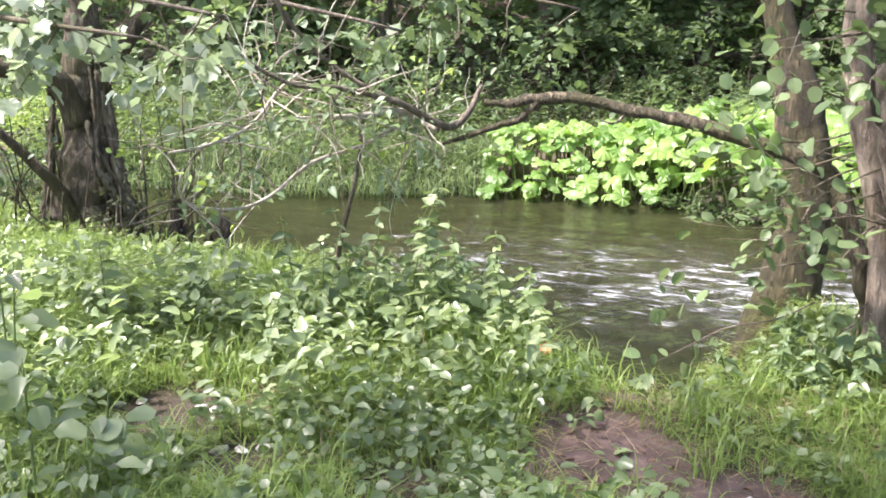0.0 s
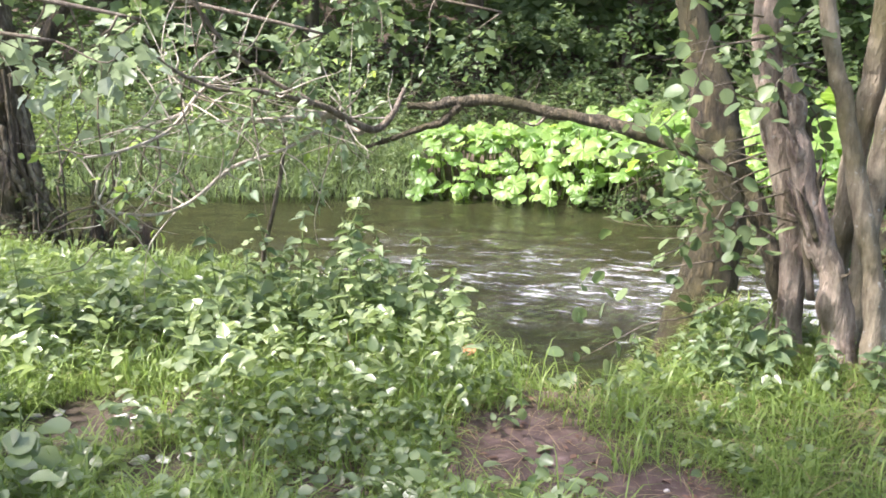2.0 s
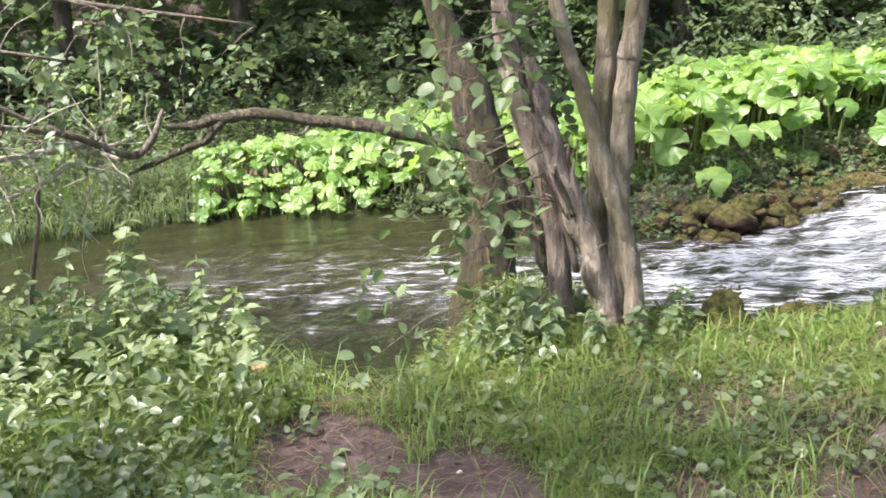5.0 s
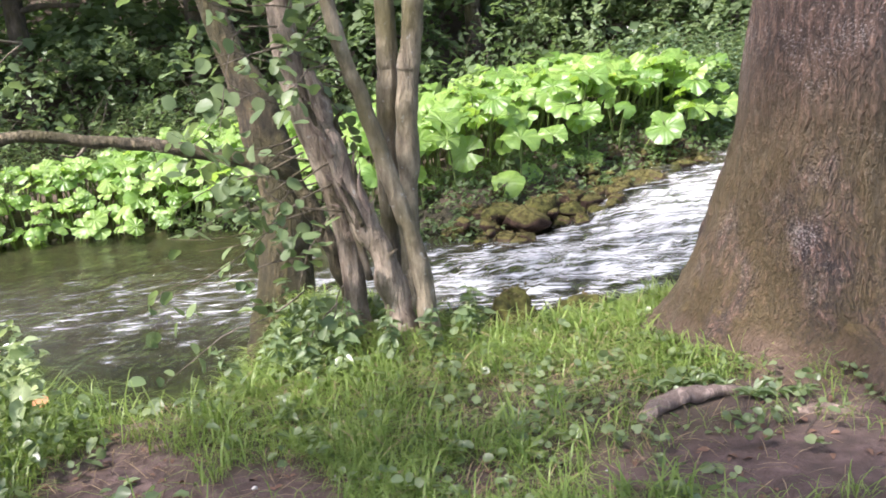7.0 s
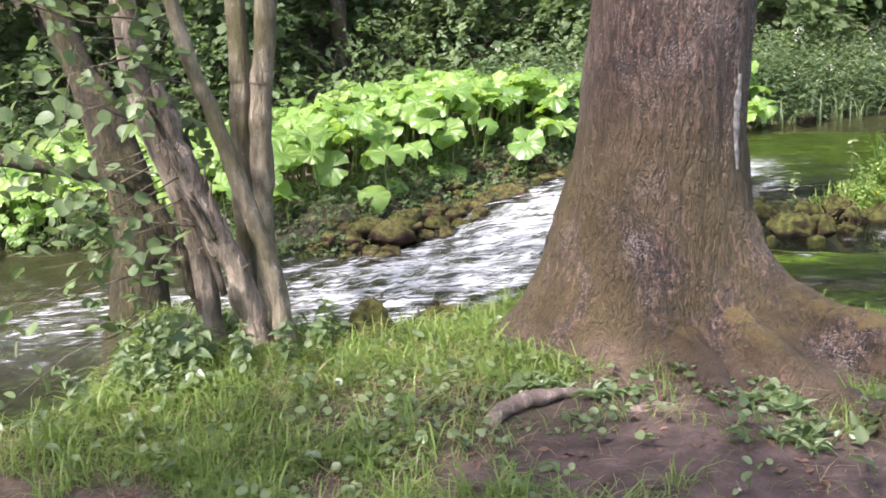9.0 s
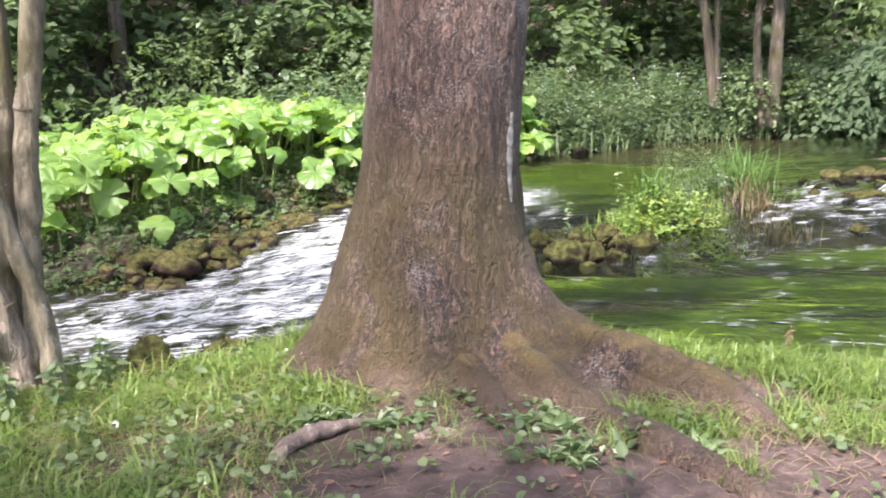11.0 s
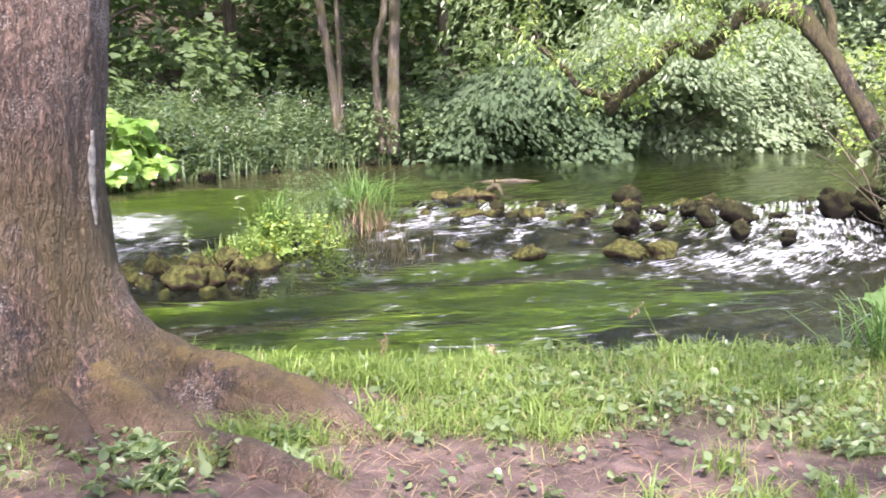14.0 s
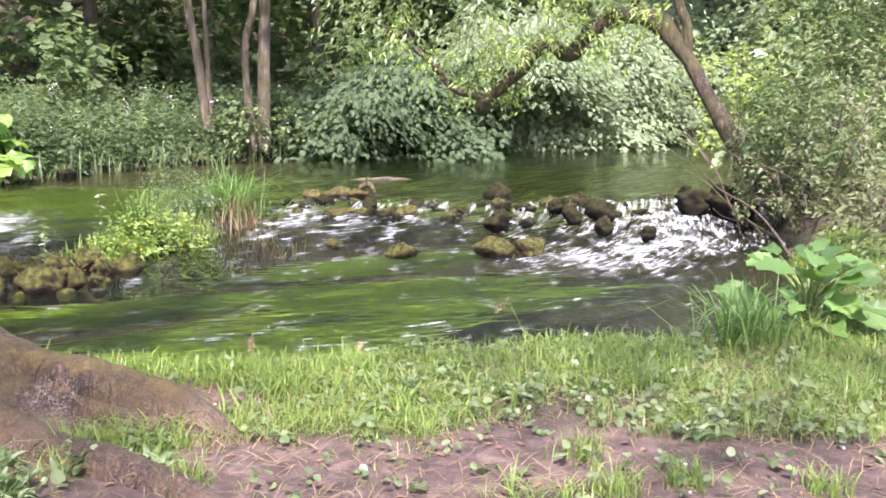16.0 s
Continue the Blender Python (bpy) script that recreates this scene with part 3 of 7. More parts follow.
def shelves(centre, radii, count, shape, size, per, rng, spread_=0.45, shell=0.3, droop=0.5):
    """Leafy boughs in flat layers: every bough a drooping fan of overlapping leaves, with dark gaps between the layers."""
    p, d = in_ball(count, rng, shell)
    at_ = np.array(centre) + p * np.array(radii)
    a = rng.uniform(0, 6.28, (count, per))
    r = spread_ * np.sqrt(rng.random((count, per)))
    q = np.stack([r * np.cos(a), r * np.sin(a), -0.45 * r * r / spread_ + rng.normal(size=r.shape) * 0.03], -1)
    tilt = rng.normal(size=(count, 1, 2)) * 0.2 + d[:, None, :2] * 0.45
    q[..., 2] -= (q[..., :2] * tilt).sum(-1)
    out = np.repeat(d[:, None] * np.array([1, 1, 0]), per, 1) * 0.7 + np.stack([np.cos(a), np.sin(a), -droop + 0 * a], -1) + rng.normal(size=q.shape) * 0.3
    up = np.array([0, 0, 1.0]) + np.concatenate([tilt, 0 * tilt[..., :1]], -1) + rng.normal(size=q.shape) * 0.15
    return leaves(shape, (at_[:, None] + q).reshape(-1, 3), out.reshape(-1, 3), size * rng.uniform(0.6, 1.2, count * per), up.reshape(-1, 3), rng)


# ---- the lie of the land ----
NEAR = [(-60, 22), (-14, 12.2), (-7, 10.4), (-4.7, 9.3), (-3.4, 8.7), (-2.75, 7.7), (-1.7, 7.1), (-0.6, 6.7), (0.15, 6.15), (0.42, 5.5), (0.66, 4.98), (0.9, 4.78), (1.12, 4.85), (1.3, 5.3), (1.45, 6.0),
        (1.8, 6.2), (2.25, 6.0), (2.7, 5.3), (2.85, 4.75), (3.3, 4.55), (3.9, 4.6), (4.5, 4.1), (4.85, 3.3), (5.0, 2.4), (5.3, 1.5),
        (5.75, 0.5), (6.2, -0.7), (6.9, -1.6), (8.8, -2.3), (12, -2.5), (15, -2.6), (20, -3.2), (30, -5), (60, -14)]
FAR = [(60, -7), (36, -2.0), (30, -0.6), (25.5, 1.4), (22, 4.3), (19.6, 6.2), (17, 8.1), (14.6, 8.9), (12, 9.4), (10, 9.3), (8.9, 8.9), (7.6, 8.9), (6.3, 8.5),
       (5.0, 8.3), (4.4, 8.9), (3.6, 10.6), (2.5, 12.0), (0.3, 12.8), (-2.5, 12.9), (-8, 14.2), (-16, 17), (-60, 32)]
SHORE = np.array(NEAR + FAR, float)
Z_UP, Z_MID, Z_LOW = -0.12, -0.38, -0.5


def smooth(a, b, x):
    t = np.clip((x - a) / (b - a), 0, 1)
    return t * t * (3 - 2 * t)


def shore_distance(x, y):
    """Metres from the water's edge, positive on land, and whether the far bank is the nearer one."""
    p = np.stack([x.ravel(), y.ravel()], -1)
    best, far, inside = np.full(len(p), 1e9), np.zeros(len(p), bool), np.zeros(len(p), bool)
    for i in range(len(SHORE)):
        a, b = SHORE[i], SHORE[(i + 1) % len(SHORE)]
        ab = b - a
        t = np.clip(((p - a) @ ab) / (ab @ ab), 0, 1)
        d = np.linalg.norm(p - a - t[:, None] * ab, axis=1)
        far = np.where(d < best, i >= len(NEAR) - 1 and i < len(SHORE) - 1, far)
        best = np.minimum(best, d)
        cross = (a[1] > p[:, 1]) != (b[1] > p[:, 1])
        with np.errstate(divide="ignore", invalid="ignore"):
            inside ^= cross & (p[:, 0] < (b[0] - a[0]) * (p[:, 1] - a[1]) / (b[1] - a[1]) + a[0])
    return np.where(inside, -best, best).reshape(x.shape), far.reshape(x.shape)


def weir_x(y):
    return np.interp(y, [-3, -1.7, 0, 1.2, 4.1, 5], [15.4, 14.6, 13.6, 13.2, 12.8, 12.6])


def water_level(x, y):
    """The pool above the weir, the pool below it, the rapids behind the islet, and the slack water downstream."""
    south = Z_LOW + (Z_MID - Z_LOW) * smooth(4.6, 6.4, x) + (Z_UP - Z_MID) * (0.55 * smooth(weir_x(y) - 0.45, weir_x(y) + 0.05, x) + 0.45 * smooth(weir_x(y) - 2.6, weir_x(y) - 0.2, x))
    north = Z_LOW + (Z_UP - Z_LOW) * smooth(4.6, 9.4, x)
    return south + (north - south) * smooth(4.6, 5.6, y)


def islet(x, y):
    """Metres from the islet's spine, which runs from the rapids up to the weir."""
    a, b = np.array([7.7, 5.15]), np.array([12.1, 4.6])
    p = np.stack([x, y], -1) - a
    t = np.clip((p @ (b - a)) / ((b - a) @ (b - a)), 0, 1)
    return np.linalg.norm(p - t[..., None] * (b - a), axis=-1)


def ground_height(x, y):
    x, y = np.asarray(x, float), np.asarray(y, float)
    d, far = shore_distance(x, y)
    q = np.stack([x.ravel(), y.ravel(), 0 * x.ravel()], -1)
    zw = water_level(x, y)
    lumps = 0.03 * fuzz(q, 1.7, 3).reshape(x.shape) + 0.012 * fuzz(q, 9, 4).reshape(x.shape)
    near_top = 0.0 + 0.012 * np.clip(d - 2, 0, 30)
    far_top = zw + 0.28 + 0.1 * np.clip(d, 0, 5) + 0.42 * np.clip(d - 5, 0, 30)
    top = np.where(far, far_top, near_top) + lumps * np.clip(d * 2, 0, 1)
    land = zw - 0.06 + (top - zw + 0.06) * smooth(0, np.where(far, 0.8, 0.55), d)
    bed = zw - 0.06 - 0.42 * smooth(0, 1.6, -d) + 2 * lumps
    z = np.where(d > 0, land, bed)
    mound = -0.22 - 0.16 * smooth(9.2, 8.3, x) - 0.55 * (islet(x, y) / 0.6) ** 2 + 1.5 * lumps
    return np.maximum(z, np.where(islet(x, y) < 1.0, mound, -9))


def gz(x, y):
    return float(ground_height(np.array([x]), np.array([y]))[0])


def graded(lo, hi, step, far_lo, far_hi):
    """Grid lines, close together from lo to hi and ever further apart beyond."""
    a = list(np.arange(lo, hi, step))
    s, v = step, hi
    while v < far_hi:
        a.append(v)
        s *= 1.25
        v += s
    a.append(far_hi)
    s, v = step, lo
    while v > far_lo:
        s *= 1.25
        v -= s
        a.insert(0, max(v, far_lo))
    return np.array(a)


def sheet(xs, ys):
    gx, gy = np.meshgrid(xs, ys, indexing="ij")
    i, j = np.meshgrid(np.arange(len(xs) - 1), np.arange(len(ys) - 1), indexing="ij")
    m = len(ys)
    f = np.stack([i * m + j, (i + 1) * m + j, (i + 1) * m + j + 1, i * m + j + 1], -1).reshape(-1, 4)
    return gx, gy, f


def line_gap(x, y, pts):
    """Metres from a line, and how far along it (0 to 1)."""
    pts = np.array(pts, float)
    best, along = np.full(x.shape, 99.0), np.zeros(x.shape)
    for i, (a, b) in enumerate(zip(pts[:-1], pts[1:])):
        t = np.clip(((x - a[0]) * (b - a)[0] + (y - a[1]) * (b - a)[1]) / ((b - a) @ (b - a)), 0, 1)
        d = np.hypot(x - a[0] - t * (b - a)[0], y - a[1] - t * (b - a)[1])
        along = np.where(d < best, (i + t) / (len(pts) - 1), along)
        best = np.minimum(best, d)
    return best, along


def bare(x, y):
    """How worn the ground is, 1 on the trodden path and its landing, 0 under thick growth."""
    gap, _ = line_gap(x, y, [(2.4, 2.25), (2.95, 1.75), (3.4, 1.1), (3.7, 0.2), (3.85, -1.2), (4.1, -4)])
    gap = gap - 0.22 * smooth(1.9, 1.2, y)
    gap = np.minimum(gap, line_gap(x, y, [(2.75, 1.5), (3.05, 0.6), (3.2, -0.4), (3.3, -1.8)])[0] - 0.3)
    spots_ = [(0.4, 3.7, 0.3, 0.8), (0.65, 4.4, 0.2, 0.7), (1.58, 2.88, 0.07, 1), (2.0, 2.5, 0.0, 1), (-0.4, 3.4, 0.08, 0.7), (2.72, 2.15, 0.2, 1), (3.3, 2.2, 0.34, 1), (3.85, 2.05, 0.34, 1), (4.2, 1.6, 0.2, 1), (3.0, 2.6, 0.12, 1), (0.8, 3.1, 0.2, 0.8), (-1.0, 4.3, 0.0, 0.6)]
    for cx, cy, r, sq in spots_:
        gap = np.minimum(gap, np.hypot(x - cx, (y - cy) * sq) - r + 0.12)
    q = np.stack([x.ravel(), y.ravel(), 0 * x.ravel()], -1)
    rag = 0.2 * fuzz(q, 2.6, 11).reshape(x.shape)
    return 1 - smooth(0.12, 0.42, gap + rag)


gx, gy, gf = sheet(graded(-5, 16, 0.13, -400, 400), graded(-4, 14, 0.13, -400, 400))
hz = ground_height(gx, gy)
ground = part("ground", (np.stack([gx, gy, hz], -1).reshape(-1, 3), gf), EARTH)
tagged(ground, "trodden brown earth bank sloping into the stream bed", "ground", kind="structure")
at = ground.data.attributes.new("growth", "FLOAT", "POINT")
at.data.foreach_set("value", (3.0 * (1 - bare(gx, gy))).astype(np.float32).ravel())

# ---- the stream ----
wx, wy, wf = sheet(graded(-2.5, 16.5, 0.075, -60, 60), graded(-3, 13, 0.075, -16, 34))
wd, _ = shore_distance(wx, wy)
wz = water_level(wx, wy)
AXIS = spline([(40, -4), (24, -2.2), (14, -2.1), (11, -1.6), (9.2, -0.6), (7.5, 1.5), (6.4, 3.8), (5.2, 6.0), (3.0, 7.6), (-1, 9.6), (-8, 12)], 60)
flow_s, flow_d = np.zeros(wx.shape), np.full(wx.shape, 99.0)
run = 0.0
for a, b in zip(AXIS[:-1], AXIS[1:]):
    ab = b - a
    px, py = wx - a[0], wy - a[1]
    t = np.clip((px * ab[0] + py * ab[1]) / (ab @ ab), 0, 1)
    dd = np.hypot(px - t * ab[0], py - t * ab[1])
    sg = np.sign(ab[0] * py - ab[1] * px)
    near = dd < np.abs(flow_d)
    ln = np.linalg.norm(ab)
    flow_s = np.where(near, run + t * ln, flow_s)
    flow_d = np.where(near, sg * dd, flow_d)
    run += ln


g1, a1 = line_gap(wx, wy, [(9.2, 7.3), (6.8, 6.9), (4.9, 6.7), (2.9, 7.5), (0.0, 9.2)])
foam = np.clip(1.3 - g1 / 1.7, 0, 1) * np.interp(a1, [0, 0.2, 0.5, 0.75, 1], [1.1, 1.25, 1.05, 0.78, 0.45])
toe = weir_x(wy) - wx
# the weir: separate falls between its stones, and the broken water that they leave
falls = np.interp(wy, [-2.6, -1.2, -0.4, 0.3, 0.65, 1.0, 1.5, 1.95, 2.3, 2.65, 3.05, 3.4, 3.85, 4.3], [1.1, 1.1, 0.9, 0.6, 0.8, 0.55, 0.5, 0.55, 0.9, 0.55, 0.98, 0.6, 1.05, 0.4])
foam = np.maximum(foam, np.where((wy < 4.4) & (toe > -0.15), np.interp(toe, [-0.15, 0.1, 0.5, 1.0, 1.8, 3.0, 4.4], [0.15, 0.8, 0.98, 0.85, 0.66, 0.5, 0.2]) * falls, 0))
g4, _ = line_gap(wx, wy, [(13.4, -1.5), (11.8, -1.1), (10.4, -0.3)])
foam = np.maximum(foam, 1.02 * np.clip(1.1 - g4 / 1.5, 0, 1))
g2, _ = line_gap(wx, wy, [(9.5, 3.6), (8.7, 3.2)])
foam = np.maximum(foam, 0.65 * np.clip(1 - g2 / 0.5, 0, 1))
# foam flecks across the pool, which also stand for sky reflections
foam = np.maximum(foam, 0.26 * smooth(5.4, 6.4, wx) * smooth(13.6, 13.0, wx) * smooth(5.0, 4.0, wy))
# glints on the water upstream, put in as a patch of foam
glint_gap, _ = line_gap(wx, wy, [(20.0, -0.9), (21.2, -2.4)])
foam = np.maximum(foam, 0.5 * np.clip(1 - glint_gap / 0.6, 0, 1))
flow = np.stack([flow_s.ravel() * 0.8, flow_d.ravel() * 1.8, 0 * flow_s.ravel()], -1)
chop = fuzz(flow, 5.0, 21).reshape(wx.shape) * 0.07 + fuzz(flow, 13.0, 22).reshape(wx.shape) * 0.03
swell = fuzz(flow, 3.5, 23).reshape(wx.shape) * 0.012
wz = wz + swell + chop * np.clip(foam, 0, 1) ** 1.2 * np.where((wy < 4.4) & (wx > 9), 0.45, 0.8)
keep = (wd.ravel()[wf].min(1) < 0.3)
wv = np.stack([wx, wy, wz], -1).reshape(-1, 3)
used = np.unique(wf[keep])
remap = np.zeros(len(wv), int)
remap[used] = np.arange(len(used))
water = part("water", (wv[used], remap[wf[keep]]), WATER)
tagged(water, "clear green-brown stream water with white rapids below the stone weir", "water", kind="structure")
at = water.data.attributes.new("foam", "FLOAT", "POINT")
at.data.foreach_set("value", foam.ravel()[used].astype(np.float32))
uv = water.data.uv_layers.new(name="flow")
li = np.empty(len(water.data.loops), np.int32)
water.data.loops.foreach_get("vertex_index", li)
uv.data.foreach_set("uv", np.stack([flow_s.ravel()[used][li], flow_d.ravel()[used][li]], -1).astype(np.float32).ravel())

# ---- trees on the near bank ----
def crown(centre, radii, count, shape, size, per=10, length=0.6, droop=0.35, rng=RNG, shell=0.55):
    """Leafy twigs spread through an uneven ellipsoid, thicker outside, with gaps."""
    p, d = in_ball(count, rng, shell)
    keep = fuzz(p * np.array(radii), 1.8, int(rng.integers(1e6)), 2) > -0.12
    p, d = p[keep], d[keep]
    at_ = np.array(centre) + p * np.array(radii)
    out = d * np.array([1, 1, 0.5]) + rng.normal(size=d.shape) * 0.5
    return sprays(shape, at_, out, per, length, size, droop, rng)


def limb(start, way, length, radius, rng, bend=0.25):
    """A crooked limb that starts at start and tapers to a twig."""
    pts, p, w = [], np.array(start, float), unit(np.array(way, float))
    for i in range(6):
        pts.append((*p, radius * (1 - 0.16 * i)))
        w = unit(w + rng.normal(size=3) * bend)
        p = p + w * length / 5
    return pts


def flared_trunk(axis, profile, lobes, seg=220, rows=210, top=9.0, seed=5):
    """A thick trunk whose foot spreads into root ridges. profile: height and radius; lobes: angle, width, reach."""
    z = np.concatenate([np.linspace(-0.25, 1.3, rows * 2 // 3), np.linspace(1.35, top, rows // 3)])
    a = np.linspace(0, 2 * np.pi, seg, endpoint=False)
    h = np.array(profile)
    rad = np.interp(z, h[:, 0], h[:, 1])[:, None] * np.ones(seg)
    for ang, width, reach, tall in lobes:
        da = np.abs((a - radians(ang) + np.pi) % (2 * np.pi) - np.pi)
        rad += reach * np.exp(-(da / radians(width)) ** 2)[None] * np.exp(-np.clip(z, 0, 9) / tall)[:, None]
    c = np.array([axis(q) for q in z])
    p = np.stack([c[:, 0, None] + rad * np.cos(a), c[:, 1, None] + rad * np.sin(a), np.repeat(z[:, None], seg, 1)], -1)
    q = p.reshape(-1, 3)
    rough = 0.02 * fuzz(q * np.array([1, 1, 0.5]), 4, seed + 1) + 0.02 * np.abs(fuzz(q * np.array([1, 1, 0.16]), 24, seed, 3)) + 0.01 * np.abs(fuzz(q * np.array([1, 1, 0.2]), 44, seed + 2, 2))
    n = np.stack([np.cos(a), np.sin(a), 0 * a], -1)[None].repeat(len(z), 0).reshape(-1, 3)
    q = q + n * rough[:, None]
    i, j = np.meshgrid(np.arange(len(z) - 1), np.arange(seg), indexing="ij")
    f = np.stack([i * seg + j, i * seg + (j + 1) % seg, (i + 1) * seg + (j + 1) % seg, (i + 1) * seg + j], -1).reshape(-1, 4)
    return q, f


# the ridge of the great root: along its crest, falling from the trunk to the path
ROOT_MAIN = [(3.86, 2.95, 0.42, 0.2), (3.98, 2.64, 0.25, 0.17), (4.02, 2.4, 0.16, 0.15), (4.0, 2.15, 0.14, 0.14), (3.96, 1.9, 0.125, 0.13), (3.93, 1.65, 0.09, 0.12), (3.88, 1.4, 0.02, 0.11), (3.82, 1.15, -0.07, 0.07)]


def old_tree():
    base = np.array([3.8, 3.23])
    lean = np.array([0.063, -0.083])
    axis = lambda z: base + lean * z
    tree = thing("old_tree", (*base, 0), "massive old brown-barked tree with moss and flared roots on the bank", "tree")
    prof = [(-0.3, 0.66), (0, 0.62), (0.2, 0.57), (0.46, 0.52), (0.76, 0.465), (1.05, 0.42), (1.4, 0.405), (2, 0.395), (5, 0.34), (9, 0.2)]
    lobes = [(-76, 20, 1.15, 0.2), (-104, 14, 0.75, 0.1), (-165, 26, 0.24, 0.22), (150, 28, 0.25, 0.3), (80, 30, 0.25, 0.3), (10, 30, 0.2, 0.25), (-135, 14, 0.32, 0.1)]
    body = flared_trunk(axis, prof, lobes)
    part("trunk", body, BARK_OLD, tree, "rugged brown bark with moss, pale lichen flecks and painted glints")
    for pts in (ROOT_MAIN,
                [(3.72, 2.6, 0.16, 0.13), (3.62, 2.3, 0.07, 0.12), (3.5, 1.95, 0.02, 0.1), (3.4, 1.55, 0.0, 0.085), (3.26, 1.15, -0.01, 0.065), (3.05, 0.8, -0.05, 0.04)],
                [(3.5, 2.75, 0.1, 0.12), (3.36, 2.45, 0.02, 0.09), (3.2, 2.2, -0.03, 0.06), (3.05, 2.0, -0.08, 0.04)],
                [(3.9, 2.2, 0.1, 0.1), (3.85, 1.8, 0.04, 0.08), (3.78, 1.45, -0.01, 0.06), (3.75, 1.15, -0.06, 0.04)],
                [(3.75, 2.25, 0.08, 0.05), (3.95, 2.05, 0.06, 0.045), (4.1, 1.75, 0.03, 0.04), (4.15, 1.45, -0.03, 0.03)],
                [(3.25, 3.0, 0.05, 0.08), (3.1, 2.8, 0.0, 0.06), (3.0, 2.6, -0.05, 0.03)]):
        main = pts is ROOT_MAIN
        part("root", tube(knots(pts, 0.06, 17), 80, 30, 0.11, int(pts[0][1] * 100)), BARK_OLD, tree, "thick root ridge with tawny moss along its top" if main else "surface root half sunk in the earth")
    zz = np.linspace(0.9, 1.36, 24)
    strip = []
    for z in zz:
        w = radians(4.6) * math.sin((z - 0.88) / 0.5 * math.pi) ** 0.4 * (1 + 0.2 * math.sin(z * 47))
        for u in np.linspace(-1, 1, 5):
            ang = radians(-84) + w * u
            r = np.interp(z, [q[0] for q in prof], [q[1] for q in prof]) + 0.026 - 0.008 * u * u
            strip.append((*(axis(z) + r * np.array([math.cos(ang), math.sin(ang)])), z))
    i, j = np.meshgrid(np.arange(23), np.arange(4), indexing="ij")
    part("bark_scar", (np.array(strip), np.stack([i * 5 + j, i * 5 + j + 1, (i + 1) * 5 + j + 1, (i + 1) * 5 + j], -1).reshape(-1, 4)), SCAR, tree, "strip of bare pale weathered wood")
    rng = np.random.default_rng(31)
    for k in range(7):
        z = 4.6 + 0.6 * k
        ang = 2.4 * k
        part("limb", tube(limb((*axis(z), z), (math.cos(ang), math.sin(ang), 0.55), 3.4, 0.15, rng), 18, 8, 0.1, k), BARK_OLD, tree)
    c = axis(7)
    part("crown", crown((c[0], c[1], 7.4), (3.4, 3.4, 2.4), 150, SIMPLE, 0.2, 12, 0.9, rng=rng), LEAF_WOOD, tree)


def leafy_tips(pts_list, shape, count, size, mat_, tree, rng, per=7, length=0.28, name="foliage", label="", hang=-0.1, first=2):
    """Leaf sprays that sit on the given limbs."""
    at_, out = [], []
    for pts in pts_list:
        s = spline(pts, 30)[:, :3]
        for _ in range(count):
            i = int(rng.integers(first, 29))
            at_.append(s[i] + rng.normal(size=3) * 0.02)
            out.append(unit(rng.normal(size=3) - np.array([0, 0, hang])))
    return part(name, sprays(shape, np.array(at_), np.array(out), per, length, size, 0.5, rng), mat_, tree, label)


def up_to(pts, height, drift=(0.0, 0.0)):
    """Carries a stem that is given from its top in view down to its foot on to a height above the view."""
    top = pts[0]
    return [(top[0] + drift[0], top[1] + drift[1], height, top[3] * 0.4), (top[0] + drift[0] * 0.5, top[1] + drift[1] * 0.5, (height + top[2]) / 2, top[3] * 0.8)] + list(pts)


def knots(pts, amount, seed, per=3):
    """The same limb with its course and thickness made uneven."""
    r_ = np.random.default_rng(seed)
    s = spline(pts, per * len(pts))
    rad = s[:, 3].copy()
    s[:, :3] += r_.normal(size=(len(s), 3)) * rad[:, None] * amount * 0.5
    s[:, 3] = rad * (1 + r_.normal(size=len(s)) * amount * 0.45)
    return s


def mossy_tree():
    tree = thing("mossy_tree", (1.86, 5.82, -0.2), "slim leaning tree with dark moss-covered bark at the water", "tree", "riverside stems")
    pts = up_to([(1.7, 5.87, 1.8, 0.083), (1.82, 5.83, 1.4, 0.13), (1.91, 5.8, 1.03, 0.147), (1.95, 5.78, 0.66, 0.15), (1.92, 5.79, 0.28, 0.17), (1.84, 5.82, -0.14, 0.2), (1.82, 5.83, -0.45, 0.24)], 5.5, (-0.8, 0.3))
    part("trunk", tube(knots(pts, 0.06, 3), 120, 28, 0.09, 4, ridges=5), BARK_MOSSY, tree, "mossy furrowed trunk")
    rng = np.random.default_rng(5)
    part("crown", crown((1.7, 7.2, 5.6), (1.6, 1.6, 1.2), 260, SIMPLE, 0.12, 10, 0.5, rng=rng), LEAF_WOOD, tree)


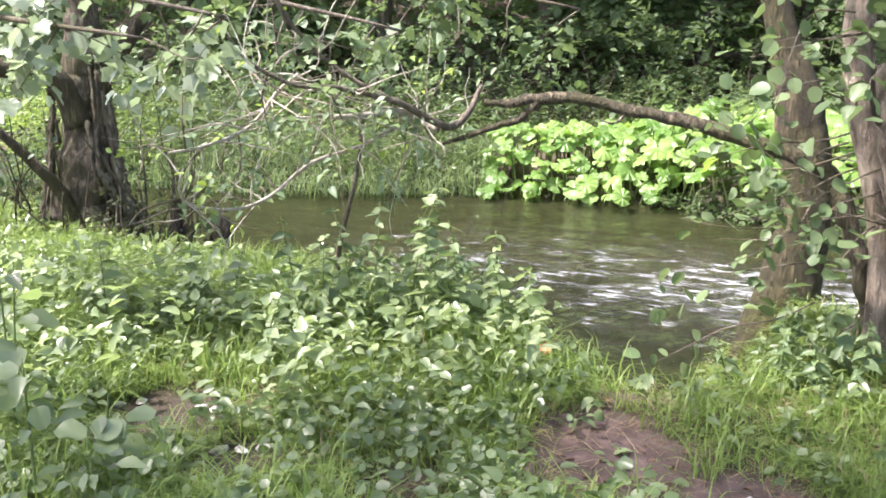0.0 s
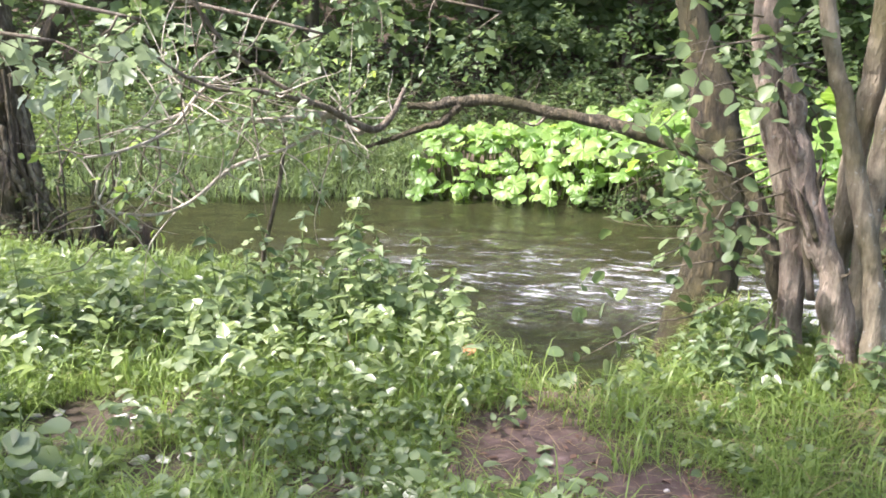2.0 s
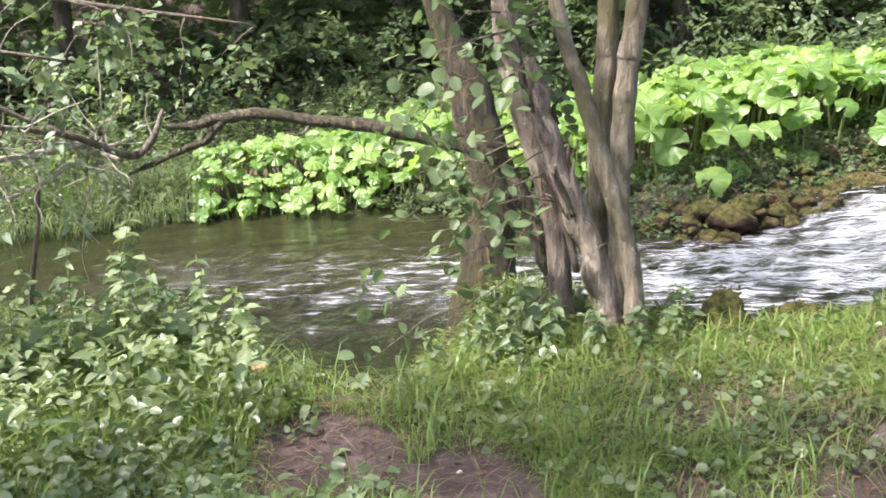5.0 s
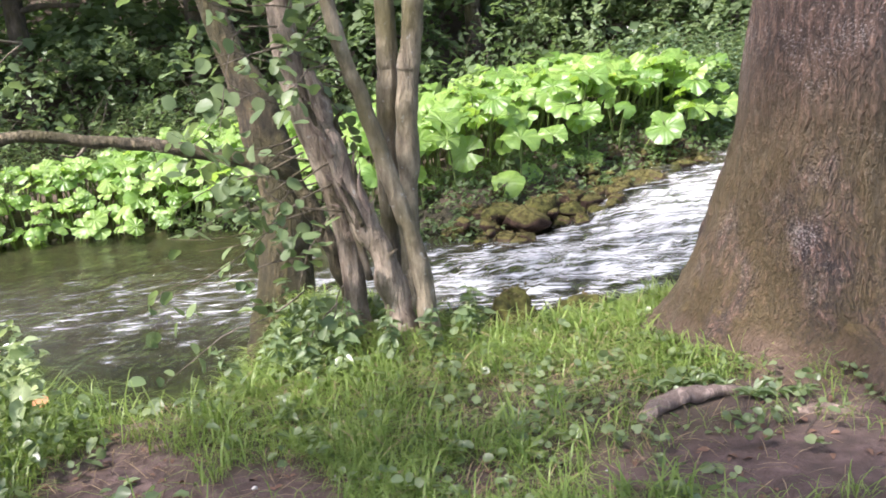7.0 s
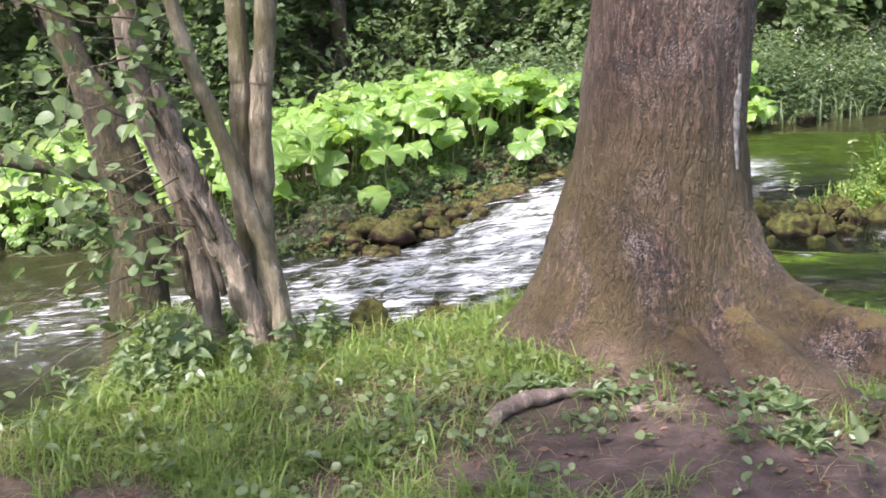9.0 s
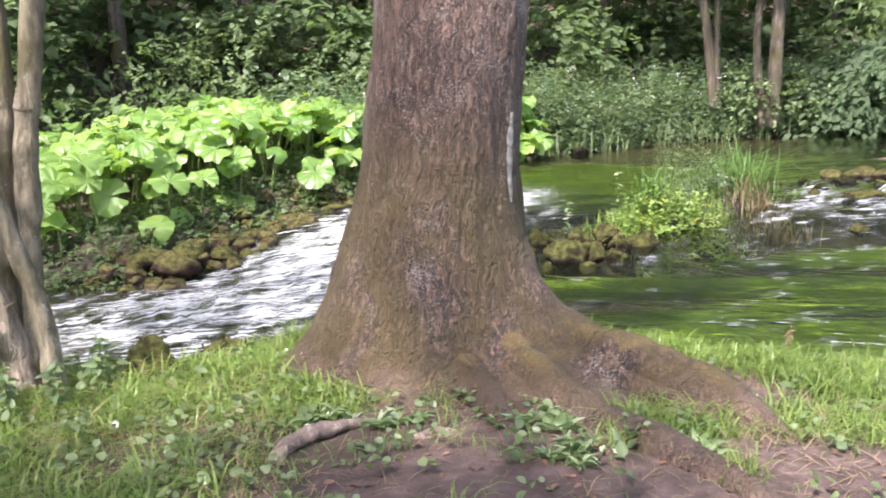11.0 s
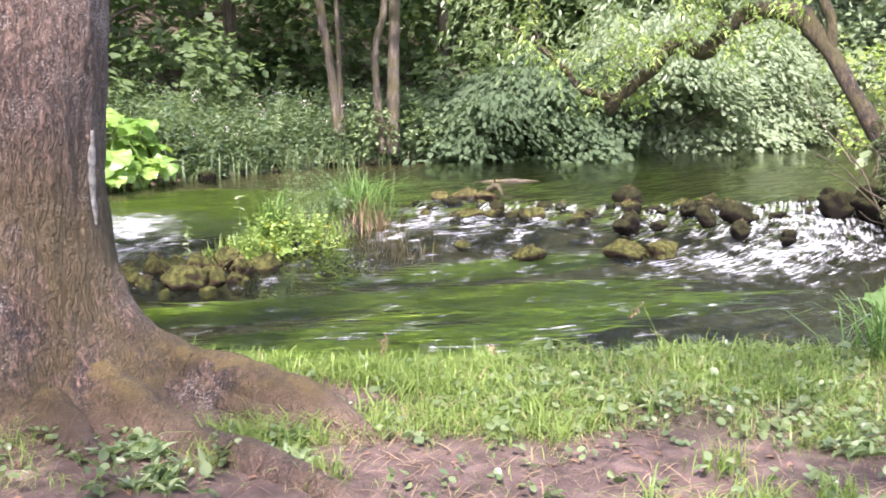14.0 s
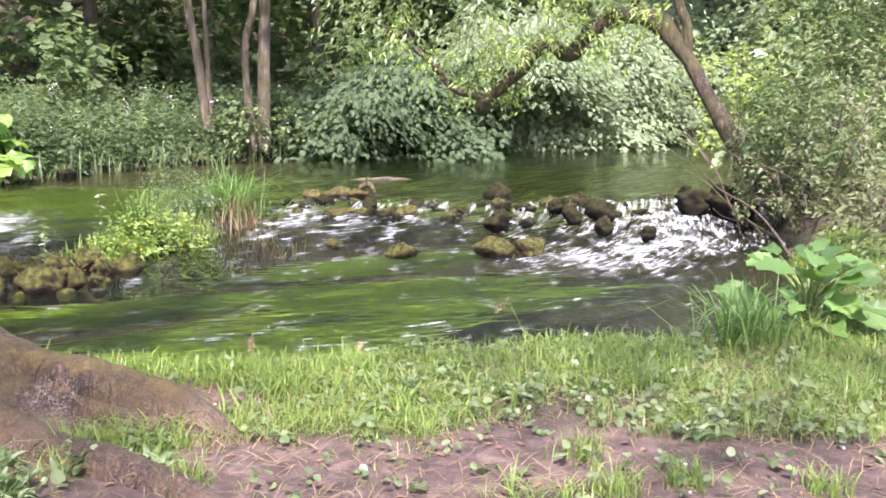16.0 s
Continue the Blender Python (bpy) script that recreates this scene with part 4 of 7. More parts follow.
def clump():
    tree = thing("multi_stemmed_tree", (2.1, 4.65, 0), "clump of grey and pale peeling stems growing from one stool", "tree", "riverside stems")
    stems = [
        (BARK_PALE, "pale peeling stem", (-0.1, 0.3), [(1.72, 4.81, 1.79, 0.1), (1.74, 4.8, 1.47, 0.108), (1.81, 4.77, 1.14, 0.105), (1.89, 4.74, 0.8, 0.091), (1.93, 4.72, 0.48, 0.088), (1.94, 4.72, 0.1, 0.11), (1.95, 4.7, -0.2, 0.14)]),
        (BARK_GREY, "slender smooth grey stem", (-0.5, 0.1), [(1.89, 4.52, 1.76, 0.058), (1.97, 4.48, 1.4, 0.061), (2.05, 4.44, 1.05, 0.066), (2.11, 4.41, 0.78, 0.07), (2.18, 4.38, 0.44, 0.076), (2.2, 4.36, 0.1, 0.085), (2.2, 4.36, -0.15, 0.1)]),
        (BARK_GREY, "grey upright stem", (0.1, 0.2), [(2.39, 4.94, 1.76, 0.088), (2.37, 4.95, 1.39, 0.095), (2.33, 4.97, 0.98, 0.095), (2.31, 4.98, 0.54, 0.085), (2.28, 4.95, 0.0, 0.1), (2.25, 4.9, -0.3, 0.14)]),
        (BARK_GREY, "grey forked stem", (0.5, -0.1), [(2.48, 4.78, 1.72, 0.097), (2.43, 4.81, 1.39, 0.105), (2.4, 4.83, 0.98, 0.1), (2.37, 4.84, 0.66, 0.09), (2.33, 4.8, 0.22, 0.095), (2.25, 4.75, -0.15, 0.13)])]
    for k, (m, lab, drift, pts) in enumerate(stems):
        pts = [(*p[:3], p[3] * 0.66) for p in pts]
        part("stem", tube(knots(up_to(pts, 5.0, drift), 0.1, 60 + k), 110, 24, 0.1, 11 + k, ridges=4), m, tree, lab)
    broken = [(1.77, 4.63, 1.5, 0.03), (1.8, 4.61, 1.36, 0.05), (1.84, 4.6, 1.15, 0.055), (1.92, 4.56, 0.81, 0.06), (2.02, 4.51, 0.5, 0.068), (2.08, 4.48, 0.21, 0.08), (2.07, 4.49, -0.2, 0.11)]
    snag = part("stem", tube(knots(broken, 0.14, 66), 110, 20, 0.2, 19, ridges=5), BARK_PALE, tree, "rough broken stem with torn bark")
    tear = np.random.default_rng(67)
    for k in range(16):
        z0 = tear.uniform(0.35, 1.35)
        cx, cy = np.interp(z0, [0.21, 0.5, 0.81, 1.15, 1.5], [2.08, 2.02, 1.92, 1.84, 1.77]), np.interp(z0, [0.21, 0.5, 0.81, 1.15, 1.5], [4.48, 4.51, 4.56, 4.6, 4.63])
        a, up_ = tear.uniform(3.0, 6.2), tear.uniform(0.1, 0.34)
        ox, oy = 0.058 * math.cos(a), 0.058 * math.sin(a)
        peel = [(cx + ox, cy + oy, z0, 0.016), (cx + ox * 1.15 - 0.2 * up_, cy + oy * 1.15, z0 + up_ * 0.6, 0.012), (cx + ox * (1.5 + tear.random()) - 0.3 * up_, cy + oy * (1.5 + tear.random()), z0 + up_, 0.003)]
        part("bark_strip", tube(peel, 12, 6, 0.3, k), (BARK_PALE, DEADWOOD, BARK_BRANCH)[k % 3], snag, "torn strip of peeling bark")
    part("stem", tube([(1.98, 4.6, 0.35, 0.02), (1.93, 4.6, 0.62, 0.022), (1.88, 4.62, 0.85, 0.02), (1.86, 4.64, 1.05, 0.014)], 14, 8, 0.1, 3), TWIG, tree, "thin climbing stem")
    branch = [(1.98, 4.8, 0.15, 0.05), (1.9, 4.84, 0.39, 0.05), (1.84, 4.87, 0.63, 0.05), (1.77, 4.91, 0.82, 0.05), (1.69, 4.95, 0.96, 0.048), (1.55, 5.06, 1.03, 0.043), (1.32, 5.17, 1.1, 0.038), (1.03, 5.28, 1.19, 0.035),
              (0.77, 5.37, 1.23, 0.033), (0.5, 5.44, 1.29, 0.033), (0.35, 5.5, 1.29, 0.032), (0.23, 5.54, 1.28, 0.03), (0.13, 5.58, 1.25, 0.028), (-0.02, 5.63, 1.25, 0.023)]
    limb_ob = part("branch", tube(knots(branch, 0.22, 7), 150, 12, 0.16, 8), BARK_BRANCH, tree, "long bare branch reaching out over the water")
    part("fork", tube([(0.3, 5.51, 1.28, 0.022), (0.23, 5.54, 1.22, 0.022), (0.17, 5.57, 1.16, 0.022), (0.05, 5.62, 1.12, 0.02), (-0.13, 5.67, 1.05, 0.016), (-0.27, 5.72, 1.0, 0.01)], 30, 8, 0.3, 9), BARK_BRANCH, limb_ob)
    part("fork", tube([(0.75, 5.37, 1.22, 0.01), (0.68, 5.36, 1.16, 0.008), (0.6, 5.34, 1.18, 0.005)], 8, 6, 0.1, 2), TWIG, limb_ob)
    rng = np.random.default_rng(14)
    twigs = []
    for k in range(32):
        z = rng.uniform(0.2, 2.1)
        w = np.array([rng.normal() * 0.4 - 1.3, rng.normal() * 0.35 - 0.2, rng.normal() * 0.25 - 0.15])
        t = limb((rng.uniform(1.7, 2.1), rng.uniform(4.6, 5.0), z), w, rng.uniform(0.5, 1.2), 0.006, rng, 0.25)
        twigs.append(t)
        part("twig", tube(t, 12, 5, 0.05, k), TWIG, tree)
    leafy_tips(twigs, ROUND, 3, 0.08, LEAF_BUSH, tree, rng, 4, 0.28, "foliage", "broad dull green leaves on thin twigs", first=11)
    part("crown", crown((2.8, 5.4, 5.2), (1.8, 1.6, 1.2), 340, SIMPLE, 0.12, 10, 0.55, rng=rng), LEAF_WOOD, tree)


def left_tree():
    tree = thing("ivy_clad_tree", (-3.35, 8.02, 0), "dark old tree wrapped in thick ivy stems", "tree", "riverside stems")
    pts = [(-3.0, 8.2, 6.5, 0.08), (-3.1, 8.1, 4, 0.11), (-3.23, 8.07, 2.09, 0.13), (-3.26, 8.05, 1.64, 0.15), (-3.29, 8.04, 1.23, 0.18), (-3.3, 8.04, 0.75, 0.2), (-3.35, 8.02, 0.37, 0.25), (-3.37, 8.01, -0.1, 0.38)]
    part("trunk", tube(knots(pts, 0.12, 5, 4), 90, 30, 0.2, 31, ridges=7), BARK_IVY, tree)
    part("limb", tube([(-6.0, 7.2, 2.3, 0.03), (-4.6, 7.5, 1.5, 0.055), (-3.82, 7.7, 1.37, 0.077), (-3.59, 7.8, 1.39, 0.087), (-3.41, 7.88, 1.23, 0.1), (-3.31, 7.95, 0.9, 0.13)], 30, 12, 0.12, 32), BARK_MOSSY, tree, "crooked mossy limb")
    part("limb", tube([(-1.8, 8.4, 3.4, 0.03), (-2.4, 8.2, 2.4, 0.05), (-2.9, 8.05, 1.6, 0.07), (-3.25, 8.0, 1.0, 0.1)], 24, 10, 0.12, 33), BARK_MOSSY, tree, "upright mossy limb")
    part("dead_stem", tube([(-4.6, 7.2, 1.6, 0.02), (-3.87, 7.45, 0.97, 0.035), (-3.61, 7.58, 0.66, 0.045), (-3.42, 7.66, 0.4, 0.055), (-3.3, 7.75, 0.05, 0.06)], 22, 8, 0.12, 34), BARK_MOSSY, tree, "leaning dead stem")
    rng = np.random.default_rng(77)
    for k in range(16):
        a = rng.uniform(2.6, 6.6)
        r = 0.3
        z1 = rng.uniform(0.9, 1.7)
        p = [(-3.35 + (r + 0.16) * math.cos(a), 8.02 + (r + 0.16) * math.sin(a), -0.05, 0.03)]
        for z in np.linspace(0.25, z1, 4):
            rr = np.interp(z, [0, 0.4, 0.8, 1.3, 2], [0.42, 0.31, 0.26, 0.21, 0.17])
            a += rng.normal() * 0.12
            p.append((-3.33 + rr * math.cos(a), 8.03 + rr * math.sin(a), z, rng.uniform(0.014, 0.028)))
        part("ivy_stem", tube(knots(p, 0.8, 20 + k, 4), 30, 6, 0.2, k), BARK_IVY if k % 3 else BARK_GREY, tree)
    for k in range(30):
        a = rng.uniform(2.6, 7.0)
        x, y = -3.2 + rng.uniform(0.3, 1.1) * math.cos(a), 7.95 + 0.5 * math.sin(a)
        part("sucker", tube(limb((x, y, -0.1), (rng.normal() * 0.15, rng.normal() * 0.15, 1), rng.uniform(0.6, 1.7), 0.012, rng, 0.22), 14, 5, 0.05, k), DARK_TWIG if k % 2 else BARK_MOSSY, tree)
    c1 = crown((-2.7, 8.5, 3.4), (1.8, 1.4, 1.0), 70, LOBED, 0.13, 10, 0.55, rng=rng)
    part("crown", c1, LEAF_WOOD, tree)
    part("crown", crown((-4.7, 7.9, 2.7), (1.2, 1.1, 0.9), 170, LOBED, 0.12, 10, 0.45, rng=rng), LEAF_WOOD, tree)
    part("ivy", crown((-3.32, 8.0, 1.2), (0.42, 0.42, 1.0), 22, OVATE, 0.06, 7, 0.2, 0.4, rng, 0.7), LEAF_WOOD, tree, "dark ivy leaves on the trunk")


def hollow_stump(x, y):
    """A dark decayed stump at the still water: a broken, hollow shell on spreading roots."""
    r_ = np.random.default_rng(53)
    z = gz(x, y)
    t = thing("stump", (x, y, z), "dark hollow mossy stump at the edge of the still water", "stump")
    seg, rows = 48, 22
    a = np.linspace(0, 2 * np.pi, seg, endpoint=False)
    rim = 0.42 + 0.1 * np.sin(2 * a + 1) + 0.07 * np.sin(5 * a + 2) + 0.05 * r_.normal(size=seg)
    rings = []
    for k in range(rows):
        f = k / (rows - 1)
        up_, thick = (f / 0.6, 0.0) if f < 0.6 else ((1 - f) / 0.4, 0.07)
        rad = 0.23 + 0.2 * (1 - up_) ** 2 * (1 + 0.35 * np.sin(5 * a + 0.6)) - thick
        rad = rad * (1 + 0.06 * np.sin(9 * a + 3 * up_))
        rings.append(np.stack([x + rad * np.cos(a), y + rad * np.sin(a), z - 0.1 + (rim + 0.35) * up_], -1))
    i, j = np.meshgrid(np.arange(rows - 1), np.arange(seg), indexing="ij")
    f = np.stack([i * seg + j, i * seg + (j + 1) % seg, (i + 1) * seg + (j + 1) % seg, (i + 1) * seg + j], -1).reshape(-1, 4)
    part("shell", (np.concatenate(rings), f), BARK_DARK, t, "hollow shell of decayed wood")
    for k in range(6):
        b = 1.05 * k + 0.3
        part("root", tube([(x + 0.2 * math.cos(b), y + 0.2 * math.sin(b), z + 0.3, 0.07), (x + 0.45 * math.cos(b), y + 0.45 * math.sin(b), z + 0.14, 0.05), (x + 0.75 * math.cos(b + 0.2), y + 0.75 * math.sin(b + 0.2), z - 0.08, 0.025)], 16, 8, 0.2, k), BARK_DARK, t)


def shade_tree(x, y, cx, cy, cz, r, seed, leafy=620):
    # an unseen tall tree, added so its crown shades the path and bank
    rng_ = np.random.default_rng(seed)
    tree = thing("unseen_shade_tree", (x, y, 0), "unseen leafy tree added so that its crown shades the path", "tree", "trees over the path")
    part("trunk", tube([(x, y, -0.2, 0.3), (x, y, 0.6, 0.24), (x, y, 3, 0.2), (cx, cy, cz, 0.08)], 20, 12, 0.08, seed), BARK_FAR, tree)
    for k in range(5):
        a = 1.3 * k
        part("limb", tube(limb((x, y, 3.6 + 0.4 * k), (math.cos(a), math.sin(a), 0.6), 2.8, 0.1, rng_), 12, 7, 0.1, k), BARK_FAR, tree)
    part("crown", crown((cx, cy, cz), (r, r, 1.8), leafy, SIMPLE, 0.2, 11, 0.8, rng=rng_), LEAF_WOOD, tree)


old_tree()
shade_tree(-3.6, 0.0, -3.8, 0.5, 6.6, 2.6, 61)
shade_tree(-6.2, 1.6, -4.9, 2.0, 6.8, 1.4, 63, 60)
shade_tree(-0.6, -4.2, 2.0, -2.3, 6.6, 1.9, 62, 210)
shade_tree(-1.4, -1.9, -0.3, 2.5, 6.8, 1.6, 64, 75)
mossy_tree()
clump()
left_tree()
hollow_stump(-2.25, 7.6)

# ---- far woods ----
def wood_tree(x, y, h, r, lean, rng, low=0.7, dense=2.4, shape=LOBED, size=0.21, leaf=None, wide=1.0):
    tree = thing("woodland_tree", (x, y, gz(x, y)), "tall shady broadleaf tree at the edge of the wood", "tree", "trees of the far bank")
    z0 = gz(x, y)
    pts = [(x, y, z0 - 0.3, r * 1.4), (x, y, z0 + 0.3, r * 1.1), (x + lean[0] * 0.3, y + lean[1] * 0.3, z0 + h * 0.35, r * 0.85), (x + lean[0], y + lean[1], z0 + h, r * 0.25)]
    part("trunk", tube(pts, 24, 10, 0.08, int(rng.integers(99))), BARK_FAR, tree)
    for k in range(4):
        a = rng.uniform(0, 6.28)
        z = z0 + rng.uniform(low, h * 0.7)
        f = (z - z0) / h
        part("limb", tube(limb((x + lean[0] * f, y + lean[1] * f, z), (math.cos(a), math.sin(a), 0.25), 2.4, r * 0.35, rng), 12, 6, 0.1, k), BARK_FAR, tree)
    shapes = []
    n = 5
    for k in range(n):
        f = k / (n - 1)
        zc = z0 + low + 0.9 + (h - low - 1.2) * f
        a = rng.uniform(0, 6.28)
        off = 1.1 * (1 - 0.5 * f)
        shapes.append(crown((x + lean[0] * f + off * math.cos(a), y + lean[1] * f + off * math.sin(a), zc), (1.9 * wide, 1.9 * wide, 0.55), int(30 * dense), shape, size, 9, 0.75, 0.3, rng, 0.2))
        shapes.append(shelves((x + lean[0] * f + off * math.cos(a), y + lean[1] * f + off * math.sin(a), zc), (2.0 * wide, 2.0 * wide, 0.8), 16, shape, size * 0.85, 24, rng, 0.6))
    # unseen top layer of big leaves, added to shade the wood below
    shapes.append(crown((x + lean[0], y + lean[1], z0 + h * 0.85), (3.0, 3.0, 1.4), 280, LOBED, 0.42, 9, 1.1, 0.4, rng, 0.2))
    part("crown", join(shapes), leaf or LEAF_FOREST, tree)


def shrub(x, y, w, h, rng, leaf, shape=OVATE, size=0.075, count=130, label="dense green shrub on the bank", per=9, category="shrub", group="bank shrubs", name="shrub"):
    z = gz(x, y)
    bush = thing(name, (x, y, z), label, category, group)
    for k in range(5):
        part("stem", tube(limb((x + rng.normal() * 0.1, y + rng.normal() * 0.1, z - 0.05), (rng.normal() * 0.5, rng.normal() * 0.5, 1), h * 0.9, 0.018, rng, 0.2), 10, 5, 0.1, k), TWIG, bush)
    part("foliage", crown((x, y, z + h * 0.55), (w, w, h * 0.55), count, shape, size, per, 0.4, 0.3, rng, 0.45), leaf, bush)


rng = np.random.default_rng(101)
for x, y, h, r, lean in [(-1.5, 17.5, 9, 0.16, (0.4, 0)), (1.6, 18.0, 10, 0.18, (0, 0)), (4.4, 17.2, 9, 0.15, (0.5, 0)), (6.8, 16.0, 10, 0.17, (-0.3, 0)),
                         (9.2, 15.2, 9, 0.15, (0.2, 0.3)), (11.6, 14.6, 10, 0.17, (0.2, 0)), (14.2, 13.6, 9, 0.15, (0.5, 0)), (16.6, 12.4, 10, 0.16, (0, 0.3)),
                         (19.4, 11.2, 10, 0.17, (0.3, 0)), (21.6, 9.4, 9, 0.15, (0, 0)), (23.8, 7.4, 10, 0.16, (0.4, 0)), (26.4, 5.4, 9, 0.16, (0, 0)),
                         (29.5, 3.6, 10, 0.17, (0, 0)), (33, 2.2, 10, 0.18, (0, 0)), (-5.5, 19, 9, 0.16, (0, 0)), (-9.5, 20, 10, 0.17, (0, 0)),
                         (38, -4, 10, 0.2, (0, 0)), (36, -8.5, 10, 0.2, (0, 0)), (29, -9, 10, 0.18, (0, 0))]:
    # lighter leaves at both ends put the wood's brightness into the colour
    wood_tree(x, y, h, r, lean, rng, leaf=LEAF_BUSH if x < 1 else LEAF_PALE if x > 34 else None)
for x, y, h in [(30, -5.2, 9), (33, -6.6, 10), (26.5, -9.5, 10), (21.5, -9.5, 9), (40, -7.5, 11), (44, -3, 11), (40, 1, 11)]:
    # pale leaf again, for the glow upstream
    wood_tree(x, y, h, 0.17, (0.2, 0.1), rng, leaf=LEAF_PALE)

# bare slim trunks that stand in the gap of the wood
for pts, lab in [([(17.9, 8.35, 7, 0.03), (17.95, 8.2, 3.85, 0.085), (18.0, 8.1, 2.65, 0.09), (18.05, 8.0, 2.0, 0.092), (18.15, 7.85, 0.2, 0.11)], "slim pale leaning trunk"),
                 ([(18.15, 7.9, 6, 0.02), (18.15, 7.85, 2.1, 0.055), (18.2, 7.8, 0.2, 0.07)], "thin pale trunk"),
                 ([(18.55, 7.0, 6, 0.02), (18.55, 6.95, 3.3, 0.075), (18.45, 7.12, 2.4, 0.078), (18.45, 7.12, 1.5, 0.082), (18.5, 7.0, 0.1, 0.1)], "crooked grey trunk"),
                 ([(18.65, 6.75, 9, 0.06), (18.65, 6.75, 3.9, 0.11), (18.63, 6.8, 1.9, 0.13), (18.62, 6.85, 0.1, 0.16)], "straight grey-brown trunk")]:
    x, y = pts[-1][:2]
    t = thing("young_tree", (x, y, gz(x, y)), lab + " at the edge of the wood", "tree", "slim trunks")
    part("trunk", tube(pts, 26, 9, 0.07, int(x * 10)), BARK_FAR, t)
    part("crown", crown((pts[0][0], pts[0][1], 5.2), (1.5, 1.5, 1.2), 60, LOBED, 0.2, 9, 0.7, rng=rng), LEAF_FOREST, t)


# ---- butterbur ----
def bur_leaf(seed):
    """One round, notched leaf, 1 m wide, stalk at the origin: scalloped edge, pleats between the main veins, a crumpled, drooping rim."""
    r = np.random.default_rng(seed)
    n, lobes = 45, int(r.integers(9, 12))
    a = np.linspace(radians(-164), radians(164), n) + radians(90)
    wob = r.uniform(0, 6.28, 5)
    cup, sag, fold = r.uniform(0.08, 0.2), r.uniform(0.14, 0.3), r.uniform(0.03, 0.1)
    v = [(0, 0, 0)]
    rings = (0.3, 0.58, 0.82, 1.0)
    for ring in rings:
        for q in a:
            scallop = 0.045 * abs(math.cos(lobes * q / 2 + wob[0])) + 0.03 * math.sin(3 * q + wob[3]) + 0.012 * math.sin(23 * q)
            rad = 0.5 * ring * (0.97 + 0.09 * math.cos(q - radians(90)) + scallop * ring ** 3)
            z = cup * ring - sag * ring ** 2 + 0.024 * math.cos(lobes * q + wob[0]) * ring + fold * math.sin(2 * q + wob[2]) * ring ** 2
            z += (0.05 * math.sin(4 * q + wob[1]) + 0.028 * math.sin(9 * q + wob[3])) * ring ** 3 + 0.012 * math.sin(17 * q + 9 * ring + wob[4]) * ring
            v.append((rad * math.cos(q), rad * math.sin(q), z))
    f = []
    for i in range(n - 1):
        f.append((0, 1 + i, 2 + i))
        for o in range(0, n * (len(rings) - 1), n):
            f.append((1 + o + i, 1 + o + n + i, 2 + o + n + i))
            f.append((1 + o + i, 2 + o + n + i, 2 + o + i))
    me = fast_mesh("leaf_blade", np.array(v), np.array(f))
    me.materials.append(LEAF_BUR)
    return me


BUR = [bur_leaf(s) for s in range(8)]


def butterbur(name_at, spots, label, rng, dia, tall):
    """A patch of butterbur: spots are the places of its leaves, tall the height of the leaf at each."""
    x0, y0 = name_at
    patch = thing("butterbur_patch", (x0, y0, gz(x0, y0)), label, "plant", "butterbur patches")
    for (x, y), h in zip(spots, tall):
        z = gz(x, y)
        hx, hy = x + rng.normal() * 0.1 - 0.05, y + rng.normal() * 0.1 - 0.28 * min(1.0, h)
        size = dia * rng.uniform(0.6, 1.3)
        ob = new("leaf", BUR[int(rng.integers(8))])
        ob.parent = patch
        ob.matrix_parent_inverse = Matrix.Translation(-patch.location)
        high = min(1.0, h / 0.8)
        tilt = np.array([-0.22, -0.62 + 0.34 * high, 0.5 + 0.55 * high]) + rng.normal(size=3) * np.array([0.3, 0.3, 0.1])
        nrm = Vector(tilt).normalized()
        rot = nrm.to_track_quat("Z", "Y").to_matrix().to_4x4() @ Matrix.Rotation(rng.uniform(0, 6.28), 4, "Z")
        ob.matrix_basis = Matrix.Translation((hx, hy, z + h)) @ rot @ Matrix.Scale(size, 4)
        part("stalk", tube([(x, y, z - 0.05, 0.016), ((x + hx) / 2, (y + hy) / 2, z + h * 0.6, 0.012), (hx, hy, z + h, 0.007)], 5, 4, 0.05, 1), STEM, patch)


def spread(poly, n, gap, rng):
    """Up to n places inside a polygon, at least gap apart."""
    q = np.array(poly, float)
    out = []
    for _ in range(n * 40):
        p = rng.uniform(q.min(0), q.max(0))
        ins = False
        for a, b in zip(q, np.roll(q, -1, 0)):
            if (a[1] > p[1]) != (b[1] > p[1]) and p[0] < (b[0] - a[0]) * (p[1] - a[1]) / (b[1] - a[1]) + a[0]:
                ins = not ins
        if ins and all((p[0] - o[0]) ** 2 + (p[1] - o[1]) ** 2 > gap * gap for o in out):
            out.append(tuple(p))
            if len(out) >= n:
                break
    return out


rng = np.random.default_rng(202)
thin = lambda pts_, fr: [p for p in pts_ if p[1] - np.interp(p[0], *fr) > 0.5 or rng.random() < 0.5]
s = spread([(4.7, 9.3), (5.6, 8.9), (7.6, 9.2), (9.4, 9.2), (10.6, 9.9), (10.4, 12), (7.5, 12.5), (5.0, 12.0)], 330, 0.15, rng)
s = thin(s, ([4.7, 5.6, 7.6, 9.4, 10.6], [9.3, 8.9, 9.2, 9.2, 9.9]))
front = [np.interp(x, [4.7, 5.6, 7.6, 9.4, 10.6], [9.3, 8.9, 9.2, 9.2, 9.9]) for x, y in s]
tall = [min(0.95, 0.3 + 0.7 * (y - fy) + 0.15 * rng.normal()) if y - fy < 0.6 else 0.84 + 0.1 * rng.normal() - 0.09 * (y - fy) - 0.035 * max(0.0, x - 7) for (x, y), fy in zip(s, front)]
butterbur((7.4, 10.4), s, "tall sunlit butterbur with huge round ruffled leaves on the far bank", rng, 0.41, tall)
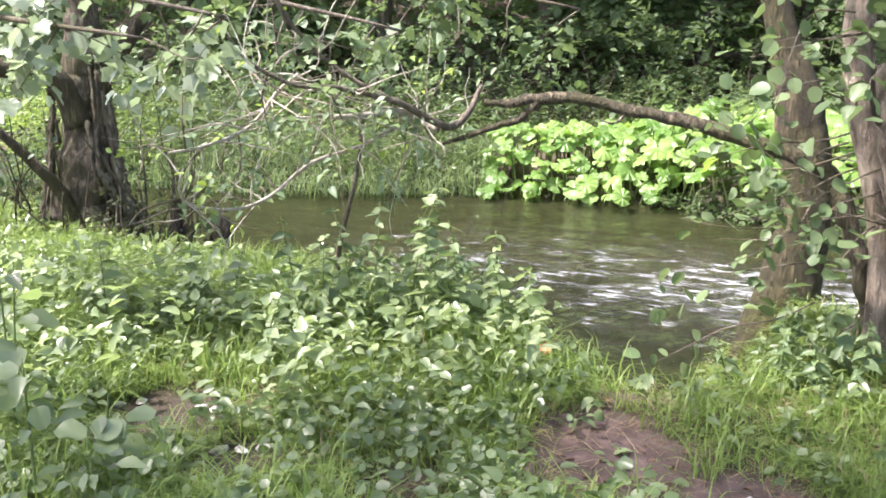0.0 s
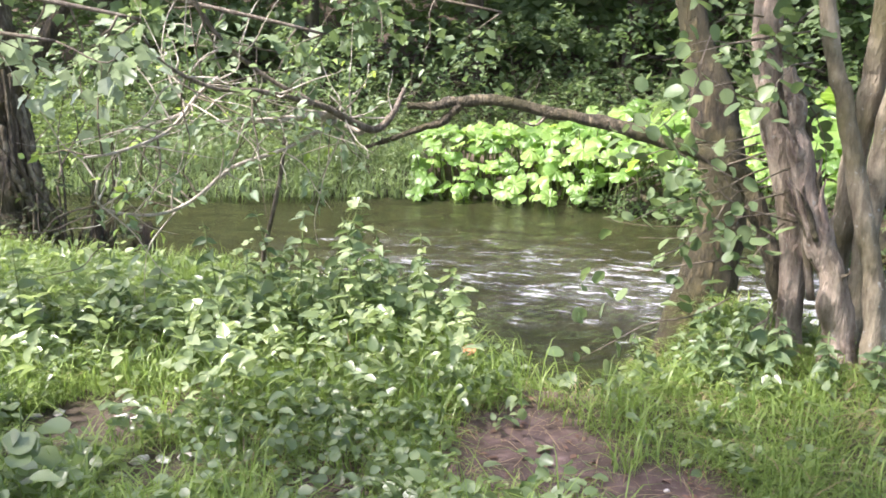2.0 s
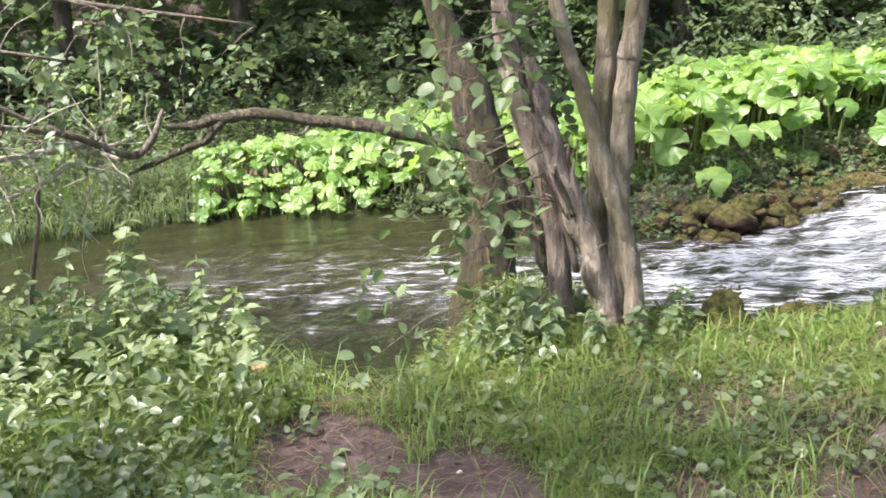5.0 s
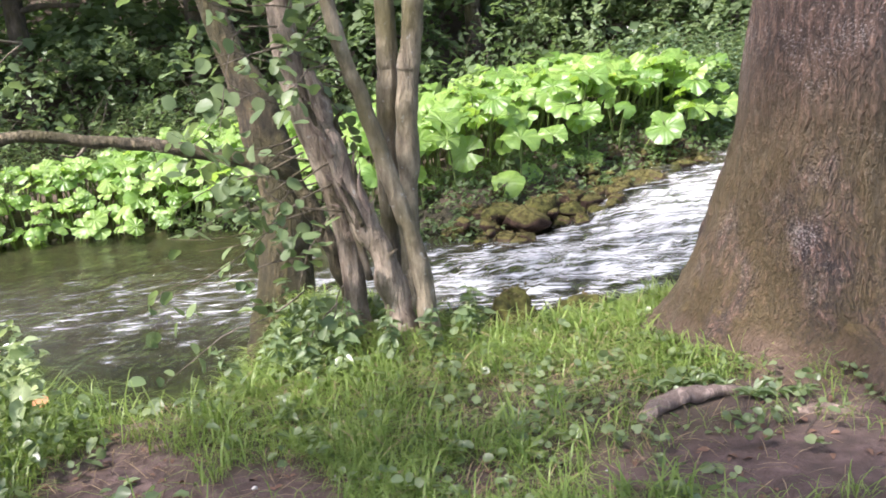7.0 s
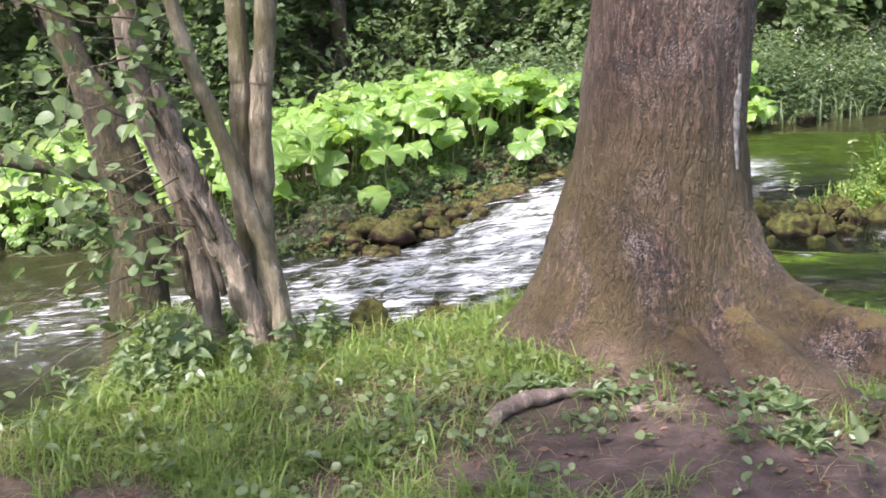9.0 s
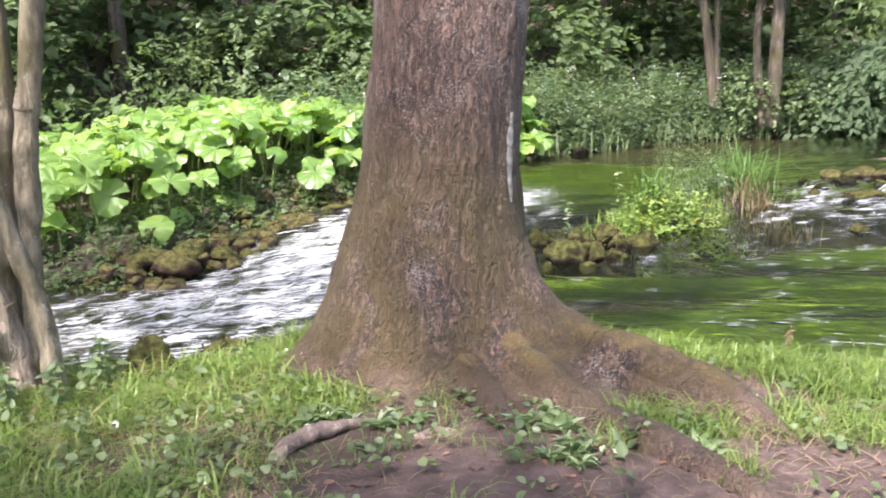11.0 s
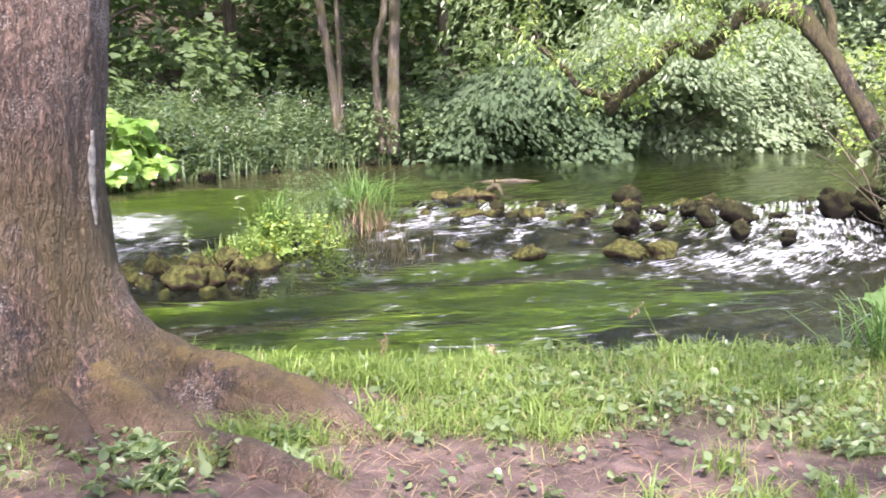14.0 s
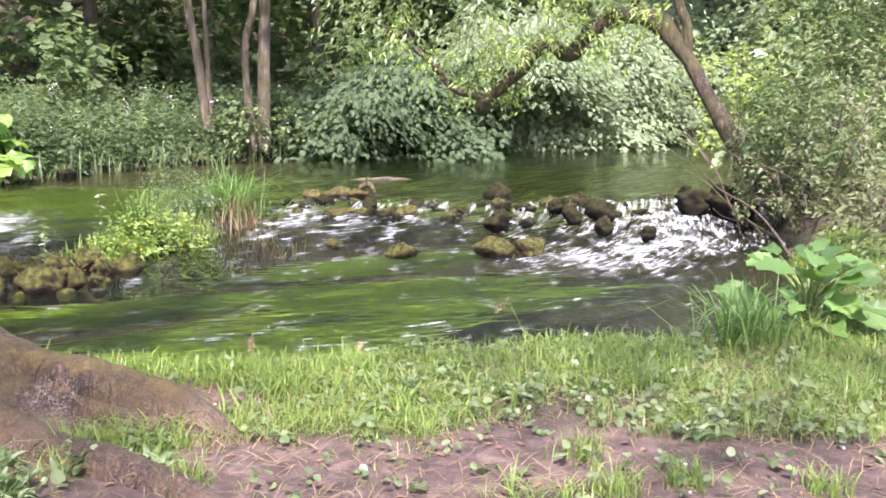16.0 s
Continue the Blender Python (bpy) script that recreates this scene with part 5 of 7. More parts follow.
s = spread([(0.2, 12.85), (2.5, 12.1), (2.9, 12.3), (2.6, 13.6), (0.6, 13.7)], 150, 0.11, rng)
tall = [min(0.5, 0.15 + 0.5 * max(0, y - np.interp(x, [0.2, 2.5], [12.85, 12.1])) + 0.06 * rng.normal()) for x, y in s]
butterbur((1.5, 13.0), s, "low sunlit butterbur hanging over the far water's edge", rng, 0.25, tall)
s = spread([(2.6, 12.2), (3.7, 10.9), (4.6, 9.4), (5.0, 12), (4.4, 14), (2.6, 14)], 190, 0.15, rng)
tall = [0.5 + 0.1 * rng.normal() + 0.06 * (x - 2.6) for x, y in s]
butterbur((3.7, 12.2), s, "bright butterbur leaves climbing the far bank", rng, 0.3, tall)
s = spread([(12.0, 9.5), (12.6, 9.2), (13.7, 9.1), (14.0, 9.7), (12.9, 10.4)], 46, 0.15, rng)
tall = [0.22 + 0.55 * min(1, max(0.0, y - 9.2)) + 0.09 * rng.normal() for x, y in s]
butterbur((13.0, 9.6), s, "small stand of pale butterbur beside the upper pool", rng, 0.46, tall)

# ---- growth on the far bank ----
def bank_points(n, lo, hi, far_side, xr, yr, rng):
    """Places on land, lo to hi metres from the water, on the near or the far side."""
    out = np.zeros((0, 2))
    while len(out) < n:
        p = np.stack([rng.uniform(*xr, 4 * n), rng.uniform(*yr, 4 * n)], -1)
        d, far = shore_distance(p[:, 0], p[:, 1])
        out = np.vstack([out, p[(d > lo) & (d < hi) & (far == far_side)]])
    return out[:n]


def stalk_herbs(pts, lo, hi, rng, shape=LANCE, size=0.1, per=14, stem_w=0.004):
    """Upright herbs: a thin stem with leaves all the way up. One pair of arrays for stems, one for leaves."""
    n = len(pts)
    z = ground_height(pts[:, 0], pts[:, 1])
    h = rng.uniform(lo, hi, n)
    tip = np.stack([pts[:, 0], pts[:, 1], z + h], -1) + np.stack([rng.normal(size=n) * 0.16 * h, rng.normal(size=n) * 0.16 * h, 0 * h], -1)
    base = np.stack([pts[:, 0], pts[:, 1], z - 0.03], -1)
    k = (np.arange(per) + 1.5) / (per + 0.5)
    p = base[:, None] + (tip - base)[:, None] * k[None, :, None]
    a = rng.uniform(0, 6.28, (n, 1)) + np.arange(per)[None] * 2.4
    way = np.stack([np.cos(a), np.sin(a), rng.normal(size=a.shape) * 0.3 + 0.1], -1)
    sz = size * rng.uniform(0.6, 1.2, (n, per)) * (1.15 - 0.6 * k)[None]
    lv = leaves(shape, p.reshape(-1, 3), way.reshape(-1, 3), sz.ravel(), rng=rng)
    side = np.array([stem_w, 0, 0])
    v = np.stack([base - side, base + side, tip, base + np.array([0, stem_w, 0]), base - np.array([0, stem_w, 0])], 1)
    f = np.array([(0, 1, 2), (3, 4, 2)])[None] + (np.arange(n) * 5)[:, None, None]
    return (v.reshape(-1, 3), f.reshape(-1, 3)), lv, tip


def blades(pts, lo, hi, width, rng, lean=0.5, z=None):
    """Tapering grass blades that bend over."""
    n = len(pts)
    z = ground_height(pts[:, 0], pts[:, 1]) if z is None else z
    base = np.stack([pts[:, 0], pts[:, 1], z - 0.01], -1)
    h = rng.uniform(lo, hi, n)[:, None]
    a = rng.uniform(0, 6.28, n)
    out = np.stack([np.cos(a), np.sin(a), 0 * a], -1)
    b = rng.uniform(0.1, 1.0, (n, 1)) * lean
    side = np.stack([-np.sin(a), np.cos(a), 0 * a], -1) * (width * rng.uniform(0.6, 1.3, (n, 1)))
    up = np.array([0, 0, 1.0])
    p1 = base + up * h * 0.45 + out * h * b * 0.2
    p2 = base + up * h * 0.8 * (1 - 0.15 * b) + out * h * b * 0.6
    p3 = base + up * h * (1 - 0.45 * b) + out * h * b * 1.15
    v = np.stack([base - side * 0.8, base + side * 0.8, p1 - side, p1 + side, p2 - side * 0.6, p2 + side * 0.6, p3], 1)
    f = np.array([(0, 1, 3), (0, 3, 2), (2, 3, 5), (2, 5, 4), (4, 5, 6)])[None] + (np.arange(n) * 7)[:, None, None]
    return v.reshape(-1, 3), f.reshape(-1, 3)


def stuff(name, shape, material, label, category):
    return tagged(part(name, shape, material), label, category, kind="stuff")


rng = np.random.default_rng(303)
pts = bank_points(1700, 0.15, 2.6, True, (-7, 5), (9.5, 18), rng)
pts = pts[(pts[:, 0] < 0.3) | (shore_distance(pts[:, 0], pts[:, 1])[0] > 1.6)]
st, lv, _ = stalk_herbs(pts, 0.5, 1.25, rng, LANCE, 0.13, 18)
stuff("bank_herbs", lv, LEAF_HERB, "thick grey-green nettles and herbs on the far bank", "undergrowth")
stuff("herb_stems", st, STEM, "thin green stems of the far bank's herbs", "undergrowth")
pts = bank_points(2200, 0.1, 2.6, True, (9.5, 24), (4, 14), rng)
pts = pts[np.hypot(pts[:, 0] - 13, pts[:, 1] - 9.6) > 1.0]
st, lv, tips = stalk_herbs(pts, 0.4, 1.25, rng, OVATE, 0.17, 15)
fl = tips[rng.random(len(tips)) < 0.03]
fl = np.repeat(fl, 7, 0) + rng.normal(size=(len(fl) * 7, 3)) * 0.035
stuff("white_flowers", leaves(SIMPLE, fl, rng.normal(size=fl.shape), 0.05, None, rng), PETAL_W, "loose white flower heads above the far bank's herbs", "flowers")
stuff("bank_herbs", lv, LEAF_COOL, "tall leafy herbs along the upper pool", "undergrowth")
stuff("herb_stems", st, STEM, "thin stems of the herbs along the upper pool", "undergrowth")
pts = bank_points(520, 0.3, 2.4, True, (10.5, 18), (5, 13), rng)
pts = pts[np.hypot(pts[:, 0] - 13, pts[:, 1] - 9.6) > 1.0]
st, lv, _ = stalk_herbs(pts, 0.6, 1.35, rng, LANCE, 0.2, 16)
stuff("bank_herbs", lv, LEAF_HAZEL, "pale willowherb standing out above the far bank's herbs", "undergrowth")
stuff("herb_stems", st, STEM, "thin stems of the pale willowherb", "undergrowth")
pts = bank_points(1300, -0.1, 1.0, True, (13.6, 22), (4, 12), rng)
stuff("bank_grass", blades(pts, 0.3, 0.85, 0.009, rng, 1.4), LEAF_BUSH, "long drooping grass on the far bank", "grass")
pts = bank_points(7000, -0.05, 1.6, True, (-7, 0.4), (10, 16), rng)
stuff("bank_grass", blades(pts, 0.2, 0.55, 0.007, rng, 1.6), LEAF_HAZEL, "long bright grass down to the far water", "grass")
pts = bank_points(16000, 1.5, 26, True, (-14, 40), (-3, 40), rng)
z = ground_height(pts[:, 0], pts[:, 1])
at_ = np.stack([pts[:, 0], pts[:, 1], z + rng.uniform(0.05, 0.9, len(z))], -1)
stuff("forest_undergrowth", sprays(SIMPLE, at_, rng.normal(size=at_.shape) + np.array([0, 0, 0.6]), 4, 0.4, 0.2, 0.3, rng), LEAF_FOREST, "dark low undergrowth covering the woodland floor", "undergrowth")
pts = bank_points(13000, 6, 34, True, (-16, 50), (-6, 46), rng)
z = ground_height(pts[:, 0], pts[:, 1])
at_ = np.stack([pts[:, 0], pts[:, 1], z + rng.uniform(0.3, 7, len(z))], -1)
stuff("far_woods", sprays(SIMPLE, at_, rng.normal(size=at_.shape) * np.array([1, 1, 0.4]), 6, 1.0, 0.42, 0.3, rng), LEAF_FOREST, "dense dark foliage of the wooded slope", "woods")

pts = bank_points(6000, 2, 30, True, (30, 60), (-8, 20), rng)
z = ground_height(pts[:, 0], pts[:, 1])
at_ = np.stack([pts[:, 0], pts[:, 1], z + rng.uniform(0.1, 6, len(z))], -1)
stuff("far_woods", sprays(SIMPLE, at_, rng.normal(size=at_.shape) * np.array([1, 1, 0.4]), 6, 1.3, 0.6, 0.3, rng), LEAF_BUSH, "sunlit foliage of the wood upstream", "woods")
pts = bank_points(9000, 0.3, 26, False, (17, 60), (-26, -3), rng)
z = ground_height(pts[:, 0], pts[:, 1])
at_ = np.stack([pts[:, 0], pts[:, 1], z + rng.uniform(0.1, 5, len(z)) * np.clip((pts[:, 0] - 14) / 14, 0.15, 1)], -1)
stuff("far_woods", sprays(SIMPLE, at_, rng.normal(size=at_.shape) * np.array([1, 1, 0.4]), 6, 1.0, 0.4, 0.3, rng), LEAF_HERB, "thick green growth of the near bank upstream", "woods")
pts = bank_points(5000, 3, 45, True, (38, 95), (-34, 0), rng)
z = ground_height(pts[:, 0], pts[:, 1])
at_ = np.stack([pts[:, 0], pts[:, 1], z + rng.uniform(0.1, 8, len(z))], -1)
# the haze upstream is put into a paler leaf colour
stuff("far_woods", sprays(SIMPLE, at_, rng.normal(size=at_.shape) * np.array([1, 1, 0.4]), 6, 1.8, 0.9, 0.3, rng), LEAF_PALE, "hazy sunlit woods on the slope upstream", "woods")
pts = bank_points(900, 0.3, 4.5, True, (-12, -4.5), (13, 22), rng)
st, lv, _ = stalk_herbs(pts, 0.4, 0.9, rng, LANCE, 0.16, 16)
stuff("bank_herbs", lv, LEAF_LIME, "sunlit yellow-green meadow beyond the dark tree", "undergrowth")

# herbs added to stand in for the shade under the butterbur leaves
pts = bank_points(2600, -0.05, 1.3, True, (2.4, 10.6), (8, 13), rng)
z = ground_height(pts[:, 0], pts[:, 1])
at_ = np.stack([pts[:, 0], pts[:, 1], z + rng.uniform(0.0, 0.16, len(z))], -1)
stuff("ground_herbs", sprays(OVATE, at_, rng.normal(size=at_.shape) + np.array([0, 0, 0.4]), 4, 0.12, 0.08, 0.3, rng), LEAF_FOREST, "low herbs added to darken the ground under the butterbur", "undergrowth")

# shrubs that hide the foot of the wood
for x, y, w, h in [(-4.6, 15.2, 1.3, 1.8), (-2.2, 15.4, 1.4, 2.0), (0.2, 15.6, 1.4, 1.9), (2.2, 15.2, 1.4, 1.9), (4.4, 14.8, 1.4, 1.9), (6.4, 14.4, 1.3, 1.7), (8.4, 13.9, 1.4, 1.8),
                   (10.4, 13.2, 1.4, 1.9), (12.4, 12.4, 1.4, 1.9), (14.6, 11.8, 1.4, 1.7), (16.4, 11.0, 1.3, 1.6)]:
    shrub(x, y, w, h, rng, LEAF_BUSH if x < 3 or rng.random() < 0.5 else LEAF_FOREST, OVATE, 0.13, 200)
for x, y, w, h in [(20.6, 6.2, 0.9, 1.1), (21.9, 4.8, 1.2, 1.7), (23.2, 3.6, 1.5, 2.3), (24.6, 2.3, 1.8, 3.0), (26.3, 1.3, 1.9, 3.2), (28.2, 0.5, 2.0, 3.4), (30.2, -0.3, 2.1, 3.6), (33, -1.2, 2.3, 4.0)]:
    bush = thing("overhanging_bush", (x, y, gz(x, y)), "pale green leaves of a broad bush hanging over the upper pool", "shrub", "overhanging bushes")
    for k in range(6):
        part("stem", tube(limb((x + rng.normal() * 0.2, y + rng.normal() * 0.2, gz(x, y) - 0.05), (rng.normal() * 0.5 - 0.3, rng.normal() * 0.5 - 0.3, 0.9), h, 0.03, rng, 0.2), 12, 5, 0.1, k), DARK_TWIG, bush)
    # bushes past x 24 take the lit leaf colour, the others the shaded one
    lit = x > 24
    for q in range(4):
        o = rng.normal(size=3) * np.array([0.4, 0.4, 0.15]) * w
        part("foliage", shelves((x - 0.4 + o[0], y - 0.5 + o[1], gz(x, y) + h * (0.24 + 0.22 * q) + o[2]), (w * 0.9, w * 0.9, h * 0.26), int(10 + 4 * w * h), OVATE if q % 2 else ROUND, 0.17 if q % 2 else 0.14, 100, rng, 0.95, droop=0.8), LEAF_HANG_LIT if lit else LEAF_HANG_SHADED, bush, "layered drooping leaves hanging to the water")
    part("foliage", crown((x + 0.3, y + 0.4, gz(x, y) + h * 0.5), (w, w, h * 0.5), 520, SIMPLE, 0.2, 8, 0.45, 0.3, rng, 0.1), LEAF_HANG_LIT if lit else LEAF_HANG_SHADED, bush, "inner leaves")
for x, y, w, h in [(19.0, 7.4, 0.9, 1.1), (20.0, 6.4, 0.8, 0.9)]:
    shrub(x, y, w, h, rng, LEAF_BUSH, SIMPLE, 0.13, 130, "low spreading shrub over the water's edge", 9)


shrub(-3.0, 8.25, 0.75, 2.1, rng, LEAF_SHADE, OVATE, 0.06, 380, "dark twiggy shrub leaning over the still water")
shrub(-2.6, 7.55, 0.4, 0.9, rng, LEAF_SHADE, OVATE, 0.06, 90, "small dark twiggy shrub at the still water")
shrub(-5.2, 8.6, 0.9, 0.8, rng, LEAF_WOOD, OVATE, 0.08, 120, "low dark shrub beside the ivy-clad tree")


# ---- the near bank: grass, herbs, nettles ----
def near_points(n, dens, rng, xr=(-5, 11), yr=(-3.2, 9)):
    out = np.zeros((0, 2))
    while len(out) < n:
        p = np.stack([rng.uniform(*xr, 4 * n), rng.uniform(*yr, 4 * n)], -1)
        d, far = shore_distance(p[:, 0], p[:, 1])
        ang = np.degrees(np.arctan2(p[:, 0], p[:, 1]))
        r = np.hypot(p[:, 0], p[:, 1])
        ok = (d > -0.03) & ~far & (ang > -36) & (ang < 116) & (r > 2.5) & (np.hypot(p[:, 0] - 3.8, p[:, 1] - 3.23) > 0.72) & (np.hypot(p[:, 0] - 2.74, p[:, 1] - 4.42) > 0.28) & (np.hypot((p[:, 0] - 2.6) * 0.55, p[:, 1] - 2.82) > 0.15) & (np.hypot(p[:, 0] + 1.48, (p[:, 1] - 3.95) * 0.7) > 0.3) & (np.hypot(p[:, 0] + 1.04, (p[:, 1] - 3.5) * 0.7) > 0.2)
        k = dens(p[:, 0], p[:, 1], d)
        out = np.vstack([out, p[ok & (rng.random(len(p)) < k)]])
    return out[:n]


def patchy(x, y, s=2.4, seed=40):
    return np.clip(0.72 + 0.65 * fuzz(np.stack([x, y, 0 * x], -1), s, seed, 3), 0.03, 1)


grass_d = lambda x, y, d: (1 - bare(x, y)) * patchy(x, y) ** 0.6 * np.where(x > 1.1, np.where((x > 4.3) & (y < 1.2), 0.62, 1), 0.8) * np.clip((line_gap(x, y, [(3.9, 2.6), (4.1, 2.1), (4.35, 1.4)])[0] - 0.1) * 6, 0, 1)
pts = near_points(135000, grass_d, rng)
stuff("bank_grass", blades(pts, 0.04, 0.13, 0.0022, rng, 2.0), GRASS, "short matted green grass on the near bank", "grass")
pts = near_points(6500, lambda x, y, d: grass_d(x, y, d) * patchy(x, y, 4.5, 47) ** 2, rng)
pts = np.repeat(pts, 10, 0) + rng.normal(size=(10 * len(pts), 2)) * 0.02
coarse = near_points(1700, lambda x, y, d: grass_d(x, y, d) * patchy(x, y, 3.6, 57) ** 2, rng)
coarse = np.repeat(coarse, 9, 0) + rng.normal(size=(9 * len(coarse), 2)) * 0.028
stuff("bank_grass", blades(coarse, 0.09, 0.24, 0.004, rng, 1.7), GRASS, "coarse arching blades in the bank's grass", "grass")
stuff("bank_grass", blades(pts, 0.06, 0.19, 0.0024, rng, 1.8), GRASS, "arching clumps of longer grass on the near bank", "grass")
rr_, aa_ = 0.5 + 11 * np.sqrt(rng.random(24000)), rng.uniform(0, 6.28, 24000)
pts = np.stack([rr_ * np.cos(aa_), rr_ * np.sin(aa_)], -1)
seen = (np.degrees(np.arctan2(pts[:, 0], pts[:, 1])) > -36) & (np.degrees(np.arctan2(pts[:, 0], pts[:, 1])) < 116) & (rr_ > 2.5)
d_, f_ = shore_distance(pts[:, 0], pts[:, 1])
pts = pts[~seen & (d_ > 0) & ~f_ & (rng.random(len(pts)) < 0.2 + (1 - bare(pts[:, 0], pts[:, 1])) * patchy(pts[:, 0], pts[:, 1]))]
stuff("bank_grass", blades(pts, 0.04, 0.14, 0.004, rng, 1.2), GRASS, "short trodden grass of the bank behind the path", "grass")
edge_d = lambda x, y, d: np.where((d < 1.3) & (x > 4.4) & (y > -0.9), 1, 0) * patchy(x, y, 3, 41)
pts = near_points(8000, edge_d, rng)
stuff("bank_grass", blades(pts, 0.06, 0.2, 0.003, rng, 1.3), GRASS, "longer fresh grass along the water's edge", "grass")
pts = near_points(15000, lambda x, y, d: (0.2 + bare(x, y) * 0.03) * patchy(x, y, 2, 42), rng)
STRAND = (np.array([(-0.009, 0, 0), (0.009, 0, 0), (0.011, 0.5, 0.06), (-0.011, 0.5, 0.06), (0.0, 1, 0.0)], float), np.array([(0, 1, 2), (0, 2, 3), (3, 2, 4)]))
at_ = np.column_stack([pts, ground_height(pts[:, 0], pts[:, 1]) + rng.uniform(0.01, 0.09, len(pts)) * (1 - 0.9 * bare(pts[:, 0], pts[:, 1]))])
stuff("dry_grass", leaves(STRAND, at_, rng.normal(size=at_.shape) * np.array([1, 1, 0.12]), rng.uniform(0.05, 0.2, len(at_)), np.array([0, 0, 1.0]) + 0 * at_, rng), STRAW, "withered straw lying in the grass", "grass")
pts = near_points(2700, lambda x, y, d: np.where(x > 1.0, 1, 0.2) * (1 - 0.85 * bare(x, y)) * patchy(x, y, 1.6, 48), rng)
at_ = np.column_stack([pts, ground_height(pts[:, 0], pts[:, 1]) + rng.uniform(0.02, 0.09, len(pts))])
stuff("ground_ivy", sprays(ROUND, at_, rng.normal(size=at_.shape) * np.array([1, 1, 0.2]), 4, 0.09, 0.04, 0.2, rng), LEAF_HERB, "dull round-leaved creeping weeds among the grass", "undergrowth")
pts = near_points(420, lambda x, y, d: 0.2 + bare(x, y), rng)
at_ = np.column_stack([pts, ground_height(pts[:, 0], pts[:, 1]) + 0.008])
stuff("fallen_twigs", leaves(STRAND, at_, rng.normal(size=at_.shape) * np.array([1, 1, 0.06]), rng.uniform(0.04, 0.22, len(at_)), np.array([0, 0, 1.0]) + 0 * at_, rng), DARK_TWIG, "small dark fallen twigs on the trodden earth", "twigs")
pts = near_points(900, lambda x, y, d: bare(x, y) * patchy(x, y, 5, 43) ** 3, rng)
stuff("path_grass", blades(pts, 0.02, 0.08, 0.002, rng, 1.8), GRASS, "sparse trampled grass on the path", "grass")
herb_d = lambda x, y, d: (1 - 0.92 * bare(x, y)) * patchy(x, y, 2.8, 44) * np.where(x < 0.7, 1.0, np.where((x < 2.4) & (d < 1.2), 0.4, 0.05))
pts = near_points(19000, lambda x, y, d: np.where(x < 0.9, 1, 0) * (1 - bare(x, y)) * patchy(x, y, 3.1, 51) ** 2, rng)
stuff("bank_grass", blades(pts, 0.1, 0.34, 0.0032, rng, 1.6), GRASS, "long tangled grass among the herbs", "grass")
pts = near_points(650, lambda x, y, d: np.where((x < 0.6) & (y < 4.2), 1, 0) * (1 - bare(x, y)) * patchy(x, y, 3.4, 53), rng)
at_ = np.column_stack([pts, ground_height(pts[:, 0], pts[:, 1]) + rng.uniform(0.03, 0.18, len(pts))])
stuff("ground_herbs", sprays(ROUND, at_, rng.normal(size=at_.shape) * np.array([1, 1, 0.3]) + np.array([0, 0, 0.2]), 5, 0.12, 0.045, 0.3, rng), LEAF_HERB, "shaded soft-leaved herbs beside the path", "undergrowth")
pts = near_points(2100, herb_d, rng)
z = ground_height(pts[:, 0], pts[:, 1])
tallness = np.where(pts[:, 0] < -0.1, np.clip((np.hypot(pts[:, 0], pts[:, 1]) - 3.4) * 0.12, 0.05, 0.18) * np.where(pts[:, 1] > 5.7, 0.35, 1), 0.12)
at_ = np.stack([pts[:, 0], pts[:, 1], z + rng.random(len(z)) * tallness + 0.02], -1)
stuff("ground_herbs", sprays(TOOTHED, at_, rng.normal(size=at_.shape) * np.array([1, 1, 0.5]) + np.array([0, 0, 0.4]), 5, 0.13, 0.066, 0.3, rng), LEAF_HERB, "low broad-leaved herbs covering the bank", "undergrowth")
pts = near_points(1500, lambda x, y, d: np.where(x < 0.3, 1.0, 0.0) * np.clip(np.hypot(x, y) - 3.6, 0, 1) * patchy(x, y, 2.2, 49), rng)
z = ground_height(pts[:, 0], pts[:, 1])
at_ = np.stack([pts[:, 0], pts[:, 1], z + 0.05 + rng.random(len(z)) * np.where(pts[:, 1] > 5.6, 0.06, 0.33)], -1)
stuff("ground_herbs", sprays(TOOTHED, at_, rng.normal(size=at_.shape) * np.array([1, 1, 0.5]) + np.array([0, 0, 0.5]), 5, 0.15, 0.078, 0.3, rng), LEAF_SHEEN, "shiny herbs of the left bank with sun put into their colour", "undergrowth")
pts = near_points(900, lambda x, y, d: 0.15 + bare(x, y), rng)
z = ground_height(pts[:, 0], pts[:, 1])
at_ = np.stack([pts[:, 0], pts[:, 1], z + 0.008], -1)
stuff("leaf_litter", leaves(OVATE, at_, rng.normal(size=at_.shape) * np.array([1, 1, 0.05]), rng.uniform(0.02, 0.055, len(z)), np.array([0, 0, 1.0]) + rng.normal(size=at_.shape) * 0.2, rng), LITTER, "scattered dead leaves on the trodden earth", "leaf litter")

NETTLE_LEAF = []
for k in range(8):
    r_ = np.random.default_rng(900 + k)
    me = fast_mesh("nettle_leaf", *leaves(TOOTHED, np.zeros((1, 3)), np.array([[0, 1.0, 0.0]]), 1.0, np.array([[0, 0, 1.0]]), r_))
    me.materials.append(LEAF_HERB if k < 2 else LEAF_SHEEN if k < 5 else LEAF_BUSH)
    NETTLE_LEAF.append(me)


def leaf_object(parent, me, place, way, up, size, name="leaf"):
    ob = new(name, me)
    ob.parent = parent
    ob.matrix_parent_inverse = Matrix.Translation(-parent.location)
    y = Vector(way).normalized()
    x = y.cross(Vector(up)).normalized()
    zz = x.cross(y)
    ob.matrix_basis = Matrix.Translation(place) @ Matrix((x, y, zz)).transposed().to_4x4() @ Matrix.Scale(size, 4)
    return ob


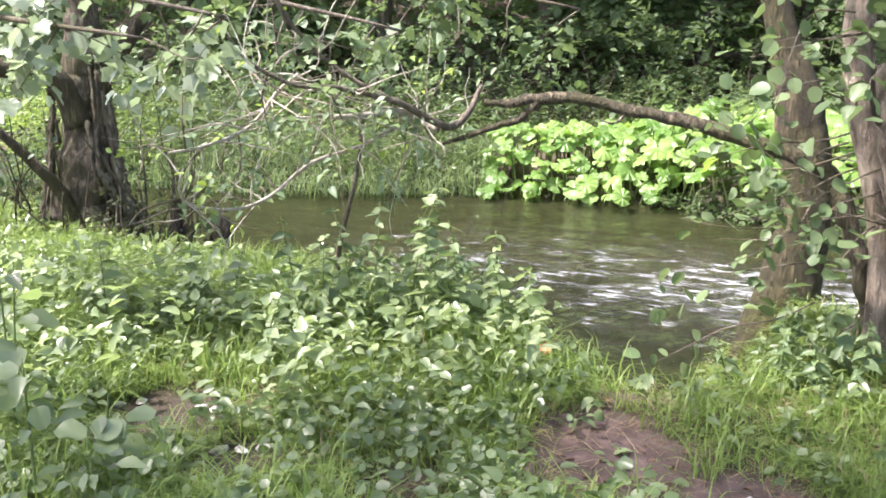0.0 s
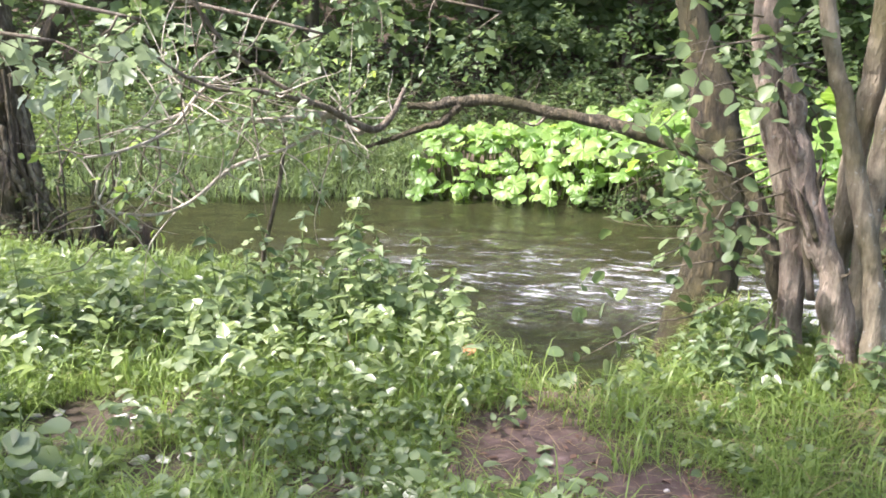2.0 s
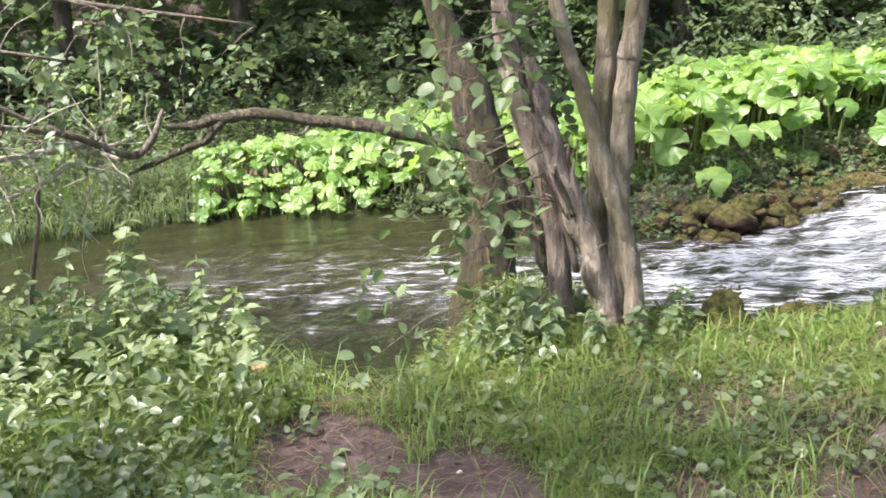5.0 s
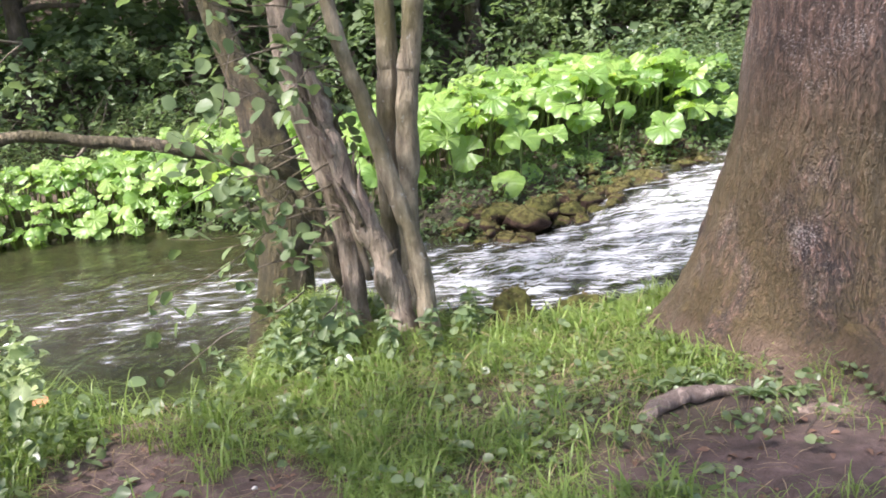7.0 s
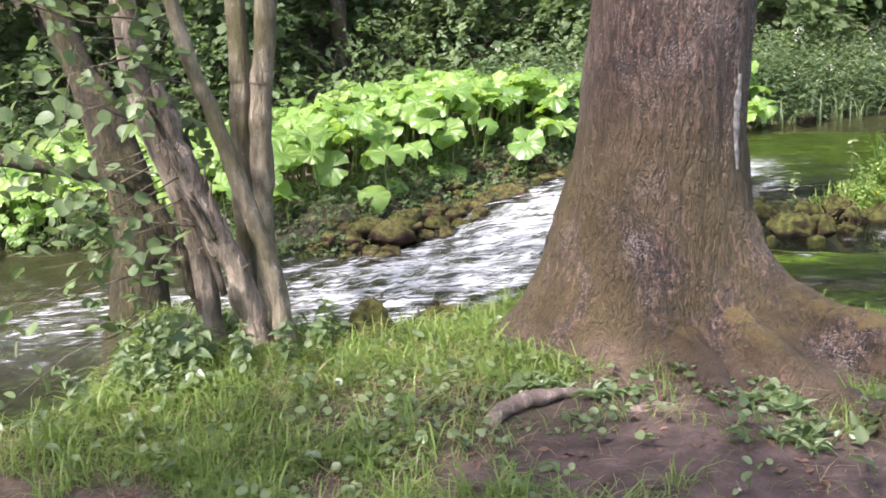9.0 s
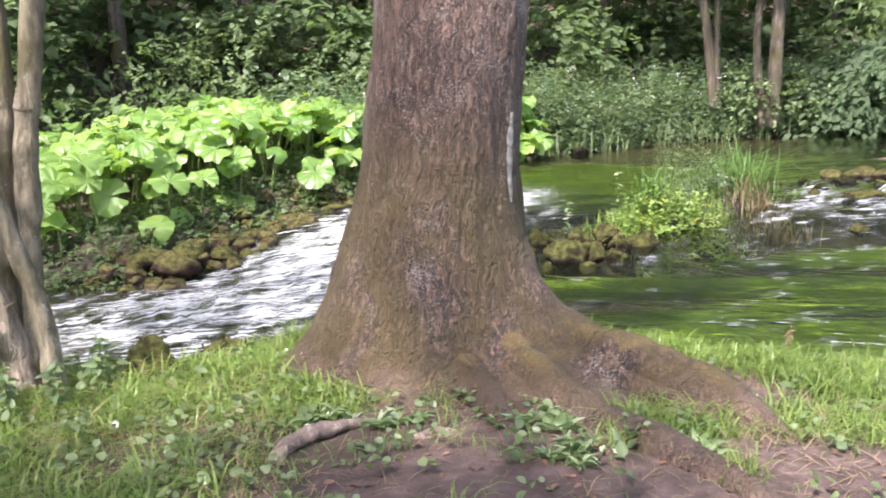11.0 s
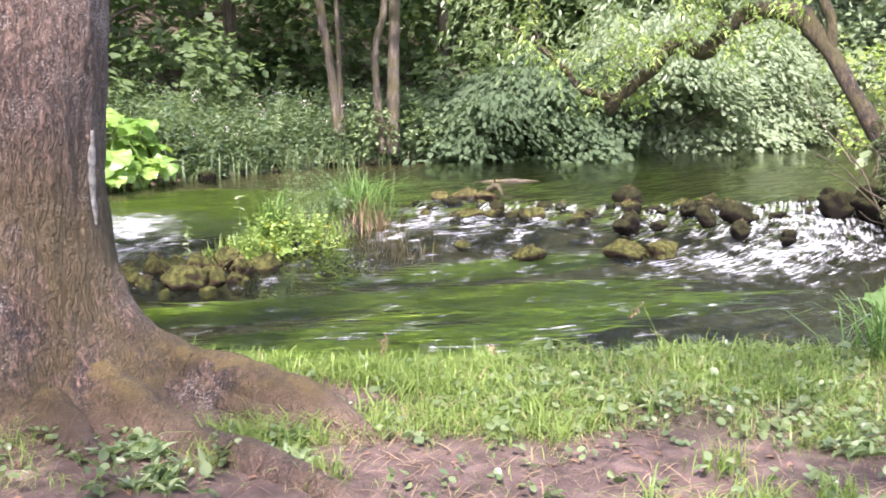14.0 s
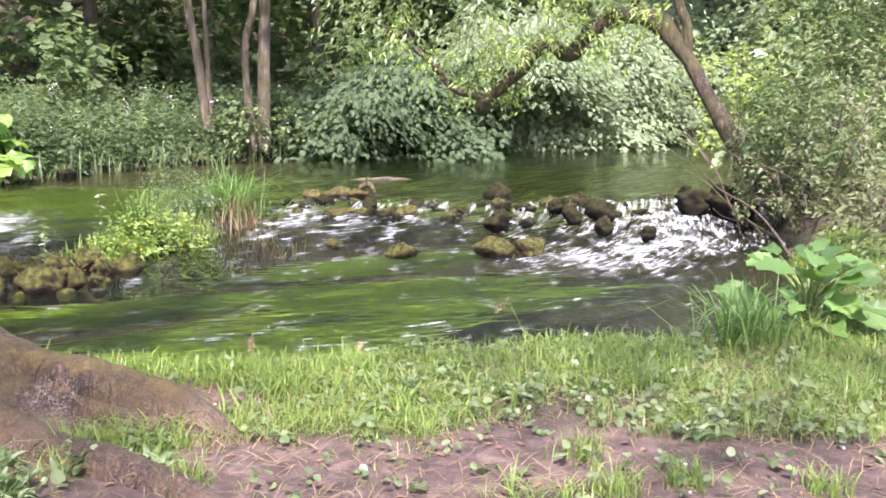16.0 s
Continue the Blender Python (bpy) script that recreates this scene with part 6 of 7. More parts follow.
def nettle(x, y, h, rng, leaf=0.12, pairs=7, name="nettle", label="upright nettle with pairs of toothed green leaves", group="nettles", kinds=(0, 5)):
    z = gz(x, y)
    plant = thing(name, (x, y, z), label, "plant", group)
    lean = rng.normal(size=2) * 0.12 * h
    pts = [(x, y, z - 0.03, 0.005), (x + lean[0] * 0.3, y + lean[1] * 0.3, z + h * 0.5, 0.004), (x + lean[0], y + lean[1], z + h, 0.0025)]
    part("stem", tube(pts, 8, 5, 0.05, 1), STEM, plant)
    a = rng.uniform(0, 3.14)
    for k in range(pairs):
        f = 0.25 + 0.75 * (k + 0.5) / pairs
        p = spline(pts, 21)[int(f * 20), :3]
        for s_ in (0, 1):
            b = a + math.pi * s_ + rng.normal() * 0.25
            way = (math.cos(b), math.sin(b), rng.uniform(-0.5, 0.35))
            leaf_object(plant, NETTLE_LEAF[int(rng.integers(*kinds))], p, way, (rng.normal() * 0.55, rng.normal() * 0.55 - 0.15, 1), leaf * rng.uniform(0.6, 1.3) * (1.2 - 0.65 * f))
        a += math.pi / 2


rng = np.random.default_rng(404)
spots = spread([(-3.4, 5.4), (-2.2, 4.6), (-0.9, 4.4), (-0.3, 4.5), (-0.15, 5.2), (-0.5, 6.0), (-1.2, 7.0), (-2.3, 7.8), (-4.2, 8.0)], 85, 0.2, rng)
for x, y in spots:
    if shore_distance(np.array([x]), np.array([y]))[0][0] < 0.05:
        continue
    nettle(x, y, rng.uniform(0.12, 0.3 if x < -1.2 else 0.5) if y < 5.5 else rng.uniform(0.1, 0.22), rng, rng.uniform(0.06, 0.11) if y < 5.5 else 0.065, 6)
for x, y, h in [(-0.62, 5.0, 0.85), (-0.45, 5.15, 0.95), (-0.25, 5.05, 0.8), (-0.75, 5.2, 0.8), (-0.15, 4.85, 0.7), (0.08, 4.75, 0.62), (-0.35, 4.75, 0.65), (-1.05, 5.1, 0.75), (0.2, 4.95, 0.55), (-0.55, 4.9, 0.6), (-0.3, 5.3, 0.85), (-0.1, 5.1, 0.75), (-0.7, 4.75, 0.5), (0.05, 5.2, 0.7), (-0.5, 5.35, 0.9), (-0.9, 5.0, 0.6), (-1.4, 5.0, 0.55), (-1.7, 5.3, 0.5), (-2.1, 5.1, 0.6)]:
    nettle(x, y, h * 0.92, rng, 0.125, 9, kinds=(0, 8))
for x, y, h in [(1.35, 4.6, 0.3), (1.5, 4.75, 0.35), (1.62, 4.5, 0.3), (1.45, 5.0, 0.38), (1.7, 5.2, 0.4), (2.4, 4.3, 0.3), (1.2, 4.75, 0.3), (1.9, 4.25, 0.3), (1.75, 4.35, 0.35), (1.3, 4.3, 0.34), (1.45, 4.2, 0.28), (1.6, 4.15, 0.36), (1.85, 4.1, 0.32), (2.05, 4.1, 0.3), (1.15, 4.5, 0.4), (2.3, 4.1, 0.26), (2.55, 4.4, 0.3), (1.55, 4.4, 0.42), (1.35, 4.45, 0.45)]:
    nettle(x, y, h, rng, 0.095, 7, kinds=(5, 8))

# ---- stones of the weir, the islet and the far landing ----
def rock_shape(size, seed, flat=0.7, rings=18, seg=26):
    """A weathered, pitted boulder with broken faces and a cushion of moss."""
    th, ph = np.linspace(0.02, math.pi - 0.02, rings), np.linspace(0, 2 * math.pi, seg, endpoint=False)
    p = np.stack([np.sin(th)[:, None] * np.cos(ph), np.sin(th)[:, None] * np.sin(ph), np.cos(th)[:, None] * np.ones(seg)], -1).reshape(-1, 3)
    r = np.random.default_rng(seed)
    k = 1 + 0.2 * fuzz(p, 1.8, seed, 2)
    for _ in range(13):
        d = unit(r.normal(size=3))
        k = np.minimum(k, 0.62 / np.maximum(p @ d, 0.2) * r.uniform(0.85, 1.5))
    k = k * 1.1 + 0.13 * fuzz(p, 5, seed + 1, 3) + 0.07 * fuzz(p, 13, seed + 2, 2)
    v = p * k[:, None] * np.array([size * 1.15, size * r.uniform(0.65, 1.0), size * flat])
    i, j = np.meshgrid(np.arange(rings - 1), np.arange(seg), indexing="ij")
    f = np.stack([i * seg + j, (i + 1) * seg + j, (i + 1) * seg + (j + 1) % seg, i * seg + (j + 1) % seg], -1).reshape(-1, 4)
    return v, f


def rock(x, y, z, size, mat_, label, seed, flat=0.7, group="stones of the weir", name="mossy_rock"):
    v, f = rock_shape(size, seed, flat)
    a = seed * 1.7
    c, s_ = math.cos(a), math.sin(a)
    v = np.stack([v[:, 0] * c - v[:, 1] * s_ + x, v[:, 0] * s_ + v[:, 1] * c + y, v[:, 2] + z], -1)
    ob = tagged(part(name, (v, f), mat_), label, "rock", group)
    if size > 0.1:
        MOSS_SPOTS.append(v[v[:, 2] > z + (0.75 if mat_ is ROCK_DARK else 0.3) * size * flat])
    return ob


MOSS_SPOTS = []


dark = "wet dark stone with brown moss in the weir"
for k, (x, y, z, s_) in enumerate([(13.81, 1.25, -0.06, 0.24), (11.84, 1.02, -0.12, 0.2), (11.98, 0.66, -0.16, 0.11), (13.01, 0.33, -0.08, 0.16), (13.7, 0.04, -0.08, 0.17), (12.45, 0.07, -0.1, 0.2), (12.93, -0.31, -0.08, 0.22), (11.83, -0.35, -0.14, 0.17), (11.59, -0.91, -0.2, 0.14), (15.2, -1.65, -0.09, 0.18), (13.87, -1.65, -0.07, 0.3), (13.71, -2.0, -0.07, 0.22), (13.3, -2.25, -0.12, 0.24), (14.2, -2.1, 0, 0.25)]):
    rock(x, y, z - 0.06, s_ * 0.9, ROCK_DARK, dark, 300 + k, 0.82)
crest = np.random.default_rng(308)
for k, y in enumerate(np.arange(-2.3, 4.2, 0.14)):
    x = float(weir_x(y)) + crest.uniform(-0.5, 0.12)
    rock(x, y + crest.normal() * 0.05, float(water_level(np.array([x]), np.array([y]))[0]) - crest.uniform(0.0, 0.07), crest.uniform(0.07, 0.15), ROCK_DARK if k % 5 else ROCK, "small wet stone in the weir's broken crest", 600 + k, 0.75)
for k, (x, y, z, s_) in enumerate([(10.63, 0.9, -0.34, 0.23), (10.72, 0.49, -0.36, 0.22), (10.24, 1.9, -0.37, 0.17), (10.66, 2.85, -0.36, 0.12), (12.5, 3.34, -0.3, 0.22), (12.75, 2.47, -0.27, 0.24), (13.2, 2.1, -0.2, 0.13), (12.7, 1.75, -0.3, 0.14), (12.6, 2.95, -0.3, 0.16)] ):
    rock(x, y, z, s_, ROCK, "half-sunk stone with yellow-green moss below the weir", 330 + k, 0.62)
for k, (x, y, z, s_) in enumerate([(13.2, 3.95, -0.12, 0.2), (13.3, 3.6, -0.1, 0.24), (13.38, 3.3, -0.11, 0.2)]):
    rock(x, y, z, s_, ROCK_BROWN, "low reddish-brown mossy stone at the head of the weir", 350 + k, 0.5)
drift = thing("driftwood", (15.7, 3.6, -0.12), "waterlogged pale driftwood afloat above the weir", "deadwood")
part("wood", tube([(15.5, 4.1, -0.14, 0.02), (15.65, 3.75, -0.12, 0.035), (15.8, 3.4, -0.12, 0.04), (15.98, 3.04, -0.14, 0.02)], 24, 8, 0.3, 5), DARK_TWIG, drift)
drift = thing("driftwood", (13.35, 3.15, -0.02), "small reddish branch stub caught on the weir's stones", "deadwood")
part("wood", tube([(13.4, 3.3, -0.02, 0.04), (13.35, 3.2, 0.04, 0.045), (13.3, 3.1, 0.06, 0.04), (13.28, 3.02, -0.06, 0.02)], 16, 8, 0.3, 6), BARK_BRANCH, drift)
part("stub", tube([(13.35, 3.2, 0.04, 0.03), (13.36, 3.18, 0.13, 0.02), (13.33, 3.14, 0.19, 0.008)], 8, 6, 0.2, 7), BARK_BRANCH, drift)
for k, (x, y, z, s_) in enumerate([(7.5, 5.1, -0.33, 0.22), (7.75, 4.8, -0.3, 0.24), (8.0, 4.65, -0.28, 0.22), (8.2, 4.95, -0.2, 0.25), (7.6, 5.4, -0.3, 0.22), (8.45, 4.6, -0.28, 0.2), (8.6, 4.85, -0.2, 0.22), (7.9, 5.25, -0.2, 0.22),
                                   (8.1, 4.45, -0.36, 0.16), (7.45, 4.85, -0.38, 0.15), (8.85, 4.55, -0.32, 0.17), (8.3, 5.3, -0.25, 0.2), (7.7, 4.55, -0.4, 0.13)]):
    rock(x, y, z - 0.03 - 0.015 * (k % 4), s_ * (0.66, 0.9, 0.75)[k % 3], ROCK, "rounded stone under thick olive moss at the islet's tip", 370 + k, 0.85, "stones of the islet")
for k, (x, y) in enumerate([(5.0, 8.25), (5.25, 8.35), (5.15, 8.65), (5.5, 8.45), (5.45, 8.8), (5.7, 8.3), (5.75, 8.7), (5.95, 8.5), (6.2, 8.45), (6.15, 8.8), (6.45, 8.65), (6.5, 8.95), (6.75, 8.75), (6.95, 9.0), (7.2, 8.85), (7.45, 9.0),
                            (7.7, 8.8), (7.95, 8.95), (4.85, 8.0), (5.35, 8.05), (5.65, 8.0), (6.0, 8.15), (7.1, 8.6), (7.5, 8.65), (7.9, 8.6), (8.2, 8.7), (4.8, 8.5), (6.4, 8.3), (6.85, 8.45)]):
    near_w = math.hypot(x - 5.3, y - 8.4) < 0.5
    rock(x, y, -0.39 + 0.03 * (k % 3) + 0.07 * (x - 5) / 3, (0.07, 0.18, 0.12, 0.15, 0.09, 0.2)[(k * 5) % 6] + (0.04 if near_w else 0), ROCK if k % 4 == 1 else ROCK_BROWN, "brown stone with tufts of yellow moss on the far landing", 400 + k, 0.68, "stones of the far landing")
rng = np.random.default_rng(515)
for k, (x, y) in enumerate(bank_points(70, -0.45, 0.45, True, (4.7, 8.6), (7.6, 9.4), rng)):
    rock(x, y, max(gz(x, y) + 0.03, water_level(np.array([x]), np.array([y]))[0] - 0.02), rng.uniform(0.06, 0.15), ROCK_BROWN if k % 3 else ROCK, "small mossy rubble stone on the far landing", 700 + k, 0.7, "stones of the far landing")
rock(2.78, 4.47, -0.05, 0.29, ROCK, "dark mossy boulder at the near water's edge", 446, 0.75, "boulders")
rock(3.5, 4.75, -0.26, 0.22, ROCK, "smaller mossy boulder at the near water's edge", 441, 0.75, "boulders")
rng = np.random.default_rng(505)
for k in range(16):
    a = bank_points(1, -0.05, 0.25, True, (13.5, 20), (5, 10), rng)[0]
    rock(a[0], a[1], Z_UP + 0.02, rng.uniform(0.08, 0.2), ROCK_DARK, "small dark stone along the far bank", 450 + k, 0.7, "stones of the far bank")
pts = near_points(200, lambda x, y, d: bare(x, y), rng)
for k, (x, y) in enumerate(pts[:34]):
    rock(x, y, gz(x, y) + 0.004, rng.uniform(0.006, 0.014), PEBBLE_AND_FLECK, "small pale pebble trodden into the path", 500 + k, 0.5, "pebbles", "pebble")
# flat pale stones, added to stand for sun flecks on the herbs
for k, (x, y) in enumerate([(-1.72, 4.17), (-1.62, 4.2), (-1.33, 4.14), (-1.26, 4.12), (-1.13, 3.68), (-1.04, 3.66), (-0.96, 3.68)]):
    rock(x, y, gz(x, y) + 0.012, 0.036, PEBBLE_AND_FLECK, "flat whitish stone that stands in for a sun fleck", 560 + k, 0.35, "white stones", "sun_fleck_stone")


m_ = np.concatenate(MOSS_SPOTS)
m_ = m_[rng.integers(0, len(m_), 9000)] + rng.normal(size=(9000, 3)) * 0.012
stuff("moss", leaves(SIMPLE, m_, rng.normal(size=m_.shape) + np.array([0, 0, 0.8]), rng.uniform(0.012, 0.035, len(m_)), None, rng), MOSS, "shaggy yellow-green moss on the wet stones", "moss")

# ---- the islet's plants ----
def tuft(x, y, r, n, lo, hi, rng, label, mat_=GRASS, width=0.006, lean=0.9, name="grass_tuft", group="tufts"):
    z = gz(x, y)
    t = thing(name, (x, y, z), label, "grass", group)
    p = np.array([x, y]) + rng.normal(size=(n, 2)) * r * 0.5
    tagged(part("grass", blades(p, lo, hi, width, rng, lean), mat_, t), kind="stuff")
    return t


tuft(11.5, 4.75, 0.45, 110, 0.4, 1.0, rng, "tall arching reed grass on the islet", LEAF_DEEP, 0.0075, 1.6)
tuft(11.8, 4.55, 0.35, 150, 0.35, 0.85, rng, "tall arching reed grass on the islet", LEAF_DEEP, 0.0075, 1.6)
tuft(9.7, 4.9, 0.3, 80, 0.35, 0.85, rng, "bright upright reed grass on the islet", LEAF_DEEP, 0.01, 0.8)
tuft(11.5, 4.3, 0.5, 360, 0.15, 0.45, rng, "withered grass hanging over the islet's edge", STRAW, 0.006)
tuft(8.9, 4.9, 0.6, 420, 0.1, 0.3, rng, "short grass on the islet's stones")
tuft(10.5, 4.45, 0.45, 260, 0.1, 0.3, rng, "short grass at the islet's edge")
tuft(5.85, -1.2, 0.2, 150, 0.25, 0.58, np.random.default_rng(61), "dark arching sedge tussock on the near bank", LEAF_DEEP, 0.006, 1.3)
for x, y, w, h, m, lab in [(9.6, 4.8, 0.34, 0.3, LEAF_LIME, "bright yellow-green monkeyflower cushion on the islet"), (10.05, 4.5, 0.36, 0.22, LEAF_LIME, "bright yellow-green monkeyflower cushion on the islet"),
                           (9.1, 4.75, 0.32, 0.14, LEAF_LIME, "low yellow-green cress on the islet"), (8.95, 4.36, 0.22, 0.2, LEAF_PALE, "pale green water mint at the islet's tip"),
                           (10.8, 4.9, 0.4, 0.75, LEAF_PALE, "grey-green leafy herb on the islet"), (10.2, 5.1, 0.3, 0.5, LEAF_HERB, "green leafy herb on the islet")]:
    z = gz(x, y)
    t = thing("waterside_herb", (x, y, z), lab, "plant", "islet plants")
    part("foliage", crown((x, y, z + h * 0.35), (w, w * 0.7, h * 0.42), 150 if m is LEAF_LIME else 100, OVATE, 0.07, 7, 0.16, 0.1, rng, 0.2), m, t)
    st, lv, tips = stalk_herbs(np.array([x, y]) + rng.normal(size=(60, 2)) * w * 0.5, h * 0.5, h * 1.7, rng, OVATE if m is LEAF_LIME else LANCE, 0.09, 13)
    tagged(part("stem", st, STEM, t), kind="stuff")
    part("foliage", lv, m, t)
    if m is LEAF_LIME:
        n = 7
        p = np.repeat(np.array([[x, y, z + h * 0.75]]), n, 0) + rng.normal(size=(n, 3)) * np.array([w * 0.45, w * 0.4, h * 0.2])
        for q in p:
            part("flower", leaves(OVATE, np.repeat(q[None], 4, 0), rng.normal(size=(4, 3)), 0.03, None, rng), PETAL_Y, t, "small yellow flower")
for x, y, h in [(8.6, 5.35, 0.55), (9.3, 5.1, 0.6)]:
    nettle(x, y, h, rng, 0.1, 8, "loosestrife", "single upright herb with pale leaves on the islet", "islet plants")

# ---- water weed in the pool below the weir ----
def weed_bed(c, along, deep, long, wide, label):
    """Ribbons of weed that stream with the current just under the surface."""
    c = c[shore_distance(c[:, 0], c[:, 1])[0] < -0.15]
    n = len(c)
    ln = rng.uniform(*long, n)
    way = unit(np.array(along) + rng.normal(size=(n, 2)) * 0.1)
    dep = water_level(c[:, 0], c[:, 1]) - rng.uniform(*deep, n)
    side = np.stack([way[:, 1], -way[:, 0]], -1) * rng.uniform(*wide, (n, 1))
    rows_ = []
    for f, w in ((0, 0.3), (0.35, 1), (0.7, 0.8), (1, 0.1)):
        q = c + way * (f * ln)[:, None] + 4 * np.sin(f * 5 + rng.uniform(0, 6.28, n))[:, None] * side * 0.6
        for sg in (-1, 1):
            rows_.append(np.column_stack([q + sg * side * w, dep - 0.06 * (1 - f)]))
    v = np.stack(rows_, 1)
    f = np.array([(0, 1, 3), (0, 3, 2), (2, 3, 5), (2, 5, 4), (4, 5, 7), (4, 7, 6)])[None] + (np.arange(n) * 8)[:, None, None]
    stuff("water_weed", (v.reshape(-1, 3), f.reshape(-1, 3)), WEED, label, "water weed")


def drifts(centres, n, long, wide):
    """Places of weed in long drifts that lie with the current."""
    c = np.array(centres, float)[rng.integers(0, len(centres), n)]
    return c + np.array([[-0.66, 0.75]]) * rng.normal(size=(n, 1)) * long + np.array([[0.75, 0.66]]) * rng.normal(size=(n, 1)) * wide


weed_bed(drifts([(9.0, 1.1), (8.5, 1.3), (7.6, 3.5), (7.1, 1.6), (8.1, 2.7), (6.3, 1.9), (9.8, 2.0), (8.6, 0.3), (10.4, 1.6)], 3600, 0.6, 0.11), (-0.7, 0.8), (0.0, 0.07), (0.4, 1.2), (0.012, 0.03), "long green weed streaming under the clear water")
weed_bed(drifts([(6.8, 2.7), (7.3, 3.9), (8.9, 1.3), (6.2, 2.6)], 700, 0.42, 0.09), (-0.7, 0.8), (-0.014, 0.02), (0.4, 1.1), (0.008, 0.02), "yellowish weed trailing at the surface")
weed_bed(np.stack([rng.uniform(10.5, 14.5, 2600), rng.uniform(5.6, 8.6, 2600)], -1), (-1.0, 0.35), (0.05, 0.2), (0.5, 1.4), (0.015, 0.04), "bright green weed in the channel behind the islet")
weed_bed(np.stack([rng.uniform(13.4, 26, 3000), rng.uniform(-3, 8.5, 3000)], -1), (-1.0, 0.35), (0.18, 0.36), (0.5, 1.6), (0.015, 0.04), "beds of green weed in the upper pool")

# ---- arching tree and dense bush of the right bank ----
def arching_tree():
    tree = thing("arching_tree", (15.5, -2.9, gz(15.5, -2.9)), "old bent tree arching low over the upper pool", "tree")
    part("trunk", tube([(15.4, -3.1, -0.3, 0.2), (15.55, -2.66, 0.25, 0.16), (15.8, -2.1, 1.14, 0.13), (16.02, -1.78, 1.68, 0.13), (16.22, -1.49, 2.19, 0.135), (16.43, -1.16, 2.57, 0.17), (16.62, -0.68, 2.74, 0.155), (16.81, -0.11, 2.59, 0.15),
                        (16.97, 0.37, 2.11, 0.145), (17.13, 0.84, 2.26, 0.125), (17.27, 1.35, 1.76, 0.11), (17.4, 1.83, 1.34, 0.115), (17.5, 2.08, 1.07, 0.12)], 80, 14, 0.3, 51), BARK_DARK, tree, "contorted brown trunk bent down to the water")
    part("limb", tube([(16.17, -1.58, 2.0, 0.1), (16.17, -1.58, 2.51, 0.095), (16.18, -1.4, 2.96, 0.085), (16.3, -1.2, 4.2, 0.07), (16.6, -1.0, 5.6, 0.03)], 22, 10, 0.2, 52), BARK_DARK, tree)
    part("limb", tube([(17.46, 1.9, 1.25, 0.09), (17.5, 2.2, 1.35, 0.08), (17.56, 2.62, 1.48, 0.07), (17.7, 2.97, 1.85, 0.06), (17.74, 3.76, 2.49, 0.04), (17.6, 4.6, 2.9, 0.02)], 22, 8, 0.2, 53), BARK_DARK, tree)
    r_ = np.random.default_rng(88)
    twigs = []
    for k in range(26):
        s_ = spline([(16.43, -1.16, 2.6), (16.62, -0.68, 2.75), (16.97, 0.37, 2.15), (17.13, 0.84, 2.3), (17.5, 2.2, 1.4), (17.7, 3.0, 1.9), (17.7, 4.2, 2.7)], 40)
        a = s_[int(r_.integers(0, 40))]
        w = np.array([r_.normal() * 0.7 - 0.3, r_.normal() * 0.6 + 0.2, r_.uniform(-0.5, 0.9)])
        t = limb(a, w, r_.uniform(0.8, 1.8), 0.016, r_, 0.25)
        twigs.append(t)
        part("twig", tube(t, 12, 5, 0.05, k), TWIG, tree)
    leafy_tips(twigs, LANCE, 10, 0.15, LEAF_LIME, tree, r_, 8, 0.4, "foliage", "pale narrow leaves on drooping twigs")
    part("crown", crown((16.8, 1.6, 2.95), (1.2, 3.4, 0.75), 420, LANCE, 0.17, 10, 0.7, 0.6, r_, 0.2), LEAF_HERB, tree)
    part("crown", crown((16.6, 0.4, 4.4), (1.8, 2.6, 0.8), 160, LANCE, 0.17, 10, 0.6, 0.5, r_), LEAF_HERB, tree)


arching_tree()


def dense_bush():
    r_ = np.random.default_rng(66)
    bush = thing("riverside_bush", (13.0, -3.4, gz(13, -3.4)), "dense twiggy small-leaved bush overhanging the weir", "shrub")
    for k in range(70):
        x, y = 13.2 + r_.normal() * 0.9, -3.1 + r_.normal() * 0.45
        t = limb((x, y, gz(x, y) - 0.05), (r_.normal() * 0.4, r_.normal() * 0.35 + 0.1, 0.9), r_.uniform(1.0, 2.4), 0.02, r_, 0.3)
        part("stem", tube(t, 14, 5, 0.08, k), DARK_TWIG, bush)
    part("foliage", crown((13.2, -3.5, 1.9), (1.9, 0.9, 2.2), 1100, SIMPLE, 0.1, 9, 0.35, 0.25, r_, 0.1), LEAF_FOREST, bush, "shaded inner leaves")
    part("foliage", crown((13.1, -3.0, 2.0), (1.7, 1.05, 2.1), 620, OVATE, 0.075, 9, 0.35, 0.25, r_, 0.5), LEAF_OLIVE, bush, "small olive-green leaves")
    part("foliage", crown((13.3, -2.75, 1.0), (1.6, 0.5, 1.1), 460, SIMPLE, 0.09, 9, 0.3, 0.25, r_, 0.1), LEAF_FOREST, bush, "shaded inner leaves")
    part("foliage", crown((11.6, -3.6, 2.0), (1.6, 1.2, 2.1), 620, OVATE, 0.075, 9, 0.35, 0.25, r_, 0.5), LEAF_OLIVE, bush, "small olive-green leaves")
    part("foliage", crown((14.2, -2.9, 1.4), (0.8, 0.5, 1.3), 110, OVATE, 0.08, 8, 0.35, 0.5, r_, 0.3), LEAF_HERB, bush, "fresh green shoots over the water")
    part("foliage", crown((12.6, -2.55, 0.55), (1.9, 0.55, 0.6), 240, OVATE, 0.075, 8, 0.3, 0.3, r_, 0.3), LEAF_OLIVE, bush, "small leaves down to the water")


